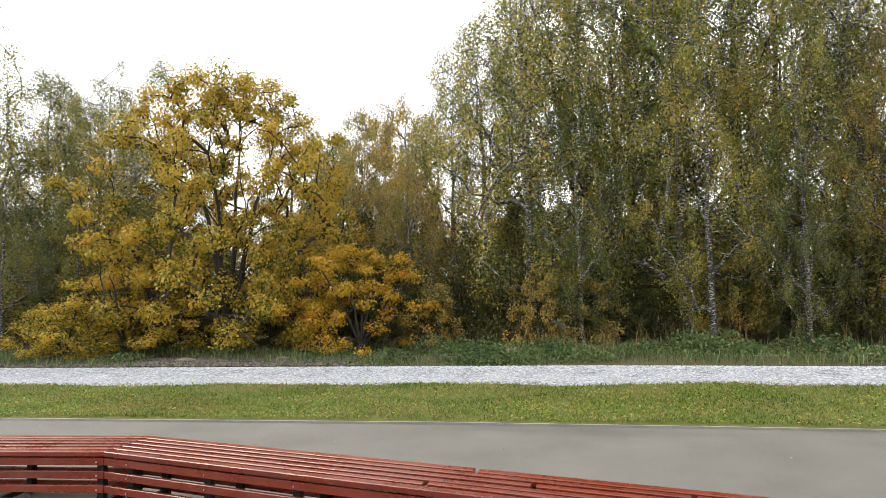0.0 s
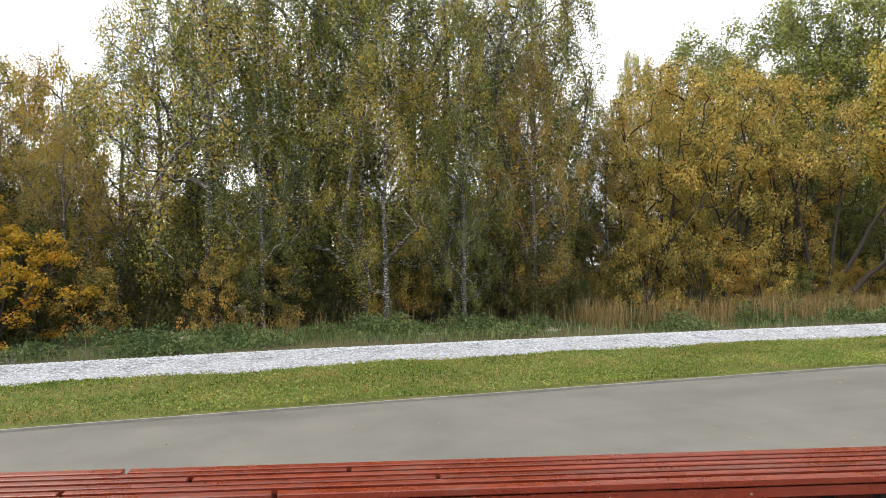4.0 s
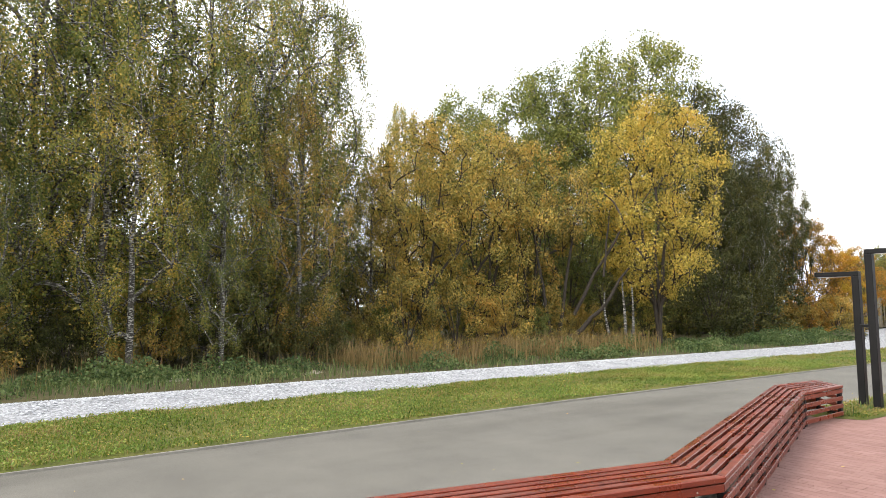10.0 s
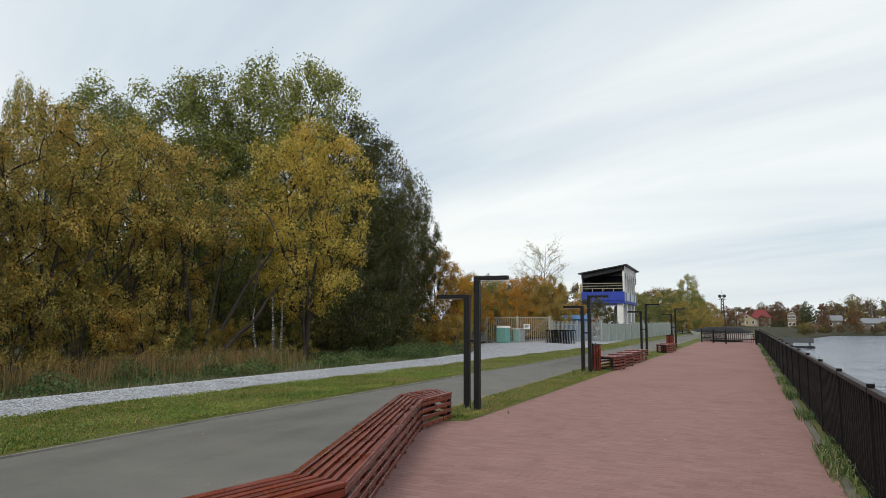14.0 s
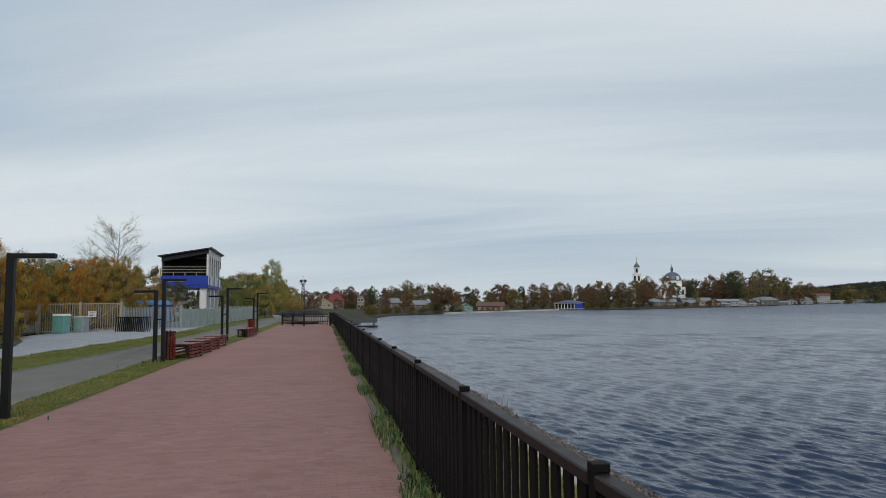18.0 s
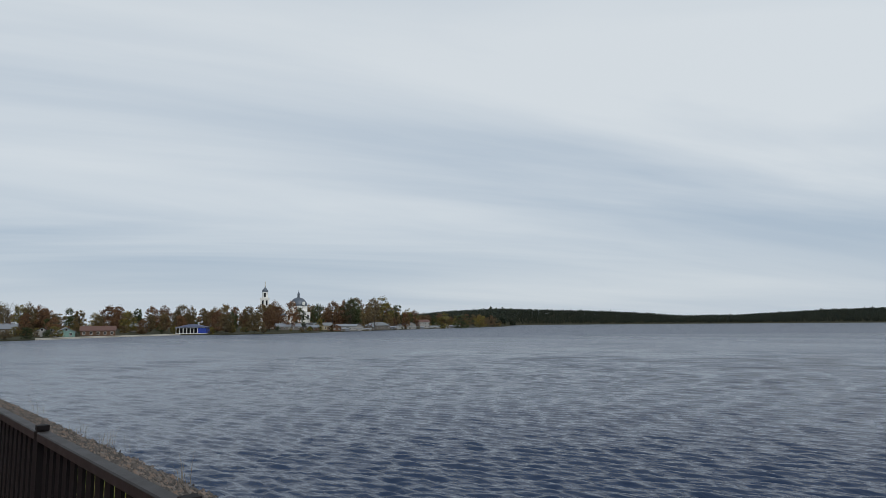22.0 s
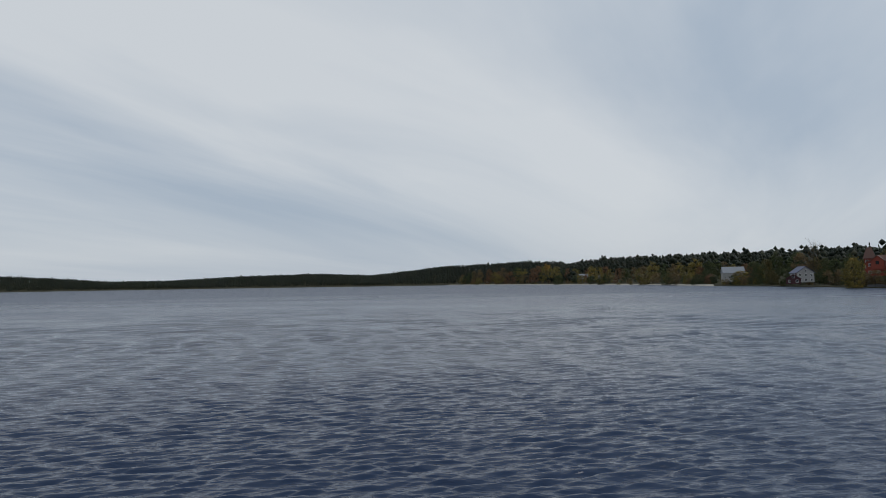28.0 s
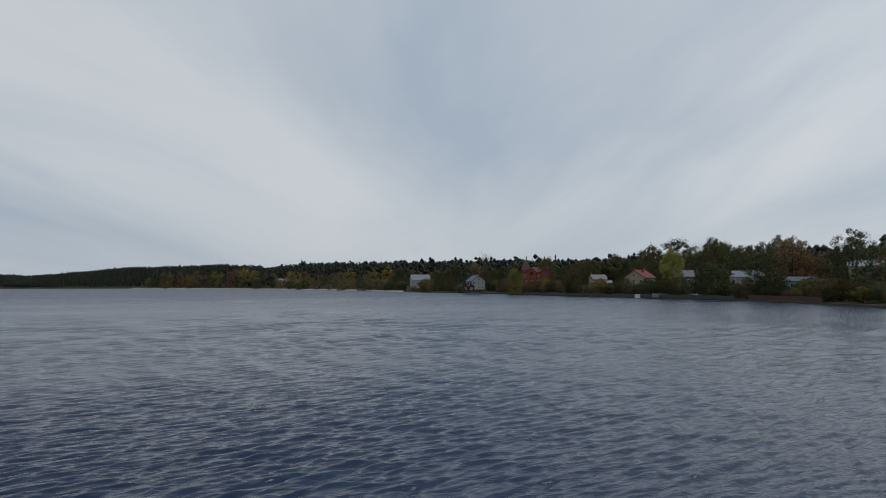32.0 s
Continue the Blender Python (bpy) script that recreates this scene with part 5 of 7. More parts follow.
# ---- railing over the lake ----
def rail_panel(x, length=2.15, label="dark steel railing panel with square balusters"):
    t = thing("railing_panel", label, "railing", pose(x, -0.88, 0), "railing along the lake")
    post = part("post", box(-0.03, 0.03, -0.045, 0.007, -0.3, 1.022), RAILPAINT, t)
    part("cap", box(-0.029, 0.029, -0.050, 0.012, 1.0225, 1.052, 0.003), RAILPAINT, post)
    part("top_rail", box(0.031, length - 0.031, -0.052, 0.014, 0.968, 1.019, 0.006), RAILTOP, t)
    part("bottom_rail", box(0.041, length - 0.041, -0.039, 0.001, 0.035, 0.075), RAILPAINT, t)
    for i in range(14):
        b = 0.1433 * (i + 1)
        part("baluster", BALUSTER, RAILPAINT, t, "", Matrix.Translation((b, 0, 0)))
    return t


bm = box(-0.040, 0.040, -0.0265, -0.0115, 0.076, 0.967)
BALUSTER = bpy.data.meshes.new("baluster")
bm.to_mesh(BALUSTER)
bm.free()
BALUSTER.materials.append(RAILPAINT)
first = rail_panel(2.56 - 2.15)
for n in range(-1, 24):
    if n != 0:
        copy_thing(first, pose(2.56 - 2.15 + 2.15 * n, -0.88, 0))
# ---- the yard with gate, fences and judges' tower ----
def slat_fence(name, label, a, b, h, mat, pitch=0.13, w=0.06, post=2.5, group=""):
    """Upright slats on two rails between posts, from a to b."""
    L, ang = math.dist(a, b), math.atan2(b[1] - a[1], b[0] - a[0])
    t = thing(name, label, "fence", Matrix.Translation((*a, 0)) @ Matrix.Rotation(ang, 4, "Z"), group)
    slat = bpy.data.meshes.new("slat")
    bm = box(-w / 2, w / 2, -0.012, 0.012, 0.12, h - 0.03)
    bm.to_mesh(slat)
    bm.free()
    slat.materials.append(mat)
    n = int(L / pitch)
    for i in range(n):
        part("slat", slat, mat, t, "", Matrix.Translation((pitch * (i + 0.5), -0.03, 0.0)))
    for z in (0.35, h - 0.3):
        part("rail", box(0, L, -0.017, 0.03, z, z + 0.06), mat, t)
    m = max(1, round(L / post))
    for i in range(m + 1):
        part("post", box(L * i / m - 0.045, L * i / m + 0.045, -0.02, 0.07, -0.1, h + 0.05), mat, t)
    return t


GATE_A, GATE_B = (45.6, 17.55), (45.3, 12.65)
L, ang = math.dist(GATE_A, GATE_B), math.atan2(GATE_B[1] - GATE_A[1], GATE_B[0] - GATE_A[0])
gate = thing("metal_gate", "closed double gate of cream-painted bars with diagonal braces", "gate", Matrix.Translation((*GATE_A, 0)) @ Matrix.Rotation(ang, 4, "Z"))
bm = box(-0.02, 0.02, -0.015, 0.015, 0.12, 1.84)
gbar = bpy.data.meshes.new("bar")
bm.to_mesh(gbar)
bm.free()
gbar.materials.append(CREAM)
for k2 in range(2):
    x0 = 0.1 + k2 * (L / 2 - 0.03)
    x1 = x0 + L / 2 - 0.15
    lf = part("leaf_frame", bar((x0, 0, 0.12), (x1, 0, 0.12), 0.06), CREAM, gate)
    part("top_bar", bar((x0, 0, 1.86), (x1, 0, 1.86), 0.06), CREAM, lf)
    part("brace", bar((x0, -0.03, 0.15), (x1, -0.03, 1.84), 0.05) if k2 else bar((x0, -0.03, 1.84), (x1, -0.03, 0.15), 0.05), CREAM, lf, "diagonal brace")
    for i in range(17):
        part("bar", gbar, CREAM, lf, "", Matrix.Translation((x0 + (x1 - x0) * i / 16, 0, 0)))
for k2, x0 in enumerate((0.0, L / 2, L)):
    p = part("gate_post", box(x0 - 0.07, x0 + 0.07, -0.07, 0.07, -0.1, 1.98, 0.01), CREAM, gate)
    part("barb_arm", bar((x0, 0, 1.98), (x0 + 0.1, -0.22, 2.35), 0.03), CREAM, p)
part("notice", box(2.95, 3.45, -0.075, -0.06, 1.02, 1.38), WHITE, gate, "white notice plate")
bm = bmesh.new()
for i in range(3):
    box(3.03, 3.37 - 0.06 * i, -0.0785, -0.0765, 1.27 - 0.08 * i, 1.30 - 0.08 * i, 0, bm)
part("writing", bm, DARK, gate, "lines of unreadable writing")
slat_fence("slat_fence", "weathered grey slat fence beside the gate", (40.5, 19.8), (45.6, 17.6), 1.55, GREYPAINT, 0.16, 0.10)
slat_fence("picket_fence", "pale grey steel picket fence", (45.35, 12.5), (50.6, 10.15), 1.62, GREYPAINT, 0.15, 0.05, 2.6)

booth = thing("utility_box", "mint-green plastic cabinet with a pale rim before the gate", "cabinet", pose(43.7, 15.55, 0, 0, 0, -20) @ Matrix.Diagonal((0.62, 0.62, 0.92, 1)))
part("body", box(-0.5, 0.5, -0.62, 0.62, 0.08, 1.22, 0.04), MINT, booth)
part("lid", prism([(-0.54, -0.66, 1.222), (0.54, -0.66, 1.222), (0.54, 0.66, 1.222), (-0.54, 0.66, 1.222)], [(-0.46, -0.55, 1.36), (0.46, -0.55, 1.36), (0.46, 0.55, 1.36), (-0.46, 0.55, 1.36)], None, 0.02), WHITE, booth, "pale lid")
part("base", box(-0.52, 0.52, -0.64, 0.64, 0, 0.079), GREYPAINT, booth)
part("door", box(-0.535, -0.505, -0.45, 0.45, 0.16, 1.14, 0.008), MINT, booth)
for yy in (-0.46, 0.46):
    part("corner_post", box(-0.53, -0.49, yy * 1.3 - 0.03, yy * 1.3 + 0.03, 0.08, 1.22), MINT, booth)

box2 = thing("utility_box", "pale grey-green cabinet standing beside the mint one", "cabinet", pose(44.5, 14.7, 0, 0, 0, -20))
part("body", box(-0.3, 0.3, -0.34, 0.34, 0.06, 1.02, 0.03), GREYPAINT, box2)
part("lid", box(-0.33, 0.33, -0.37, 0.37, 1.021, 1.07, 0.01), WHITE, box2, "pale lid")
part("base", box(-0.28, 0.28, -0.32, 0.32, 0, 0.059), CONCRETE, box2)
part("door", box(-0.322, -0.302, -0.27, 0.27, 0.14, 0.95, 0.006), PALEGREEN, box2)
stack = thing("barrier_stack", "stack of dark folded crowd barriers leaning by the fence", "barriers", pose(43.9, 11.75, 0, 0, 0, -112) @ Matrix.Diagonal((0.66, 1, 1, 1)))
for i in range(5):
    f = part("barrier", bar((-1.5 + 0.06 * i, 0.14 * i, 0.06), (1.3 + 0.06 * i, 0.14 * i, 0.06), 0.05), BLACK, stack)
    part("top_tube", bar((-1.5 + 0.06 * i, 0.14 * i + 0.1, 0.98), (1.3 + 0.06 * i, 0.14 * i + 0.1, 0.98), 0.05), BLACK, f)
    for j2 in range(15):
        part("rod", bar((-1.5 + 0.06 * i + 0.2 * j2, 0.14 * i, 0.06), (-1.5 + 0.06 * i + 0.2 * j2, 0.14 * i + 0.1, 0.98), 0.045), BLACK, f)

# whitewashed concrete panels running on beside the path
cp = [(50.7, 10.1), (66.3, 9.15), (112.0, 7.6)]
for (a, b), mat in zip(zip(cp, cp[1:]), (PANEL, PANEL)):
    L, ang = math.dist(a, b), math.atan2(b[1] - a[1], b[0] - a[0])
    n = round(L / 2.6)
    for i in range(n):
        p = lerp(a, b, i / n)
        t = thing("concrete_fence_panel", "whitewashed concrete fence panel with a post", "fence", Matrix.Translation((*p, 0)) @ Matrix.Rotation(ang, 4, "Z"), "concrete fence")
        part("panel", box(0.09, L / n - 0.09, -0.04, 0.04, 0.02, 1.42, 0.012), mat, t)
        part("post", box(-0.09, 0.088, -0.09, 0.09, -0.1, 1.58 if i else 1.75, 0.015), mat, t)
        part("recess", box(0.3, L / n - 0.3, -0.058, -0.042, 0.3, 1.15), mat, t)

# tower: posts, a deck with a blue parapet, and a roof that slopes away from the lake
tw = thing("judges_tower", "white and blue viewing tower on columns with a dark roof", "tower", Matrix.Translation((61.0, 9.95, 0)) @ Matrix.Rotation(radians(2), 4, "Z") @ Matrix.Diagonal((1, 1, 1.07, 1)))
TX, TY = 9.6, 3.9
for i, (xx, yy) in enumerate(((0.5, 0.45), (0.5, 3.4), (3.2, 0.45), (3.2, 3.4), (6.2, 0.45), (6.2, 3.4), (9.1, 0.45), (9.1, 3.4))):
    part("column", box(xx - 0.28, xx + 0.28, yy - 0.28, yy + 0.28, 0, 3.05, 0.02), WHITE, tw)
part("deck", box(0, TX, 0, TY, 3.051, 3.28), BLUE, tw, "blue deck slab")
part("parapet", box(-0.06, 0.08, 0.0, TY, 3.285, 4.05), BLUE, tw, "cobalt blue parapet")
# inner walls near-black: the shade inside the tower is in their colour
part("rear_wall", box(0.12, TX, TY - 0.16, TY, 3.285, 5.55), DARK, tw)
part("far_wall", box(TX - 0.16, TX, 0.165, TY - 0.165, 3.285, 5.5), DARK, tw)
part("partition", box(3.0, 3.12, 0.17, TY - 0.17, 3.285, 5.6), DARK, tw, "near-black inner wall, interior shade in its colour")
bm = box(0.06, 0.12, 0.0, 0.16, 3.285, 6.15)
part("corner_post", bm, WHITE, tw)
part("thin_post", box(0.0, 0.06, TY - 0.06, TY, 4.051, 5.6), WHITE, tw)
for z in (4.30, 4.52, 4.74):
    part("rail", box(0.0, 0.05, 0.17, TY - 0.07, z, z + 0.05), CREAM, tw, "cream guard rail")
for yy in (1.0, 1.95, 2.9):
    part("rail_post", box(-0.005, 0.055, yy - 0.03, yy + 0.03, 4.051, 4.29), CREAM, tw)
# lake wall with six arched openings
n_arch, aw = 6, TX / 6
for i in range(n_arch):
    x0 = i * aw + 0.125
    part("pier", box(x0, x0 + 0.42, 0, 0.16, 3.285, 6.1), WHITE, tw)
    cx, rr = x0 + 0.42 + (aw - 0.42) / 2, (aw - 0.42) / 2
    xe = min(x0 + aw, TX)
    arc = [(cx + rr * math.cos(math.pi * q / 10), 5.05 + 0.7 * math.sin(math.pi * q / 10)) for q in range(11)]
    outline = arc + [(arc[-1][0], 6.1), (arc[0][0], 6.1)]
    part("arch", prism([(u, 0.0, w) for u, w in outline], [(u, 0.16, w) for u, w in outline]), WHITE, tw)
    part("arch_parapet", box(x0 + 0.421, min(x0 + aw - 0.001, TX), 0.03, 0.13, 3.285, 4.0), WHITE if i % 2 else SHEDBLUE, tw)
part("roof", prism([(-0.2, -0.3, 6.31), (TX + 0.2, -0.3, 6.31), (TX + 0.2, TY + 0.3, 5.60), (-0.2, TY + 0.3, 5.60)], [(-0.2, -0.3, 6.40), (TX + 0.2, -0.3, 6.40), (TX + 0.2, TY + 0.3, 5.69), (-0.2, TY + 0.3, 5.69)]), ROOFDARK, tw, "dark sheet roof")
part("lintel", box(0.13, TX, 0.0, 0.16, 6.101, 6.3), WHITE, tw)
part("gable_strip", prism([(-0.02, 0.0, 5.9), (0.10, 0.0, 5.9), (0.10, TY, 5.2), (-0.02, TY, 5.2)], [(-0.02, 0.0, 6.25), (0.10, 0.0, 6.25), (0.10, TY, 5.56), (-0.02, TY, 5.56)]), DARK, tw, "near-black strip under the front roof edge")
part("stair", prism([(6.6, 1.2, 0), (9.0, 1.2, 0), (9.0, 2.2, 0), (6.6, 2.2, 0)], [(6.6, 1.2, 0.1), (9.0, 1.2, 3.0), (9.0, 2.2, 3.0), (6.6, 2.2, 0.1)]), CONCRETE, tw)

shed = thing("blue_kiosk", "faded blue metal kiosk with a low roof behind the fence", "kiosk", pose(53.2, 12.6, 0, 0, 0, 8) @ Matrix.Diagonal((0.85, 0.8, 0.84, 1)))
part("walls", box(-1.4, 1.4, -1.5, 1.5, 0, 2.1), SHEDBLUE, shed)
part("roof", prism([(-1.6, -1.7, 2.101), (1.6, -1.7, 2.101), (1.6, 1.7, 2.101), (-1.6, 1.7, 2.101)], [(-1.2, -1.3, 2.5), (1.2, -1.3, 2.5), (1.2, 1.3, 2.5), (-1.2, 1.3, 2.5)]), SHEDBLUE, shed)
for yy in (-0.9, 0.1, 1.0):
    part("panel", box(-1.43, -1.402, yy - 0.3, yy + 0.3, 0.5, 1.8), SHEDBLUE, shed)

# end of the walk: black picket enclosure with a covered boat behind it
def picket(a, b, h, mat, name="picket_fence", label="low black picket fence at the end of the walk"):
    return slat_fence(name, label, a, b, h, mat, 0.14, 0.035, 2.4, "end fence")


picket((51.0, -0.6), (51.6, 1.35), 1.02, BLACK)
picket((51.6, 1.35), (55.6, 3.2), 0.98, BLACK)
picket((51.0, -0.65), (53.2, -0.9), 1.02, BLACK)
bt = thing("covered_boat", "small boat under a dark cover behind the fence", "boat", pose(58.0, 1.6, 0, 0, 0, 70))
part("hull", prism([(-1.8, -0.4, 0.15), (1.6, -0.4, 0.15), (2.3, 0, 0.2), (1.6, 0.4, 0.15), (-1.8, 0.4, 0.15)], [(-2.0, -0.8, 0.72), (1.7, -0.8, 0.72), (2.9, 0, 0.85), (1.7, 0.8, 0.72), (-2.0, 0.8, 0.72)], None, 0.03), WHITE, bt, "pale hull")
part("cover", prism([(-2.02, -0.82, 0.72), (1.7, -0.82, 0.72), (2.9, 0, 0.86), (1.7, 0.82, 0.72), (-2.02, 0.82, 0.72)], [(-1.4, -0.3, 1.15), (1.0, -0.3, 1.2), (1.6, 0, 1.15), (1.0, 0.3, 1.2), (-1.4, 0.3, 1.15)], None, 0.03), DARK, bt, "dark tarpaulin")
part("cradle", box(-1.2, 1.0, -0.5, 0.5, 0, 0.149), BLACK, bt)

pier = thing("jetty", "grey steel jetty on piles reaching into the lake", "jetty", pose(127, -0.8, WATER_Z, 0, 0, -92))
part("deck", box(0, 9.5, -1.2, 1.2, 1.3, 1.5), JETTYGREY, pier)
part("fascia", box(5.0, 9.52, -1.26, -1.201, 0.75, 1.62), JETTYGREY, pier)
for xx in (0.6, 3.4, 6.3, 9.0):
    for yy in (-1.0, 1.0):
        part("pile", lathe([(0.16, -1.2), (0.16, 1.349)], 10, None, (xx, yy)), ROOFGREY, pier)
part("pontoon", box(4.5, 9.6, -2.4, -1.3, -0.1, 0.25, 0.05), DARK, pier)

mast = thing("light_mast", "steel lattice mast carrying floodlights", "light mast", pose(*polar(-88.4, 150), 0))
for sx in (-1, 1):
    for sy in (-1, 1):
        part("leg", bar((sx * 0.40, sy * 0.40, -0.1), (sx * 0.20, sy * 0.20, 6.3), 0.12), MASTBLACK, mast)
for i in range(8):
    z, w = 0.4 + i * 0.75, 0.39 - i * 0.023
    part("brace", bar((-w, -w, z), (w, w, z + 0.7), 0.12), MASTBLACK, mast)
    part("brace", bar((w, -w, z), (-w, w, z + 0.7), 0.12), MASTBLACK, mast)
part("platform", box(-0.5, 0.5, -0.7, 0.7, 6.301, 6.4), MASTBLACK, mast)
for yy in (-0.42, 0.42):
    bm = lathe([(0.30, -0.12), (0.36, 0.0), (0.36, 0.06), (0.22, 0.07)], 14)
    bmesh.ops.transform(bm, matrix=Matrix.Translation((-0.15, yy, 7.0)) @ Matrix.Rotation(radians(-90), 4, "Y"), verts=bm.verts)
    part("floodlight", bm, MASTBLACK, mast, "round black floodlight")
    part("bracket", bar((0.0, yy, 6.401), (-0.12, yy, 6.72), 0.06), MASTBLACK, mast)
part("control_box", box(-0.35, 0.1, -0.3, 0.3, 6.401, 6.62), GREYPAINT, mast, "pale box under the lamps")
part("antenna", bar((0.1, 0, 6.401), (0.1, 0, 8.4), 0.05), MASTBLACK, mast)
# ---- the far shores ----
def ground_at(az, r):
    return float(land(np.array(az), np.array(r)))


def el_height(az, r, el):
    """Height of a thing at r whose top stands el degrees over the eye's level."""
    return 1.6 + r * math.tan(radians(el)) - ground_at(az, r)


def house(az, r, w, d, wall, roof_h, wallmat, roofmat, label, turn=0.0, storeys=1, gable="side", chimney=True, z=None, group=""):
    """A house facing the walker: walls, gabled roof, windows with frames, door, chimney."""
    x, y = polar(az, r)
    z = ground_at(az, r) - 0.1 if z is None else z
    t = thing("house", label, "house", Matrix.Translation((x, y, z)) @ Matrix.Rotation(radians(az + turn), 4, "Z"), group)
    hw, hd = w / 2, d / 2
    if gable == "side":
        body = prism([(-hw, -hd, 0), (hw, -hd, 0), (hw, hd, 0), (-hw, hd, 0)], [(-hw, -hd, wall), (hw, -hd, wall), (hw, hd, wall), (-hw, hd, wall)])
        part("wall", body, wallmat, t)
        o = 0.4
        part("roof", prism([(-hw - o, -hd - o, wall - 0.02), (-hw - o, hd + o, wall - 0.02), (-hw - o, 0, wall + roof_h)], [(hw + o, -hd - o, wall - 0.02), (hw + o, hd + o, wall - 0.02), (hw + o, 0, wall + roof_h)]), roofmat, t)
    elif gable == "front":
        body = prism([(-hw, -hd, 0), (hw, -hd, 0), (hw, -hd, wall), (0, -hd, wall + roof_h - 0.25), (-hw, -hd, wall)], [(-hw, hd, 0), (hw, hd, 0), (hw, hd, wall), (0, hd, wall + roof_h - 0.25), (-hw, hd, wall)])
        part("wall", body, wallmat, t)
        o = 0.45
        for s in (-1, 1):
            part("roof", prism([(s * (hw + o), -hd - o, wall - 0.3), (0, -hd - o, wall + roof_h - 0.2), (0, -hd - o, wall + roof_h), (s * (hw + o), -hd - o, wall - 0.1)], [(s * (hw + o), hd + o, wall - 0.3), (0, hd + o, wall + roof_h - 0.2), (0, hd + o, wall + roof_h), (s * (hw + o), hd + o, wall - 0.1)]), roofmat, t)
    else:
        part("wall", box(-hw, hw, -hd, hd, 0, wall), wallmat, t)
        o = 0.5
        part("roof", prism([(-hw - o, -hd - o, wall + 0.01), (hw + o, -hd - o, wall + 0.01), (hw + o, hd + o, wall + 0.01), (-hw - o, hd + o, wall + 0.01)], [(-hw * 0.45, -0.2, wall + roof_h), (hw * 0.45, -0.2, wall + roof_h), (hw * 0.45, 0.2, wall + roof_h), (-hw * 0.45, 0.2, wall + roof_h)]), roofmat, t)
    n = max(2, round(w / 2.8))
    for st in range(storeys):
        zc = wall * (st + 0.52) / storeys
        for i in range(n):
            xc = -hw + w * (i + 0.5) / n
            wn2 = part("window", box(xc - 0.5, xc + 0.5, -hd - 0.05, -hd - 0.004, zc - 0.6, zc + 0.6), WHITE, t, "white window frame")
            part("pane", box(xc - 0.4, xc - 0.03, -hd - 0.07, -hd - 0.052, zc - 0.5, zc + 0.5), GLASS, wn2)
            part("pane", box(xc + 0.03, xc + 0.4, -hd - 0.07, -hd - 0.052, zc - 0.5, zc + 0.5), GLASS, wn2)
    if gable == "front":
        wn2 = part("window", box(-0.5, 0.5, -hd - 0.05, -hd - 0.004, wall + 0.3, wall + 1.2), WHITE, t, "white attic window frame")
        part("pane", box(-0.4, 0.4, -hd - 0.07, -hd - 0.052, wall + 0.4, wall + 1.1), GLASS, wn2)
    if chimney:
        part("chimney", box(hw * 0.3, hw * 0.3 + 0.5, -0.1, 0.4, wall + roof_h * 0.5, wall + roof_h + 0.5), ROOFBROWN, t, "dull brick chimney")
    return t


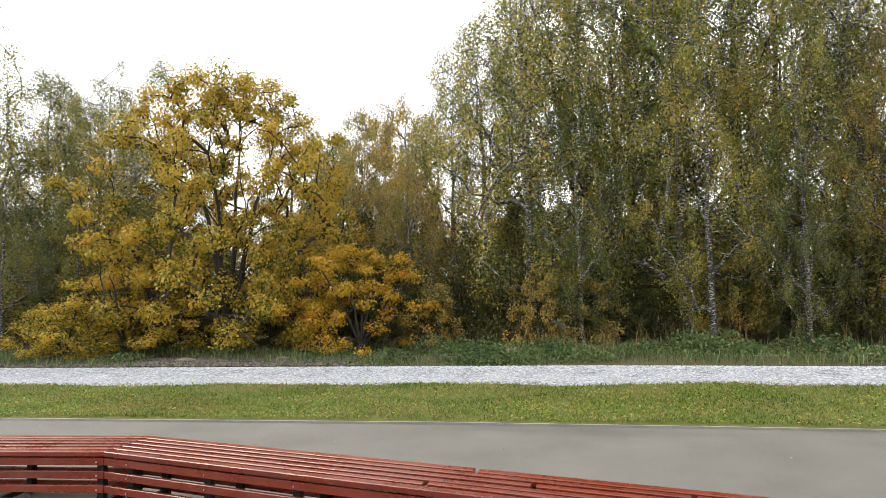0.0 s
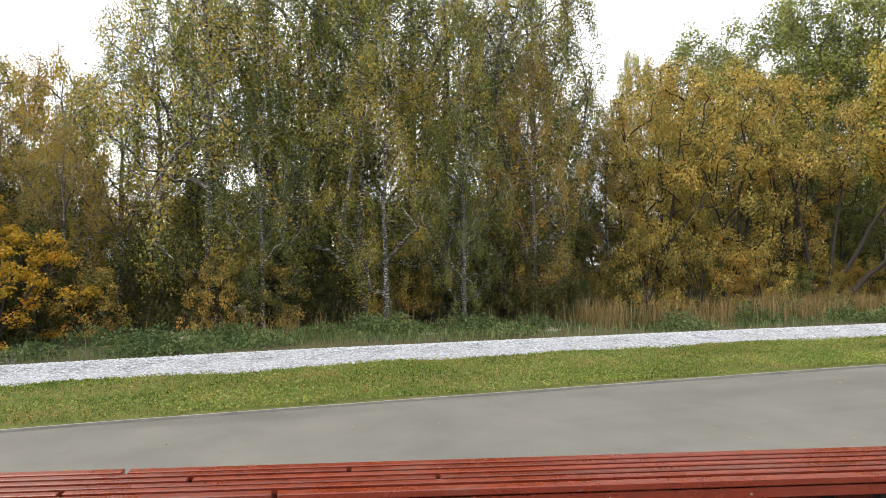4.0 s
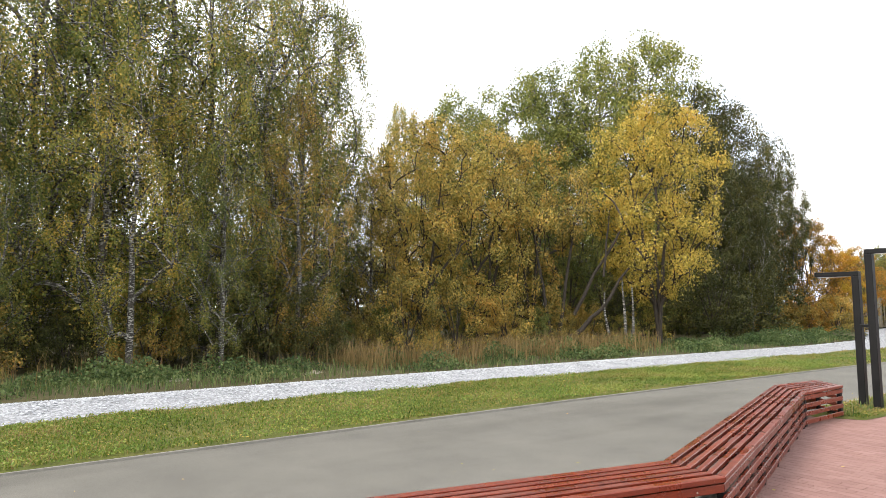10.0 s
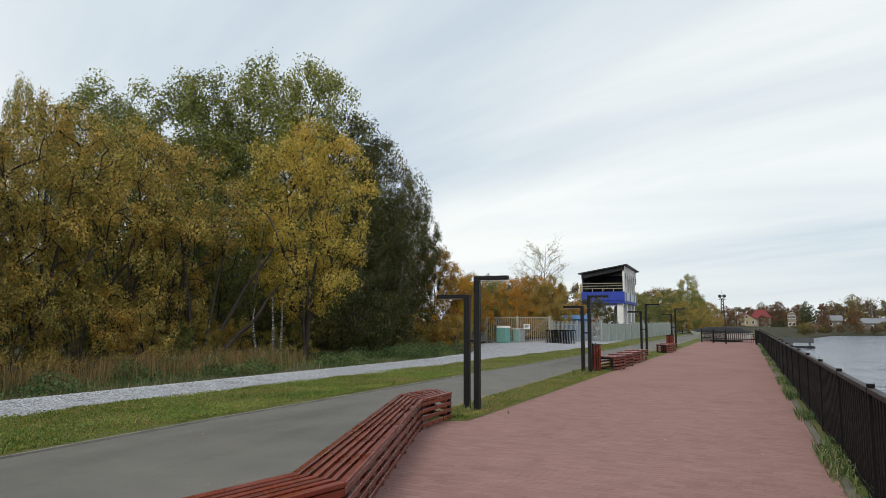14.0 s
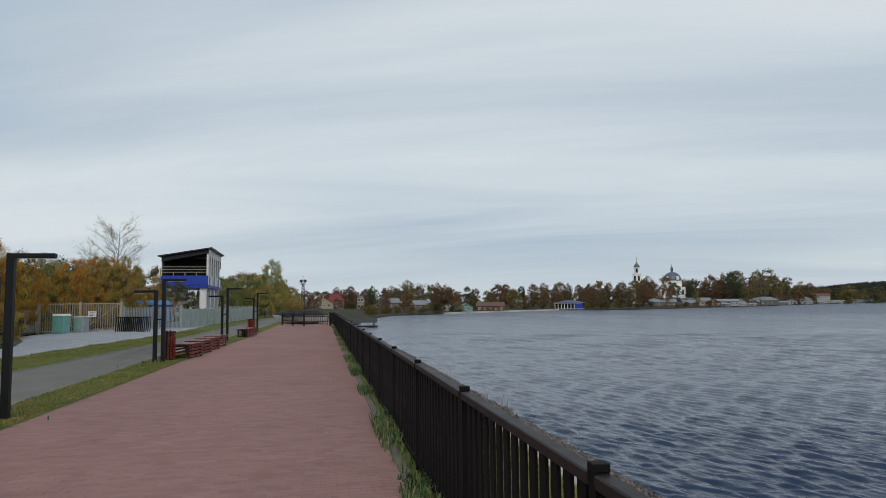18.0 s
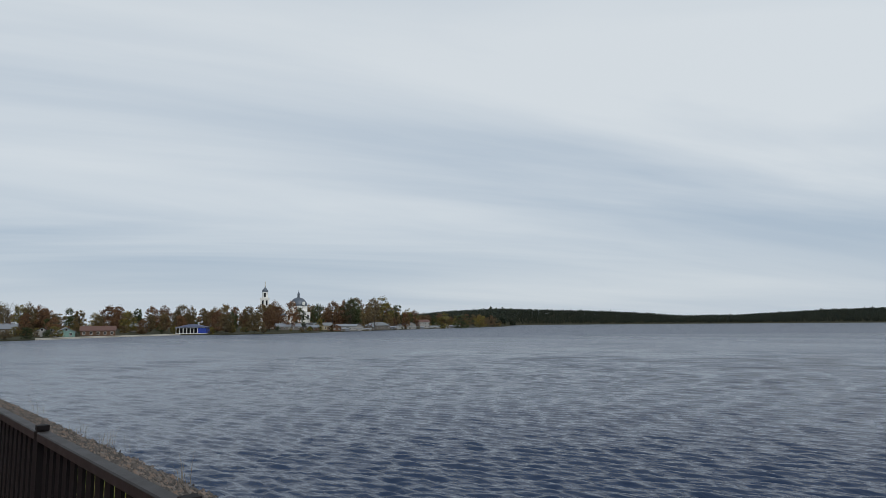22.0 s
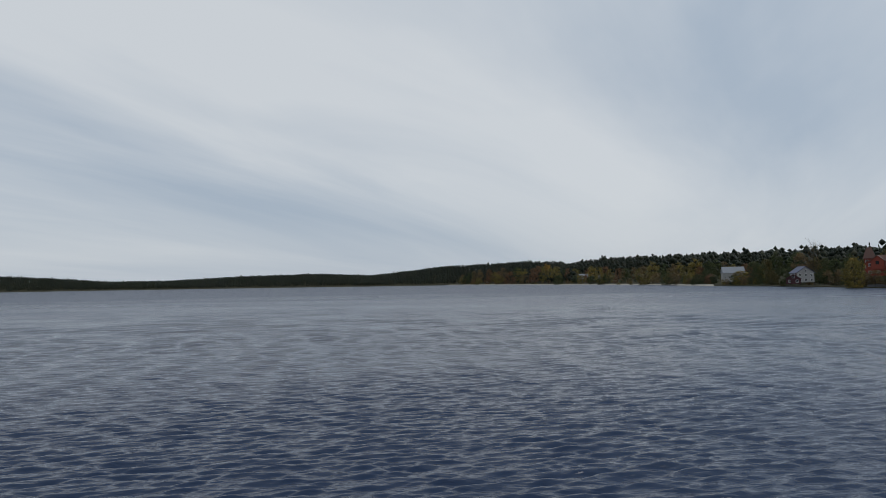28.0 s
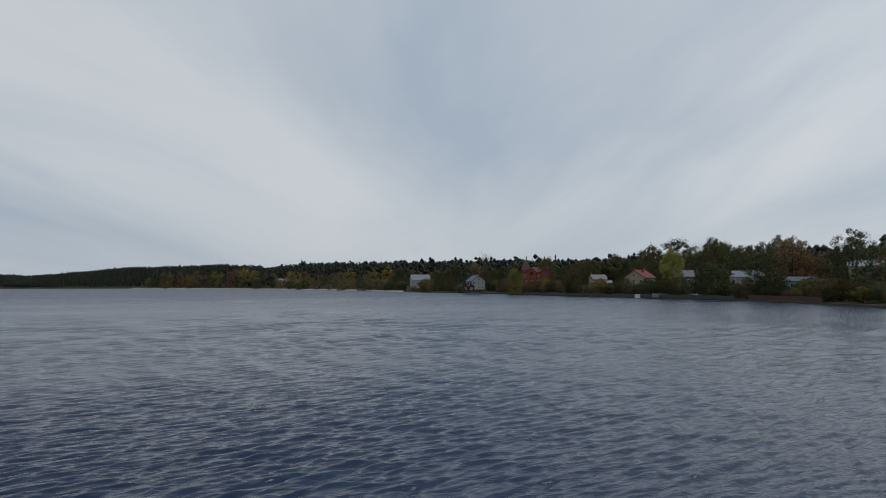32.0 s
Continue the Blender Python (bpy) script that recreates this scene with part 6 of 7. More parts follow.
# across the bay: az, r, width, depth, wall, roof, materials, form
VILLAGE = [
    (-90.0, 300, 7.2, 7, 3.0, 2.4, WALLCREAM, ROOFRED, "cream house with a red gabled roof by the lake", 12, 1, "front"),
    (-91.15, 306, 7.5, 8, 3.6, 3.6, WALLWHITE, ROOFRED, "pale house with a tall red sheet roof by the lake", 0, 2, "hip"),
    (-93.3, 270, 2.6, 2.6, 5.2, 1.2, WALLBEIGE, ROOFBROWN, "narrow tall beige house among trees", 0, 2, "front"),
    (-94.9, 285, 6, 5, 2.0, 1.3, WALLBROWN, ROOFGREY, "small brown log house on the far shore", 10, 1, "front"),
    (-95.9, 320, 8, 6, 3.2, 2.2, WALLGREY, ROOFGREY, "grey wooden house on the far shore", 0, 1, "side"),
    (-98.6, 300, 8, 6, 2.6, 2.0, WALLGREY, ROOFPALE, "grey house with a pale roof", -12, 1, "side"),
    (-100.9, 290, 6, 5, 1.9, 1.6, WALLWHITE, ROOFDARK, "white lake house with a dark gable", 0, 1, "front"),
    (-101.5, 286, 5, 5, 1.8, 1.3, WALLGREY, ROOFPALE, "low shed with a pale roof", 0, 1, "front"),
    (-102.4, 292, 6, 5, 2.0, 1.7, PALEGREEN, ROOFGREY, "pale green house with a white gable", 8, 1, "front"),
    (-104.6, 315, 13, 7, 2.2, 1.9, WALLBROWN, ROOFBROWN, "long low house with a rusty brown roof", 0, 1, "side"),
    (-107.4, 385, 8, 6, 2.6, 1.8, WALLGREY, ROOFGREY, "grey wooden house behind trees", 0, 1, "side"),
    (-113.4, 410, 9, 6, 2.6, 1.8, WALLCREAM, ROOFGREY, "cream house behind the pavilion", 0, 1, "side"),
    (-119.0, 420, 15, 8, 2.2, 2.0, WALLGREY, ROOFPALE, "grey house with a wide pale roof", 12, 1, "side"),
    (-121.6, 440, 16, 8, 3.0, 2.0, WALLCREAM, ROOFGREY, "long house with a grey roof", 0, 1, "side"),
    (-122.9, 425, 9, 7, 2.6, 1.8, WALLBROWN, ROOFBROWN, "brown wooden house with white windows", 0, 1, "front"),
    (-123.9, 450, 14, 7, 3.0, 1.5, WALLWHITE, ROOFPALE, "white house with a pale flat roof", 0, 1, "side"),
    (-124.9, 440, 7, 6, 2.4, 2.2, WALLWHITE, ROOFPALE, "white cottage with a steep gable", 10, 1, "front"),
    (-126.7, 500, 17, 9, 3.2, 2.6, WALLGREY, ROOFGREY, "large house with a grey hipped roof", 0, 1, "hip"),
    (-125.9, 470, 7, 6, 2.2, 1.8, WALLGREY, ROOFPALE, "small grey house with a pale roof", -10, 1, "front"),
    (-127.7, 500, 8, 6, 1.8, 0.8, ROOFPALE, ROOFPALE, "pale boathouse by the water", 0, 1, "side"),
    (-128.5, 505, 8, 6, 2.0, 2.2, WALLWHITE, ROOFPALE, "white boathouse with a sloping roof", 0, 1, "front"),
    (-129.5, 560, 9, 7, 4.0, 2.0, WALLWHITE, ROOFGREY, "white two-storey house on the point", 0, 2, "front"),
    (-130.6, 570, 10, 8, 6.4, 2.0, WALLWHITE, ROOFBROWN, "white two-storey house with balconies", 12, 2, "side"),
    (-131.6, 560, 12, 6, 1.8, 0.7, ROOFPALE, ROOFPALE, "row of pale boat sheds", 0, 1, "side"),
    (-133.2, 640, 14, 6, 2.0, 0.8, ROOFPALE, ROOFPALE, "low pale boat sheds by the water", 0, 1, "side"),
]
for az, r, w, d, wall, rf, wm, rm, lab, tn, st, form in VILLAGE:
    house(az, max(r, float(shore(az)) + 16), w, d, wall, rf, wm, rm, lab, tn, st, form, form != "hip", None, "village across the bay")
VR = random.Random(31)
for n in range(17):
    az = -119.0 - n * 0.72 + VR.uniform(-0.2, 0.2)
    wm, rm, lab = VR.choice([(WALLBROWN, ROOFGREY, "small brown log house with a grey roof on the point"), (WALLGREY, ROOFBROWN, "small grey board house with a brown roof on the point"), (WALLCREAM, ROOFGREY, "small cream house with a grey roof on the point"), (WALLGREY, ROOFDARK, "small grey house with a dark roof on the point"), (WALLBROWN, ROOFPALE, "small brown house with a pale roof on the point")])
    house(az, float(shore(az)) + VR.uniform(35, 100), VR.uniform(6, 10), 6, VR.uniform(1.8, 2.6), VR.uniform(1.5, 2.4), wm, rm, lab, VR.uniform(-25, 25), 1, VR.choice(["front", "side", "side"]), VR.random() < 0.5, None, "village across the bay")
for n in range(9):
    az = -123.5 - n * 1.15 + VR.uniform(-0.2, 0.2)
    t = thing("boat_shed", "low pale sheet-metal boat shed at the waterline", "shed", Matrix.Translation((*polar(az, float(shore(az)) + 6), WATER_Z + 0.2)) @ Matrix.Rotation(radians(az), 4, "Z"), "boat sheds on the point")
    w, h = VR.uniform(2.0, 5.5), VR.uniform(1.1, 1.7)
    part("wall", box(-w, w, -1.8, 1.8, 0, h), WALLWHITE if n % 3 else ROOFPALE, t)
    part("roof", prism([(-w - 0.2, -2.0, h + 0.01), (w + 0.2, -2.0, h + 0.01), (w + 0.2, 2.0, h + 0.01), (-w - 0.2, 2.0, h + 0.01)], [(-w - 0.2, -2.0, h + 0.12), (w + 0.2, -2.0, h + 0.12), (w + 0.2, 2.0, h + 0.7), (-w - 0.2, 2.0, h + 0.7)]), ROOFGREY if n % 2 else ROOFPALE, t)
    part("door", box(-0.9, 0.9, -1.86, -1.804, 0.05, h - 0.15), WALLGREY, t)
# right-hand shore
RIGHT = [
    (156.55, 470, 13, 9, 5.6, 4.2, WALLWHITE, ROOFPALE, "white house with a pale steel roof by the lake", 10, 1, "side", -0.2),
    (151.7, 340, 7.5, 7, 4.4, 2.9, WALLWHITE, ROOFBLUE, "white house with a blue roof among trees", 25, 2, "front", -0.33),
    (152.3, 315, 5.5, 5, 2.2, 2.0, FENCERED, FENCERED, "dark red barn with a rounded roof", 0, 1, "front", -0.45),
    (146.1, 320, 15, 10, 6.0, 2.6, WALLRED, ROOFBROWN, "large orange-red brick house with a brown roof", -8, 2, "hip", 0.05),
    (147.3, 318, 3.6, 3.6, 7.2, 4.6, WALLRED, ROOFBROWN, "square red brick stair tower with a pointed roof", 0, 3, "hip", 0.05),
    (141.2, 262, 5.2, 5, 3.0, 1.9, WALLWHITE, ROOFGREY, "small white house with a grey roof", 20, 1, "side", -0.15),
    (140.6, 258, 4.5, 5, 2.2, 1.0, ROOFBLUE, ROOFPALE, "blue-grey shed with a pale roof", 0, 1, "side", -0.3),
    (137.8, 246, 8.2, 7, 3.0, 2.8, WALLCREAM, ROOFRED, "cream house with a steep dark red roof", -30, 1, "front", -0.05),
    (134.3, 235, 6, 6, 3.2, 2.2, WALLGREY, ROOFGREY, "grey house hidden behind trees", 0, 1, "side", -0.1),
    (129.6, 216, 8.0, 6, 2.8, 1.9, WALLWHITE, ROOFPALE, "white cottage with a pale roof and dark windows", -18, 1, "side", -0.1),
    (125.9, 200, 7, 6, 2.4, 1.2, PALEGREEN, ROOFPALE, "pale green summer house with white veranda", 0, 1, "side", -0.4),
    (121.6, 205, 7.5, 7, 5.2, 1.6, WALLCREAM, ROOFPALE, "pale two-storey house behind a pine", 0, 2, "side", -0.1),
    (173.0, 1180, 16, 9, 3.5, 3, WALLBROWN, ROOFBROWN, "distant brown house among autumn trees", 0, 1, "side", -0.1),
    (170.9, 1160, 14, 9, 4, 3, WALLWHITE, ROOFPALE, "distant white house on the far shore", 0, 1, "front", -0.1),
    (168.4, 1000, 14, 9, 4, 3, WALLWHITE, ROOFPALE, "distant white house below the pines", 0, 1, "side", 0.25),
    (167.2, 900, 10, 8, 4, 3, WALLWHITE, ROOFGREY, "distant pale cottage below the pines", 0, 1, "front", 0.15),
]
for az, r, w, d, wall, rf, wm, rm, lab, tn, st, form, el in RIGHT:
    hs = house(az, r, w, d, wall, rf, wm, rm, lab, tn, st, form, form != "hip", 1.6 + r * math.tan(radians(el)), "houses on the near shore")
    if wm is WALLRED and w > 10:
        for gx in (-3.2, 3.6):
            part("front_gable", prism([(gx - 2.3, -d / 2 - 0.9, wall * 0.45), (gx + 2.3, -d / 2 - 0.9, wall * 0.45), (gx + 2.3, -d / 2 - 0.9, wall + 0.2), (gx, -d / 2 - 0.9, wall + 2.2), (gx - 2.3, -d / 2 - 0.9, wall + 0.2)],
                                      [(gx - 2.3, -d / 2 + 2.2, wall * 0.45), (gx + 2.3, -d / 2 + 2.2, wall * 0.45), (gx + 2.3, -d / 2 + 2.2, wall + 0.2), (gx, -d / 2 + 2.2, wall + 2.2), (gx - 2.3, -d / 2 + 2.2, wall + 0.2)]), WALLRED, hs)
            for s2 in (-1, 1):
                part("gable_roof", prism([(gx + s2 * 2.7, -d / 2 - 1.2, wall - 0.1), (gx, -d / 2 - 1.2, wall + 2.25), (gx, -d / 2 - 1.2, wall + 2.5), (gx + s2 * 2.7, -d / 2 - 1.2, wall + 0.15)], [(gx + s2 * 2.7, -d / 2 + 2.2, wall - 0.1), (gx, -d / 2 + 2.2, wall + 2.25), (gx, -d / 2 + 2.2, wall + 2.5), (gx + s2 * 2.7, -d / 2 + 2.2, wall + 0.15)]), ROOFBROWN, hs)
            part("gable_window", box(gx - 0.6, gx + 0.6, -d / 2 - 0.96, -d / 2 - 0.904, wall - 1.3, wall + 0.1), GLASS, hs)

# church: bell tower and domed nave
cx, cy = polar(-118.4, 470)
cz = ground_at(-118.4, 470)
ch = thing("church", "white church with a tiered bell tower and a grey-blue dome", "church", Matrix.Translation((cx, cy, cz)) @ Matrix.Rotation(radians(-118.4), 4, "Z"))
H = lambda el: 1.6 + 470 * math.tan(radians(el)) - cz
bt = part("bell_tower", box(-11 - 3.4, -11 + 3.4, -3.4, 3.4, 0, H(1.62), 0.1), CHURCHWHITE, ch)
part("tier", box(-11 - 2.9, -11 + 2.9, -2.9, 2.9, H(1.62), H(2.25), 0.05), CHURCHWHITE, bt)
part("cornice", box(-11 - 3.2, -11 + 3.2, -3.2, 3.2, H(2.25), H(2.33)), CHURCHWHITE, bt)
part("upper_tier", lathe([(2.0, H(2.33)), (1.9, H(2.85))], 8, None, (-11, 0)), CHURCHWHITE, bt)
# no holes in the tiers: near-black plates paint the shade of the bell openings
for s in (-1, 1):
    part("bell_opening_shade", box(-11 + s * 1.3 - 0.6, -11 + s * 1.3 + 0.6, -2.95, -2.905, H(1.7), H(2.12)), DARK, bt, "near-black plate for a shaded bell opening")
part("upper_opening_shade", box(-11.7, -10.3, -2.02, -1.93, H(2.4), H(2.75)), DARK, bt, "near-black plate for a shaded bell opening")
part("cupola", lathe([(2.1, H(2.85)), (1.9, H(2.98)), (1.2, H(3.1)), (0.5, H(3.2)), (0.25, H(3.3))], 12, None, (-11, 0)), CHURCHBLUE, bt)
part("spire", lathe([(0.22, H(3.3)), (0.1, H(3.6)), (0.28, H(3.62)), (0.08, H(3.66)), (0.06, H(3.74))], 8, None, (-11, 0)), GILT, bt, "gilt spire")
nx = 11.8
nv = part("nave", box(nx - 8, nx + 8, -7, 7, 0, H(1.12), 0.1), CHURCHWHITE, ch)
part("drum", lathe([(6.2, H(1.12)), (6.2, H(1.66))], 20, None, (nx, 0)), CHURCHWHITE, nv)
part("dome", lathe([(6.4, H(1.66))] + [(6.1 * math.cos(a), H(1.66) + 6.0 * math.sin(a)) for a in np.linspace(0.05, 1.45, 9)], 24, None, (nx, 0)), CHURCHBLUE, nv, "grey-blue dome")
part("lantern", lathe([(0.8, H(2.33)), (0.8, H(2.62)), (1.0, H(2.64)), (0.5, H(2.8)), (0.12, H(2.9)), (0.08, H(3.05))], 10, None, (nx, 0)), CHURCHBLUE, nv)
for i in range(5):
    xx = nx - 6.4 + i * 3.2
    part("window", box(xx - 0.6, xx + 0.6, -7.06, -7.004, H(0.5), H(0.9)), GLASS, nv)
for s in (-1, 1):
    part("round_dormer", box(nx + s * 3.4 - 0.9, nx + s * 3.4 + 0.9, -6.3, -4.5, H(1.7), H(2.0), 0.2), CHURCHWHITE, nv, "white dormer")
part("refectory", box(-7.5, nx - 8.01, -4, 4, 0, H(0.75)), CHURCHWHITE, ch)
part("refectory_roof", prism([(-7.5, -4.4, H(0.75)), (-7.5, 4.4, H(0.75)), (-7.5, 0, H(1.0))], [(nx - 8.01, -4.4, H(0.75)), (nx - 8.01, 4.4, H(0.75)), (nx - 8.01, 0, H(1.0))]), CHURCHBLUE, ch)

# lakeside pavilion with white arcade and blue end
pv = thing("lake_pavilion", "white arcaded lake pavilion with blue walls and hipped roof", "pavilion", Matrix.Translation((*polar(-111.45, 356), ground_at(-111.45, 356))) @ Matrix.Rotation(radians(-111.45 - 14), 4, "Z"))
part("base", box(-7.3, 7.3, -4, 4, -0.6, 0.2), WHITE, pv)
# hall block near-black, standing in for the shade behind the columns
part("hall", box(-6.9, 6.9, -2.6, 3.8, 0.201, 2.9), DARK, pv)
part("end_wall", box(6.901, 7.3, -4, 4, 0.201, 3.1), BLUE, pv, "cobalt blue end wall")
for i in range(7):
    part("column", box(-7.2 + i * 1.72 - 0.17, -7.2 + i * 1.72 + 0.17, -3.95, -3.6, 0.201, 2.8), WHITE, pv)
part("blue_room", box(3.4, 6.9, -4.02, -2.61, 0.201, 2.8), BLUE, pv, "cobalt blue walled room")
part("beam", box(-7.4, 6.9, -4.05, -3.5, 2.801, 3.1), WHITE, pv)
part("roof", prism([(-7.9, -4.5, 3.11), (7.9, -4.5, 3.11), (7.9, 4.4, 3.11), (-7.9, 4.4, 3.11)], [(-2.0, -0.4, 4.7), (2.0, -0.4, 4.7), (2.0, 0.4, 4.7), (-2.0, 0.4, 4.7)]), ROOFBLUE, pv)
part("ramp", prism([(1.0, -12, -2.0), (2.6, -12, -2.0), (8.0, -4.2, -0.3), (6.4, -4.2, -0.3)], [(1.0, -12, -1.8), (2.6, -12, -1.8), (8.0, -4.2, 0.1), (6.4, -4.2, 0.1)]), CONCRETE, pv)

# beaches and low banks at the far water's edge
bm = bmesh.new()
for az in np.arange(-110.5, -100.5, 0.5):
    s0, s1 = float(shore(az)), float(shore(az + 0.5))
    a, b = polar(az, s0 - 2.5), polar(az + 0.5, s1 - 2.5)
    c, d2 = polar(az + 0.5, s1 + 5), polar(az, s0 + 5)
    prism([(*a, WATER_Z - 0.5), (*b, WATER_Z - 0.5), (*c, WATER_Z - 0.5), (*d2, WATER_Z - 0.5)], [(*a, WATER_Z + 0.05), (*b, WATER_Z + 0.05), (*c, WATER_Z + 0.55), (*d2, WATER_Z + 0.55)], bm)
for az in np.arange(158.0, 180.0, 0.5):
    s0, s1 = float(shore(az)), float(shore(az + 0.5))
    a, b = polar(az, s0 - 3), polar(az + 0.5, s1 - 3)
    c, d2 = polar(az + 0.5, s1 + 7), polar(az, s0 + 7)
    prism([(*a, WATER_Z - 0.5), (*b, WATER_Z - 0.5), (*c, WATER_Z - 0.5), (*d2, WATER_Z - 0.5)], [(*a, WATER_Z + 0.05), (*b, WATER_Z + 0.05), (*c, WATER_Z + 0.7 + s1 * 0.0006), (*d2, WATER_Z + 0.7 + s0 * 0.0006)], bm)
tagged(part("beach", bm, SAND), "pale sand beach on the far shore", "beach", kind="structure")

# red sheet fence and dock on the right-hand shore
rf = thing("sheet_fence", "dark red sheet-metal fence along the water", "fence")
for i in range(12):
    a0, a1 = 129.5 - i * 0.42, 129.5 - (i + 1) * 0.42
    p, q = polar(a0, float(shore(a0)) + 3), polar(a1, float(shore(a1)) + 3)
    part("sheet", bar((*p, -1.6), (*q, -1.6), 0.06, None, 1.15), FENCERED, rf)
bf = thing("board_fence", "dark weathered board fence along the water's edge", "fence")
for i in range(34):
    a0, a1 = 147.5 - i * 0.5, 147.5 - (i + 0.97) * 0.5
    p, q = polar(a0, float(shore(a0)) + 1.5), polar(a1, float(shore(a1)) + 1.5)
    part("panel", bar((*p, WATER_Z + 0.75), (*q, WATER_Z + 0.75), 0.08, None, 1.1 + 0.3 * math.sin(i * 1.7)), ROOFDARK, bf)
dk = thing("dock", "low wooden dock with a pale edge at the water", "dock")
for i in range(8):
    p, q = polar(129.4 - i * 0.55, 186 - i), polar(129.4 - (i + 0.95) * 0.55, 185 - i)
    part("plank_run", bar((*p, -2.15), (*q, -2.15), 1.8, None, 0.22), ROOFBROWN, dk)
    part("pile", lathe([(0.12, -3.6), (0.12, -2.0)], 8, None, p), WALLGREY, dk)
for az, r, w, h, m2, lab in ((124.15, 172, 2.4, 1.5, ROOFPALE, "white metal boat locker at the water"), (138.0, 208, 1.6, 0.9, WHITE, "small white shed at the water"), (136.2, 214, 4.5, 1.0, ROOFPALE, "low pale boat shelter"), (133.6, 212, 2.6, 0.8, ROOFPALE, "upturned pale boat on the bank"), (126.2, 196, 3.2, 0.9, WHITE, "white covered boat on the bank"), (123.3, 182, 1.4, 0.8, GREYPAINT, "grey water tank on the bank")):
    x, y = polar(az, r)
    t = thing("shore_shed" if h > 1 else "boat", lab, "shed" if h > 1 else "boat", Matrix.Translation((x, y, max(WATER_Z + 0.3, ground_at(az, r) - 0.1))) @ Matrix.Rotation(radians(az), 4, "Z"))
    part("body", box(-w / 2, w / 2, -0.8, 0.8, 0, h, 0.08), m2, t)
    part("top", prism([(-w / 2 - 0.1, -0.9, h), (w / 2 + 0.1, -0.9, h), (w / 2 + 0.1, 0.9, h), (-w / 2 - 0.1, 0.9, h)], [(-w / 2, -0.2, h + 0.25), (w / 2, -0.2, h + 0.25), (w / 2, 0.2, h + 0.25), (-w / 2, 0.2, h + 0.25)]), ROOFPALE, t)

# trees across the bay
FT = random.Random(21)
TOP_AZ = [-137.6, -136, -131, -129, -126.7, -124, -121.5, -118, -114, -110, -106, -103, -98, -94.6, -90, -84, -78]
TOP_EL = [0.45, 0.75, 0.9, 1.4, 2.1, 2.1, 1.8, 1.95, 1.65, 1.55, 1.5, 1.25, 1.85, 1.5, 1.25, 2.4, 2.6]
FAR_MAT = [(FAR_RUST, "rust-brown autumn tree on the far shore"), (FAR_BROWN, "dull brown tree on the far shore"), (FAR_GREEN, "dark green tree on the far shore"), (FAR_OLIVE, "olive-yellow tree on the far shore"), (FAR_RUST, "rust-brown autumn tree on the far shore"), (FAR_BROWN, "dull brown tree on the far shore"), (FAR_RUST, "rust-brown autumn tree on the far shore")]

LOW_MAT = [(FAR_GREEN, "dark green bush at the far water's edge"), (FAR_BROWN, "brown bush at the far water's edge"), (FAR_OLIVE, "olive bush at the far water's edge")]


def far_tree(az, r, el, pick=None, width=None, key=None, mats=None, group="trees of the far shore", name="shore_tree"):
    m2, lab = (mats or FAR_MAT)[FT.randrange(len(mats or FAR_MAT))] if pick is None else pick
    h = el_height(az, r, el)
    if h < 1.2:
        return
    x, y = polar(az, r)
    tree(name, lab, key or (f"shore{FT.randrange(3)}" if r < 275 and name == "lakeside_tree" else f"mid{FT.randrange(4)}" if r < 520 and name != "hill_tree" else f"far{FT.randrange(5)}"), x, y, ground_at(az, r) - 0.1, h, width or FT.uniform(0.8, 1.25), m2, BARK, FT.uniform(0, 6.3), group)


az = -137.4
while az < -90:
    s = float(shore(az)) if az < -94 else 250
    el = np.interp(az, TOP_AZ, TOP_EL)
    far_tree(az + FT.uniform(-0.2, 0.2), s + FT.uniform(55, 130), el * FT.uniform(0.72, 1.14), None, FT.uniform(0.75, 1.1))
    far_tree(az + FT.uniform(-0.2, 0.2), s + FT.uniform(120, 170), el * FT.uniform(0.42, 0.78), None, FT.uniform(0.9, 1.3), None, None, "trees behind the village", "hill_tree")
    if FT.random() < 0.4:
        far_tree(az + FT.uniform(-0.3, 0.3), s + FT.uniform(25, 50), el * FT.uniform(0.3, 0.8), None, FT.uniform(0.8, 1.2))
    far_tree(az + FT.uniform(-0.3, 0.3), s + FT.uniform(120, 160), el * FT.uniform(0.45, 0.8), None, FT.uniform(0.9, 1.3), None, None, "trees behind the village", "hill_tree")
    for _ in range(2):
        far_tree(az + FT.uniform(-0.3, 0.3), s + FT.uniform(6, 60), FT.uniform(-0.42, 0.1), None, FT.uniform(1.4, 2.0), None, LOW_MAT)
    az += FT.uniform(0.45, 0.95) if az > -122 else 0.5
for az, r, el, pk, wd in [(-117.9, 430, 2.02, (FAR_MAT[0][0], "dark purple-brown tree beside the church"), 0.9), (-119.95, 440, 1.5, FAR_MAT[2], 1.0), (-121.4, 455, 1.85, FAR_MAT[2], 0.8), (-114.0, 350, 1.0, FAR_MAT[5], 1.3), (-116.3, 352, 1.1, FAR_MAT[5], 1.2), (-132.4, 640, 0.92, (FAR_OLIVE, "olive willow on the point"), 1.5), (-133.9, 690, 0.83, (FAR_GREEN, "green willow on the point"), 1.6), (-135.5, 800, 0.78, (FAR_OLIVE, "olive willow on the point"), 1.5), (-136.6, 900, 0.45, (FAR_BROWN, "low brown bush on the point"), 1.9)]:
    far_tree(az, r, el, pk, wd)
for az, r, el in [(-97.0, 300, 1.85), (-97.9, 305, 1.92), (-98.7, 300, 1.85), (-124.2, 480, 2.15), (-126.4, 490, 2.15)]:
    far_tree(az, r, el, (FAR_BROWN, "bare grey-brown tree on the far shore"), 1.0, "farbare")
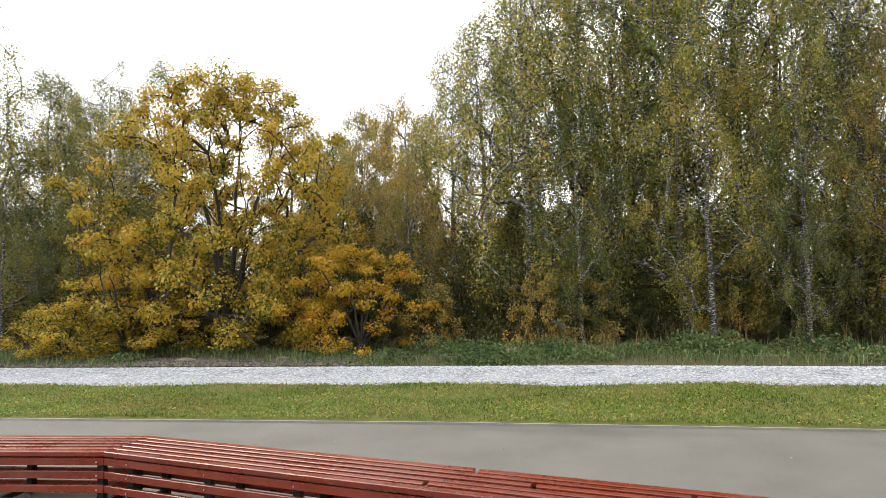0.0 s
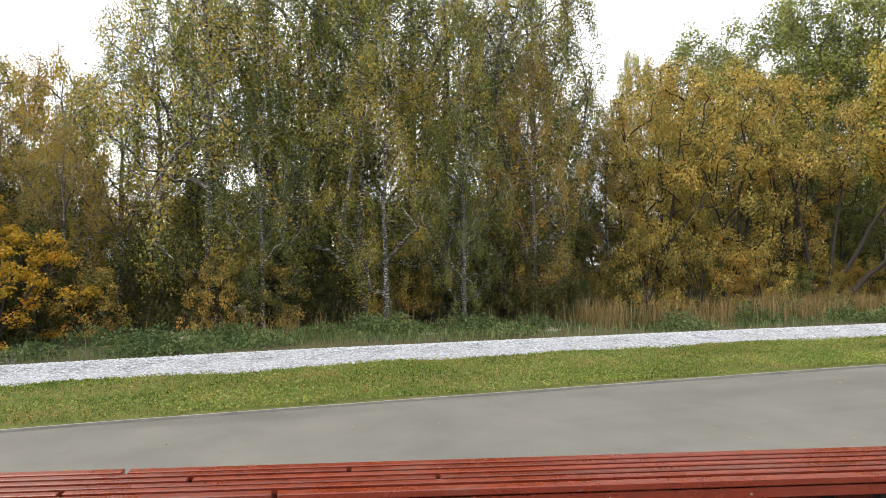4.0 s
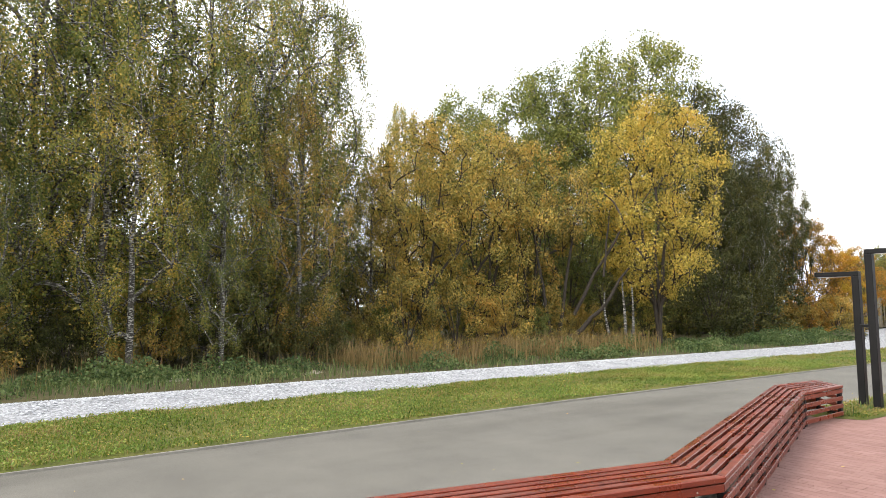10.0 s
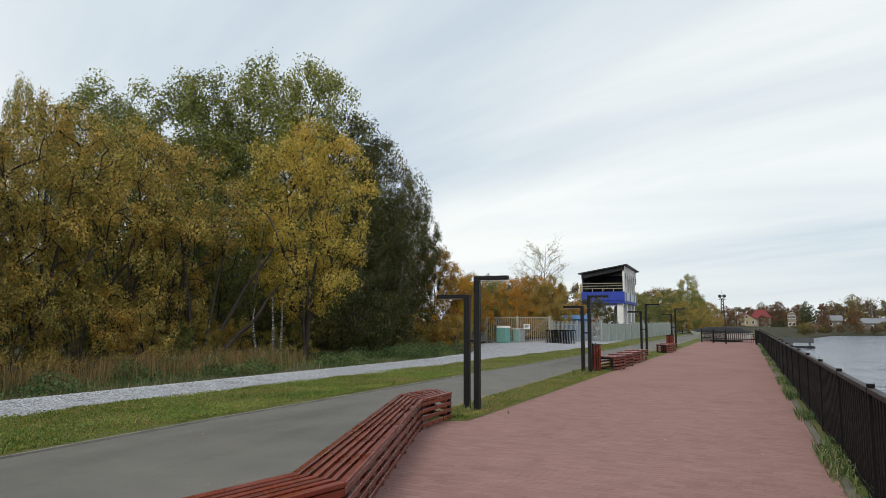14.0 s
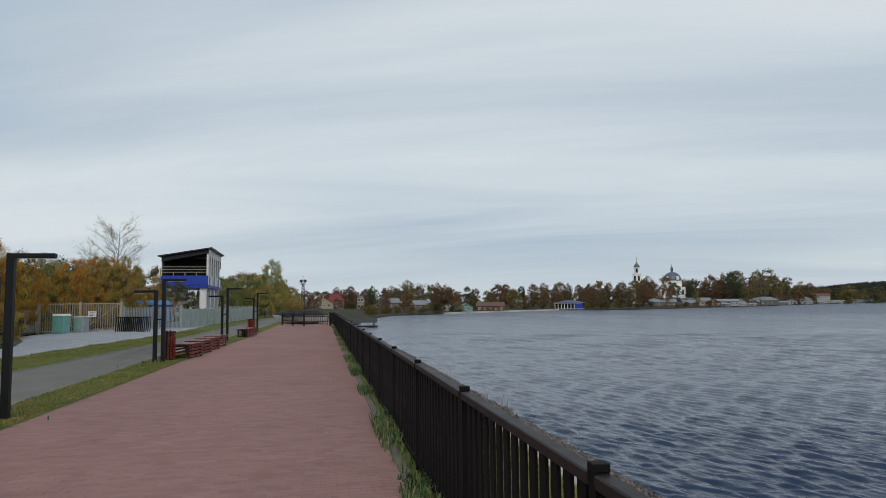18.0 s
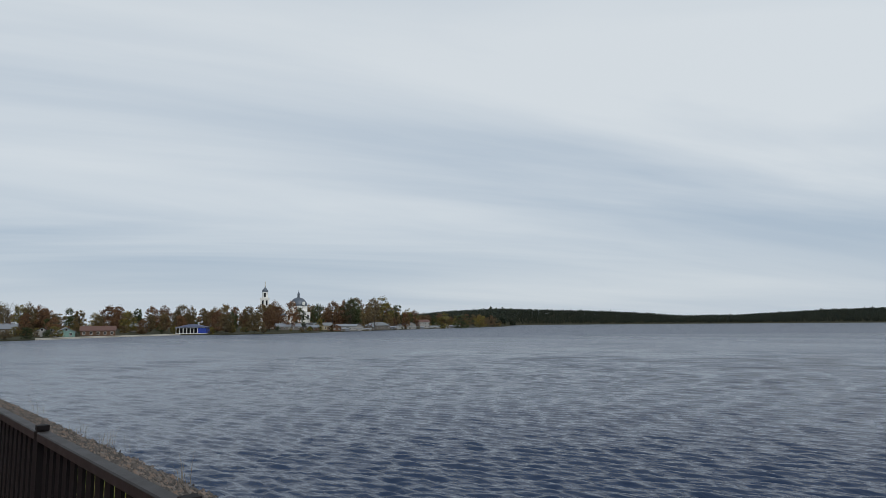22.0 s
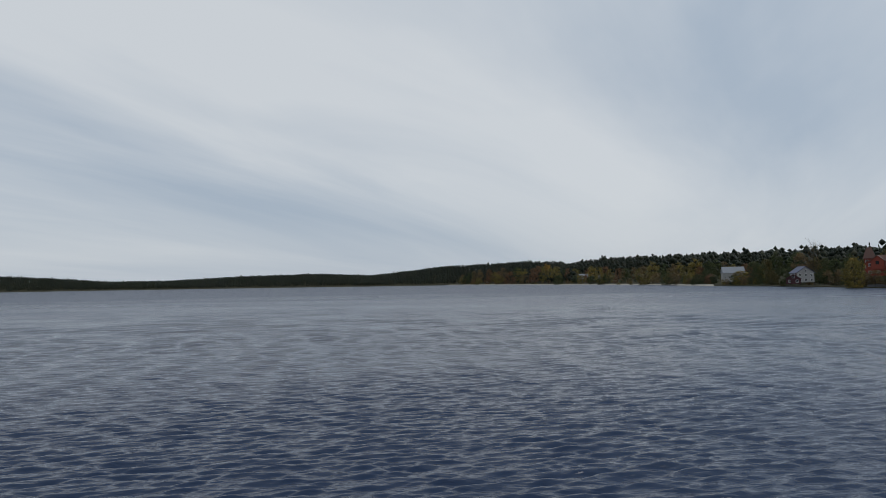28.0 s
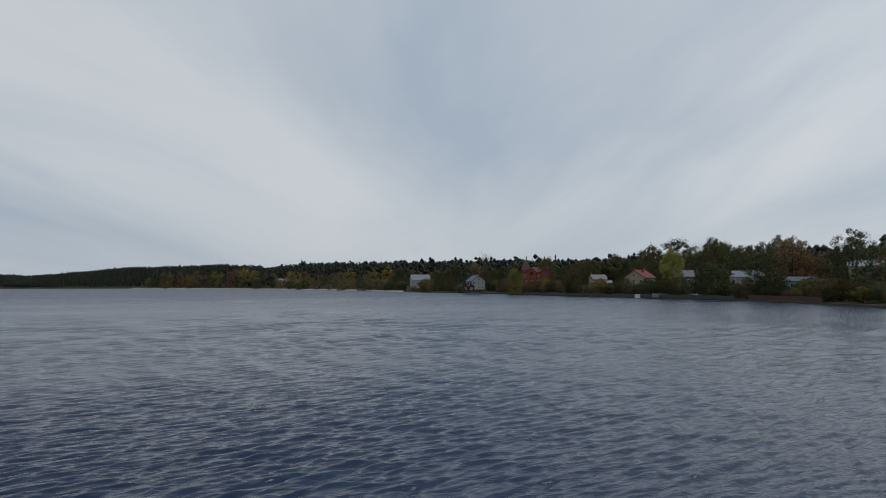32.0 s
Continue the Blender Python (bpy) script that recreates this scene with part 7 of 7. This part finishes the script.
# trees beyond the tower and the end of the walk
for az, r, el, pk, wd in [(-85.8, 105, 4.0, (BIRCH, "tall green-yellow birch beyond the fence"), 0.95), (-84.6, 110, 2.6, FAR_MAT[3], 1.0), (-83.4, 108, 2.7, FAR_MAT[1], 1.0), (-86.6, 120, 2.2, FAR_MAT[3], 0.9), (-87.4, 150, 1.5, FAR_MAT[3], 1.2), (-82.3, 125, 2.3, FAR_MAT[3], 1.1), (-80.5, 120, 1.4, FAR_MAT[3], 1.2), (-79.0, 118, 1.6, FAR_MAT[1], 1.2), (-78.0, 95, 2.4, FAR_MAT[5], 0.9), (-76.9, 90, 3.1, FAR_MAT[5], 0.7), (-70.2, 85, 3.6, FAR_MAT[2], 0.9), (-71.5, 90, 3.2, FAR_MAT[1], 1.0), (-68.4, 80, 3.6, FAR_MAT[2], 1.0), (-66.8, 78, 3.8, FAR_MAT[5], 1.0), (-75.6, 88, 2.6, FAR_MAT[2], 1.0), (-88.6, 210, 1.2, FAR_MAT[0], 1.4), (-89.4, 260, 1.2, FAR_MAT[1], 1.4), (-90.3, 330, 1.15, FAR_MAT[0], 1.4), (-91.3, 340, 1.1, FAR_MAT[2], 1.2), (-92.4, 300, 1.55, FAR_MAT[0], 0.9)]:
    x, y = polar(az, r)
    tree("yard_tree", pk[1].replace("on the far shore", "beyond the fence"), "tallbirch1" if pk[0] is BIRCH else f"mid{FT.randrange(4)}", x, y, -0.2, 1.8 + r * math.tan(radians(el)), wd, pk[0], BARK, FT.uniform(0, 6.3), "trees beyond the yard")
# right-hand shore
NEAR_MAT = [(FAR_GREEN, "dark green lakeside tree"), (NEAR_OLIVE, "olive lakeside tree by the houses"), (FAR_BROWN, "dull brown lakeside tree by the houses"), (NEAR_OLIVE, "olive lakeside tree by the houses"), (FAR_GREEN, "dark green lakeside tree by the houses"), (NEAR_OLIVE, "olive lakeside tree by the houses"), (FAR_GREEN, "dark green lakeside tree by the houses")]
SLOPE_MAT = [(FAR_OLIVE, "yellow-olive autumn tree below the pines"), (FAR_RUST, "orange-brown autumn tree below the pines"), (FAR_BROWN, "brown autumn tree below the pines"), (FAR_OLIVE, "yellow-olive autumn tree below the pines"), (FAR_GREEN, "dark green tree below the pines")]
RT_AZ = [119, 120.5, 122.2, 125, 126.5, 128.4, 130.6, 133, 135.4, 137.2, 140, 143.4, 145.5, 148.4, 150.1, 153.2, 155, 159.5, 161, 166, 171.5, 177, 180]
RT_EL = [2.9, 2.8, 3.2, 2.9, 3.9, 3.7, 3.85, 3.8, 3.4, 3.0, 2.6, 1.9, 2.2, 1.6, 2.0, 2.05, 1.3, 1.6, 1.5, 1.2, 1.5, 1.3, 0.9]
az = 119.2
while az < 179:
    s = float(shore(az))
    el = float(np.interp(az, RT_AZ, RT_EL))
    far_tree(az + FT.uniform(-0.2, 0.2), s + FT.uniform(45, 110), el * FT.uniform(0.7, 1.08), None, FT.uniform(0.7, 1.1), None, NEAR_MAT if az < 154 else SLOPE_MAT, "lakeside trees", "lakeside_tree")
    for _ in range(2):
        far_tree(az + FT.uniform(-0.4, 0.4), s + FT.uniform(5, 30), FT.uniform(-0.4, 0.75), None, FT.uniform(1.1, 1.9), None, LOW_MAT + (NEAR_MAT if az < 154 else SLOPE_MAT), "lakeside trees", "lakeside_tree")
    az += 0.62 if az < 160 else 0.5
for az, r, el, pk, wd in [(122.2, 170, 4.15, (FAR_GREEN, "tall dark tree by the lake"), 1.0), (126.4, 205, 3.75, (FAR_RUST, "tall tree with an orange-brown top by the lake"), 1.0), (128.2, 192, 3.3, NEAR_MAT[4], 1.0), (132.2, 200, 2.0, NEAR_MAT[4], 1.5), (135.2, 222, 3.1, (BIRCH, "birch with a white stem by the water"), 0.75), (154.9, 440, 1.35, (FAR_GREEN, "dark round tree beside a white house"), 1.3), (148.3, 290, 1.45, (FAR_OLIVE, "pale green willow by the water"), 0.9), (143.4, 270, 1.85, NEAR_MAT[1], 1.0), (171.4, 1150, 1.55, (RUST, "bright orange autumn tree far off"), 1.0)]:
    far_tree(az, r, el, pk, wd, None, None, "lakeside trees", "lakeside_tree")
far_tree(150.85, 360, 2.85, (FAR_BROWN, "bare grey poplar above the houses"), 0.7, "farbare", None, "lakeside trees", "lakeside_tree")

# hill forests: countless conifers on the ridges
def forest(name, label, az0, az1, count, seed, hue, start=None):
    g = np.random.default_rng(seed)
    a = g.uniform(az0, az1, count)
    w = np.where(a < -180, a + 360, a)
    s = shore(w)
    depth = np.where(s > 900, 30, 140) + g.uniform(0, 1, count) ** 0.6 * np.where(s > 900, 360, 350)
    r = s + depth if start is None else start + g.uniform(0, 1, count) ** 0.6 * 470
    z = land(w, r)
    h = g.uniform(9, 17.5, count) * np.where(g.uniform(size=count) < 0.06, 1.18, 1.0)
    rad = h * g.uniform(0.15, 0.26, count)
    x, y = -np.sin(np.radians(a)) * r, np.cos(np.radians(a)) * r
    round_top = g.uniform(size=count) < 0.72
    ring = np.array([[1, 0, 0], [0, 1, 0], [-1, 0, 0], [0, -1, 0], [0, 0, 1], [0, 0, -1]], float)
    faces = np.array([[0, 1, 4], [1, 2, 4], [2, 3, 4], [3, 0, 4], [1, 0, 5], [2, 1, 5], [3, 2, 5], [0, 3, 5]])
    vs, fs, n = [], [], 0
    for lift, wide, tall in ((0.34, 1.0, 0.24), (0.56, 1.05, 0.20), (0.74, 0.85, 0.17), (0.89, 0.52, 0.11)):
        c = np.stack([x + g.normal(size=count) * rad * 0.4, y + g.normal(size=count) * rad * 0.4, z + h * lift], -1)
        w2 = np.where(round_top, wide, wide * (1.25 - lift)) * rad
        body = ring[None] * np.stack([w2, w2, h * tall], -1)[:, None] * g.uniform(0.7, 1.25, (count, 6, 1)) + c[:, None]
        vs.append(body.reshape(-1, 3))
        fs.append((np.arange(count)[:, None, None] * 6 + faces[None] + n).reshape(-1, 3))
        n += count * 6
    tagged(part(name, fast_mesh(name, np.concatenate(vs), np.concatenate(fs), True), hue), label, "forest", kind="stuff")


forest("far_forest", "dark conifer forest on the far ridges", -180, -136.5, 9000, 5, PINE)
forest("cape_forest", "dark conifer forest behind the point", -138.5, -127, 2600, 8, PINE, 1500)
forest("ridge_forest", "dark conifer forest behind the houses", -240, -180, 6500, 6, PINE)
# ---- grass, weeds, stones ----
CG = np.random.default_rng(77)


def blades(P, h, w, rng, lean=0.45):
    """Grass blades: a bent pair of quads each, from points on the ground."""
    n = len(P)
    a = rng.uniform(0, 2 * np.pi, n)
    d = np.stack([np.cos(a), np.sin(a), 0 * a], -1)
    s = np.stack([-np.sin(a), np.cos(a), 0 * a], -1) * w * 0.5
    hh = (h * rng.uniform(0.45, 1.25, n))[:, None]
    ln = (lean * rng.uniform(0.1, 1.3, n))[:, None]
    up = np.array([[0, 0, 1.0]])
    mid = P + up * hh * 0.6 + d * hh * ln * 0.3
    tip = P + up * hh * (1 - 0.25 * ln) + d * hh * ln
    V = np.stack([P - s, P + s, mid + s * 0.8, mid - s * 0.8, tip + s * 0.15, tip - s * 0.15], 1).reshape(-1, 3)
    b = np.arange(n)[:, None] * 6
    return V, np.concatenate([b + np.array([[0, 1, 2, 3]]), b + np.array([[3, 2, 4, 5]])])


def on_strip(n, x0, x1, near, far, rng, bias=1.0):
    x = rng.uniform(x0, x1, n)
    t = rng.uniform(0, 1, n) ** bias
    return np.stack([x, near(x) * (1 - t) + far(x) * t, 0 * x], -1)


def patchy(P, rng, scale=1.1, cut=-0.1):
    f = np.sin(P[:, 0] * scale + 1.7 * np.sin(P[:, 1] * 0.9)) + np.sin(P[:, 1] * 2.1 * scale + P[:, 0] * 0.6) * 0.7 + rng.normal(size=len(P)) * 0.5
    return P[f > cut]


lawn_in = lambda x: ROAD_FAR(x) + 0.10
P = np.concatenate([on_strip(60000, -14, 16, lawn_in, GRAVEL_NEAR, CG), on_strip(16000, 16, 46, lawn_in, GRAVEL_NEAR, CG)])
P = patchy(P, CG, 0.9, -1.7)
P = np.concatenate([P, patchy(P, CG, 1.0, 0.4) + CG.normal(size=(1, 3)) * 0.02])
P[:, 2] = 0.01 + 0.03 * wave2(P[:, 0] * 1.3, P[:, 1] * 1.7)
tagged(part("lawn_grass", fast_mesh("lawn_grass", *blades(P, 0.046, 0.014, CG, 1.0)), LAWN), "short green lawn grass with yellowed blades", "grass", kind="stuff")
# low broad-leaved weeds in the lawn, fallen leaves on it
P = patchy(np.concatenate([on_strip(34000, -14, 20, lawn_in, GRAVEL_NEAR, CG), on_strip(15000, -14, 20, lawn_in, lambda x: lawn_in(x) + 1.1, CG)]), CG, 1.5, -0.2)
P[:, 2] = 0.045 + 0.02 * CG.uniform(size=len(P))
tagged(part("lawn_clover", fast_mesh("lawn_clover", *leaf_arrays(P, 0.028, CG, None, 1.0, 0.9)), CLOVER), "low broad-leaved weeds in the lawn", "weeds", kind="stuff")
P = np.concatenate([on_strip(4600, -14, 24, lawn_in, GRAVEL_NEAR, CG), on_strip(2000, 9.8, 22, lambda x: PAVE_EDGE(x) - 0.08, ROAD_NEAR, CG), on_strip(160, -12, 22, ROAD_NEAR, ROAD_FAR, CG, 3.0) + np.array([[0, 0, -0.035]]), on_strip(420, -14, 22, lawn_in, lambda x: lawn_in(x) + 0.4, CG)])
P[:, 2] += 0.05
V, Q = leaf_arrays(P, 0.034, CG, None, 1.0, 0.8)
V[:, 2] = np.repeat(P[:, 2], 4) + (V[:, 2] - np.repeat(P[:, 2], 4)) * 0.25
tagged(part("fallen_leaves", fast_mesh("fallen_leaves", V, Q), OLIVE), "scattered fallen birch leaves, yellow and brown", "leaves", kind="stuff")
isl = lambda x: np.maximum(ROAD_NEAR(x) - 0.06, PAVE_EDGE(x) + 0.05)
P = np.concatenate([on_strip(11000, 9.8, 24, lambda x: PAVE_EDGE(x) + 0.0, isl, CG), on_strip(3000, 24, 45, lambda x: PAVE_EDGE(x) + 0.0, isl, CG)])
P[:, 2] = 0.02
tagged(part("island_grass", fast_mesh("island_grass", *blades(P, 0.034, 0.014, CG, 1.1)), LAWN), "uneven grass round the lamp posts", "grass", kind="stuff")
P = np.concatenate([np.array([[x, y, 0.02]]) + CG.normal(size=(50, 3)) * np.array([[0.35, 0.2, 0.0]]) for x, y in ((10.9, 4.6), (20.3, 4.6), (19.7, 4.65), (31.0, 4.3))])
tagged(part("tall_tufts", fast_mesh("tall_tufts", *blades(P, 0.11, 0.02, CG, 0.8)), WEED), "taller tufts round the lamp feet", "grass", kind="stuff")
# weeds along the kerb under the railing
P = np.concatenate([on_strip(9000, 2.0, 22, lambda x: 0 * x - 0.95, lambda x: 0 * x - 0.62, CG, 1.4), on_strip(4000, 22, 50, lambda x: 0 * x - 0.95, lambda x: 0 * x - 0.64, CG)])
P = patchy(P, CG, 1.7, 0.5)
P[:, 2] = 0.0
tagged(part("kerb_weeds", fast_mesh("kerb_weeds", *blades(P, 0.13, 0.016, CG, 0.9)), WEED), "weeds growing out along the railing kerb", "weeds", kind="stuff")
P = np.stack([CG.uniform(-2, 40, 26000), CG.uniform(-4.45, -0.95, 26000), np.zeros(26000)], -1)
P[:, 2] = np.interp(P[:, 1], ny, [b[1] for b in bank][::-1])
tagged(part("bank_grass", fast_mesh("bank_grass", *blades(P, 0.13, 0.02, CG, 0.7)), LAWN), "rough green grass on the bank", "grass", kind="stuff")
# reeds and weeds at the stones
P = np.concatenate([np.array([[x, y, -1.92 + (y + 5.0) * 0.36]]) + CG.normal(size=(9, 3)) * np.array([[0.35, 0.15, 0.0]]) for x, y in ((18.4, -7.0), (25.5, -7.2), (30, -7.3), (26.2, -7.1), (38, -7.4))])
tagged(part("reeds", fast_mesh("reeds", *blades(P, 0.8, 0.012, CG, 0.7)), DRYGRASS), "thin dry reeds at the water's edge", "reeds", kind="stuff")


def stones(P, size, rng, flat=0.6):
    """Rough stones: jittered octahedra, a point each."""
    n = len(P)
    base = np.array([[1, 0, 0], [0, 1, 0], [-1, 0, 0], [0, -1, 0], [0, 0, 1], [0, 0, -1]], float)
    sc = size * rng.uniform(0.5, 1.4, (n, 1, 1)) * rng.uniform(0.6, 1.2, (n, 1, 3)) * np.array([[[1, 1, flat]]])
    a = rng.uniform(0, 6.28, n)
    V = (base[None] + rng.normal(size=(n, 6, 3)) * 0.18) * sc
    c, s = np.cos(a)[:, None], np.sin(a)[:, None]
    V = np.stack([V[..., 0] * c - V[..., 1] * s, V[..., 0] * s + V[..., 1] * c, V[..., 2]], -1) + P[:, None]
    F = np.array([[0, 1, 4], [1, 2, 4], [2, 3, 4], [3, 0, 4], [1, 0, 5], [2, 1, 5], [3, 2, 5], [0, 3, 5]])
    return V.reshape(-1, 3), (np.arange(n)[:, None, None] * 6 + F[None]).reshape(-1, 3)


P = np.concatenate([on_strip(32000, -14, 16, lambda x: GRAVEL_NEAR(x) - 0.15, lambda x: GRAVEL_FAR(x) + 0.1, CG), on_strip(6000, 16, 36, GRAVEL_NEAR, GRAVEL_FAR, CG)])
tt = (P[:, 1] - GRAVEL_NEAR(P[:, 0])) / (GRAVEL_FAR(P[:, 0]) - GRAVEL_NEAR(P[:, 0]))
P[:, 2] = -0.022 + 0.14 * np.sin(np.clip(tt, 0, 1) * np.pi) ** 0.5
tagged(part("gravel_stones", fast_mesh("gravel_stones", *stones(P, 0.024, CG, 0.4)), STONE), "loose crushed white stones", "gravel", kind="stuff")
P = np.stack([CG.uniform(2, 60, 17000), CG.uniform(-8.0, -5.0, 17000), np.zeros(17000)], -1)
P[:, 2] = -1.92 + (P[:, 1] + 5.0) * 0.36 + 0.05
tagged(part("shore_rubble", fast_mesh("shore_rubble", *stones(P, 0.09, CG, 0.8)), SHORE_STONE), "brown and grey rubble along the waterline", "stones", kind="stuff")

# rubbly earth pile by the gravel, and debris on the verge
for x, y, s in ((-1.9, 15.8, 0.75), (27.5, 14.4, 1.5), (-9.5, 14.2, 0.5), (-4.6, 15.4, 0.35), (3.4, 15.2, 0.35), (6.4, 14.6, 0.4), (-7.2, 14.6, 0.4)):
    t = thing("rubble_pile", "low heap of pale rubble and earth beside the gravel", "heap", pose(x, y, 0.03))
    V, Q = grid_sheet(np.linspace(-1, 1, 15) * 0.9 * s, np.linspace(-1, 1, 11) * 0.6 * s, lambda a, b: 0.20 * s * np.exp(-((a / (0.45 * s)) ** 2 + (b / (0.32 * s)) ** 2)) + 0.03 * np.sin(a * 9) * np.sin(b * 11))
    part("heap", fast_mesh("heap", V, Q, True), EARTH, t)
    P = CG.normal(size=(160, 3)) * np.array([[0.4 * s, 0.26 * s, 0]])
    P[:, 2] = 0.20 * s * np.exp(-((P[:, 0] / (0.45 * s)) ** 2 + (P[:, 1] / (0.32 * s)) ** 2))
    tagged(part("rubble", fast_mesh("rubble", *stones(P, 0.04 * s, CG)), EARTH, t), kind="stuff")
P = on_strip(5200, -14, -4.5, lambda x: GRAVEL_FAR(x), lambda x: GRAVEL_FAR(x) + 1.6, CG)
P[:, 2] = 0.06
tagged(part("verge_debris", fast_mesh("verge_debris", *stones(P, 0.05, CG)), SHORE_STONE), "grey stones and debris on the verge", "stones", kind="stuff")

# weeds on the verge: green nettle clumps, dry stalks
P = []
for n in range(130):
    x = CG.uniform(-14, 31)
    dense = 0.9 if -4.5 < x < 7 or x > 13 else (0.08 if x < 0 else 0.25)
    if CG.uniform() > dense:
        continue
    y = GRAVEL_FAR(x) + CG.uniform(0.25, 3.2)
    h = CG.uniform(0.25, 0.62)
    m = 560
    q = CG.normal(size=(m, 3)) * np.array([[0.42, 0.30, 0.0]])
    q[:, 2] = CG.uniform(0.04, 1, m) * h * np.exp(-(q[:, 0] ** 2 + q[:, 1] ** 2) / 0.45)
    P.append(q + np.array([[x, y, 0.05]]))
P = np.concatenate(P)
tagged(part("verge_weeds", fast_mesh("verge_weeds", *leaf_arrays(P, 0.075, CG, (0, 0, 0.3))), WEED), "green weeds and nettles along the gravel", "weeds", kind="stuff")
P = patchy(on_strip(16000, -16, 30, lambda x: GRAVEL_FAR(x) - 0.05, lambda x: GRAVEL_FAR(x) + 4.5, CG), CG, 0.8, -0.3)
P[:, 2] = 0.05
tagged(part("verge_grass", fast_mesh("verge_grass", *blades(P, 0.22, 0.02, CG, 0.7)), WEED), "rough grass of the verge", "grass", kind="stuff")
P = np.concatenate([on_strip(5200, 7.5, 19, lambda x: GRAVEL_FAR(x) + 0.9, lambda x: GRAVEL_FAR(x) + 3.6, CG), on_strip(350, -4, 7.5, lambda x: GRAVEL_FAR(x) + 1.8, lambda x: GRAVEL_FAR(x) + 4.0, CG)])
P = patchy(P, CG, 0.9, -0.5)
P[:, 2] = 0.05
tagged(part("dry_stalks", fast_mesh("dry_stalks", *blades(P, 0.68, 0.014, CG, 0.45)), DRYGRASS), "tall dry brown grass stalks", "grass", kind="stuff")
# ---- red pavers of the promenade, laid in running bond across the walk ----
PW, PL = 0.100, 0.200
bm = bmesh.new()
b0, t0 = 0.0013, 0.0010
prism([(b0, b0, -0.03), (PW - b0, b0, -0.03), (PW - b0, PL - b0, -0.03), (b0, PL - b0, -0.03)], [(b0 + t0, b0 + t0, 0.0), (PW - b0 - t0, b0 + t0, 0.0), (PW - b0 - t0, PL - b0 - t0, 0.0), (b0 + t0, PL - b0 - t0, 0.0)], bm)
PAVER_MESH = bpy.data.meshes.new("paver")
bm.to_mesh(PAVER_MESH)
PAVER_MESH.materials.append(PAVER)
cube_v = np.array([v.co[:] for v in bm.verts])
bm.verts.index_update()
cube_f = np.array([[v.index for v in f.verts] for f in bm.faces])
bm.free()
pv_things = tagged(new("paving"), "red clay pavers of the promenade laid in running bond", "pavement", "", "structure")
near_n, rest = 0, []
PR = np.random.default_rng(3)
for ix in range(int((17.8 + 2.0) / PW)):
    x = -2.0 + ix * PW
    edge = float(min(PAVE_EDGE(x), PAVE_EDGE(x + PW)))
    y = -0.70 - (0.1 if ix % 2 else 0.0)
    while y < edge - 0.05:
        z = PR.normal() * 0.00025 + 0.0008 * math.sin(x * 1.7) * math.sin(y * 2.1)
        if 5.0 < x < 7.0 and 0.6 < y < 3.4 and near_n < 300 and y + PL < edge:
            part("paver", PAVER_MESH, PAVER, pv_things, "", Matrix.Translation((x, y, z)))
            near_n += 1
        else:
            rest.append((x, y, z, PR.normal() * 0.0015, PR.normal() * 0.0015))
        y += PL
R = np.array(rest)
R[:, 3:] *= 0.2
V = cube_v[None] + R[:, None, :3]
V[..., 2] += (cube_v[None, :, 0] - 0.05) * R[:, None, 3] + (cube_v[None, :, 1] - 0.1) * R[:, None, 4]
y_top = np.minimum(PAVE_EDGE(V[..., 0]), 9.0)
V[..., 1] = np.clip(V[..., 1], -0.70, y_top)
F = (np.arange(len(R))[:, None, None] * 8 + cube_f[None]).reshape(-1, 4)
tagged(part("paver_rest", fast_mesh("paver_rest", V.reshape(-1, 3), F), PAVER, pv_things), kind="stuff")
# litter on the paving
P = np.stack([PR.uniform(2, 22, 60), PR.uniform(-0.5, 3.6, 60), np.full(60, 0.006)], -1)
V, Q = leaf_arrays(P, 0.05, PR, None, 1.0, 0.8)
V[:, 2] = 0.006 + np.abs(V[:, 2] - 0.006) * 0.3
tagged(part("paving_leaves", fast_mesh("paving_leaves", V, Q), OLIVE), "a few fallen leaves on the pavers", "leaves", kind="stuff")
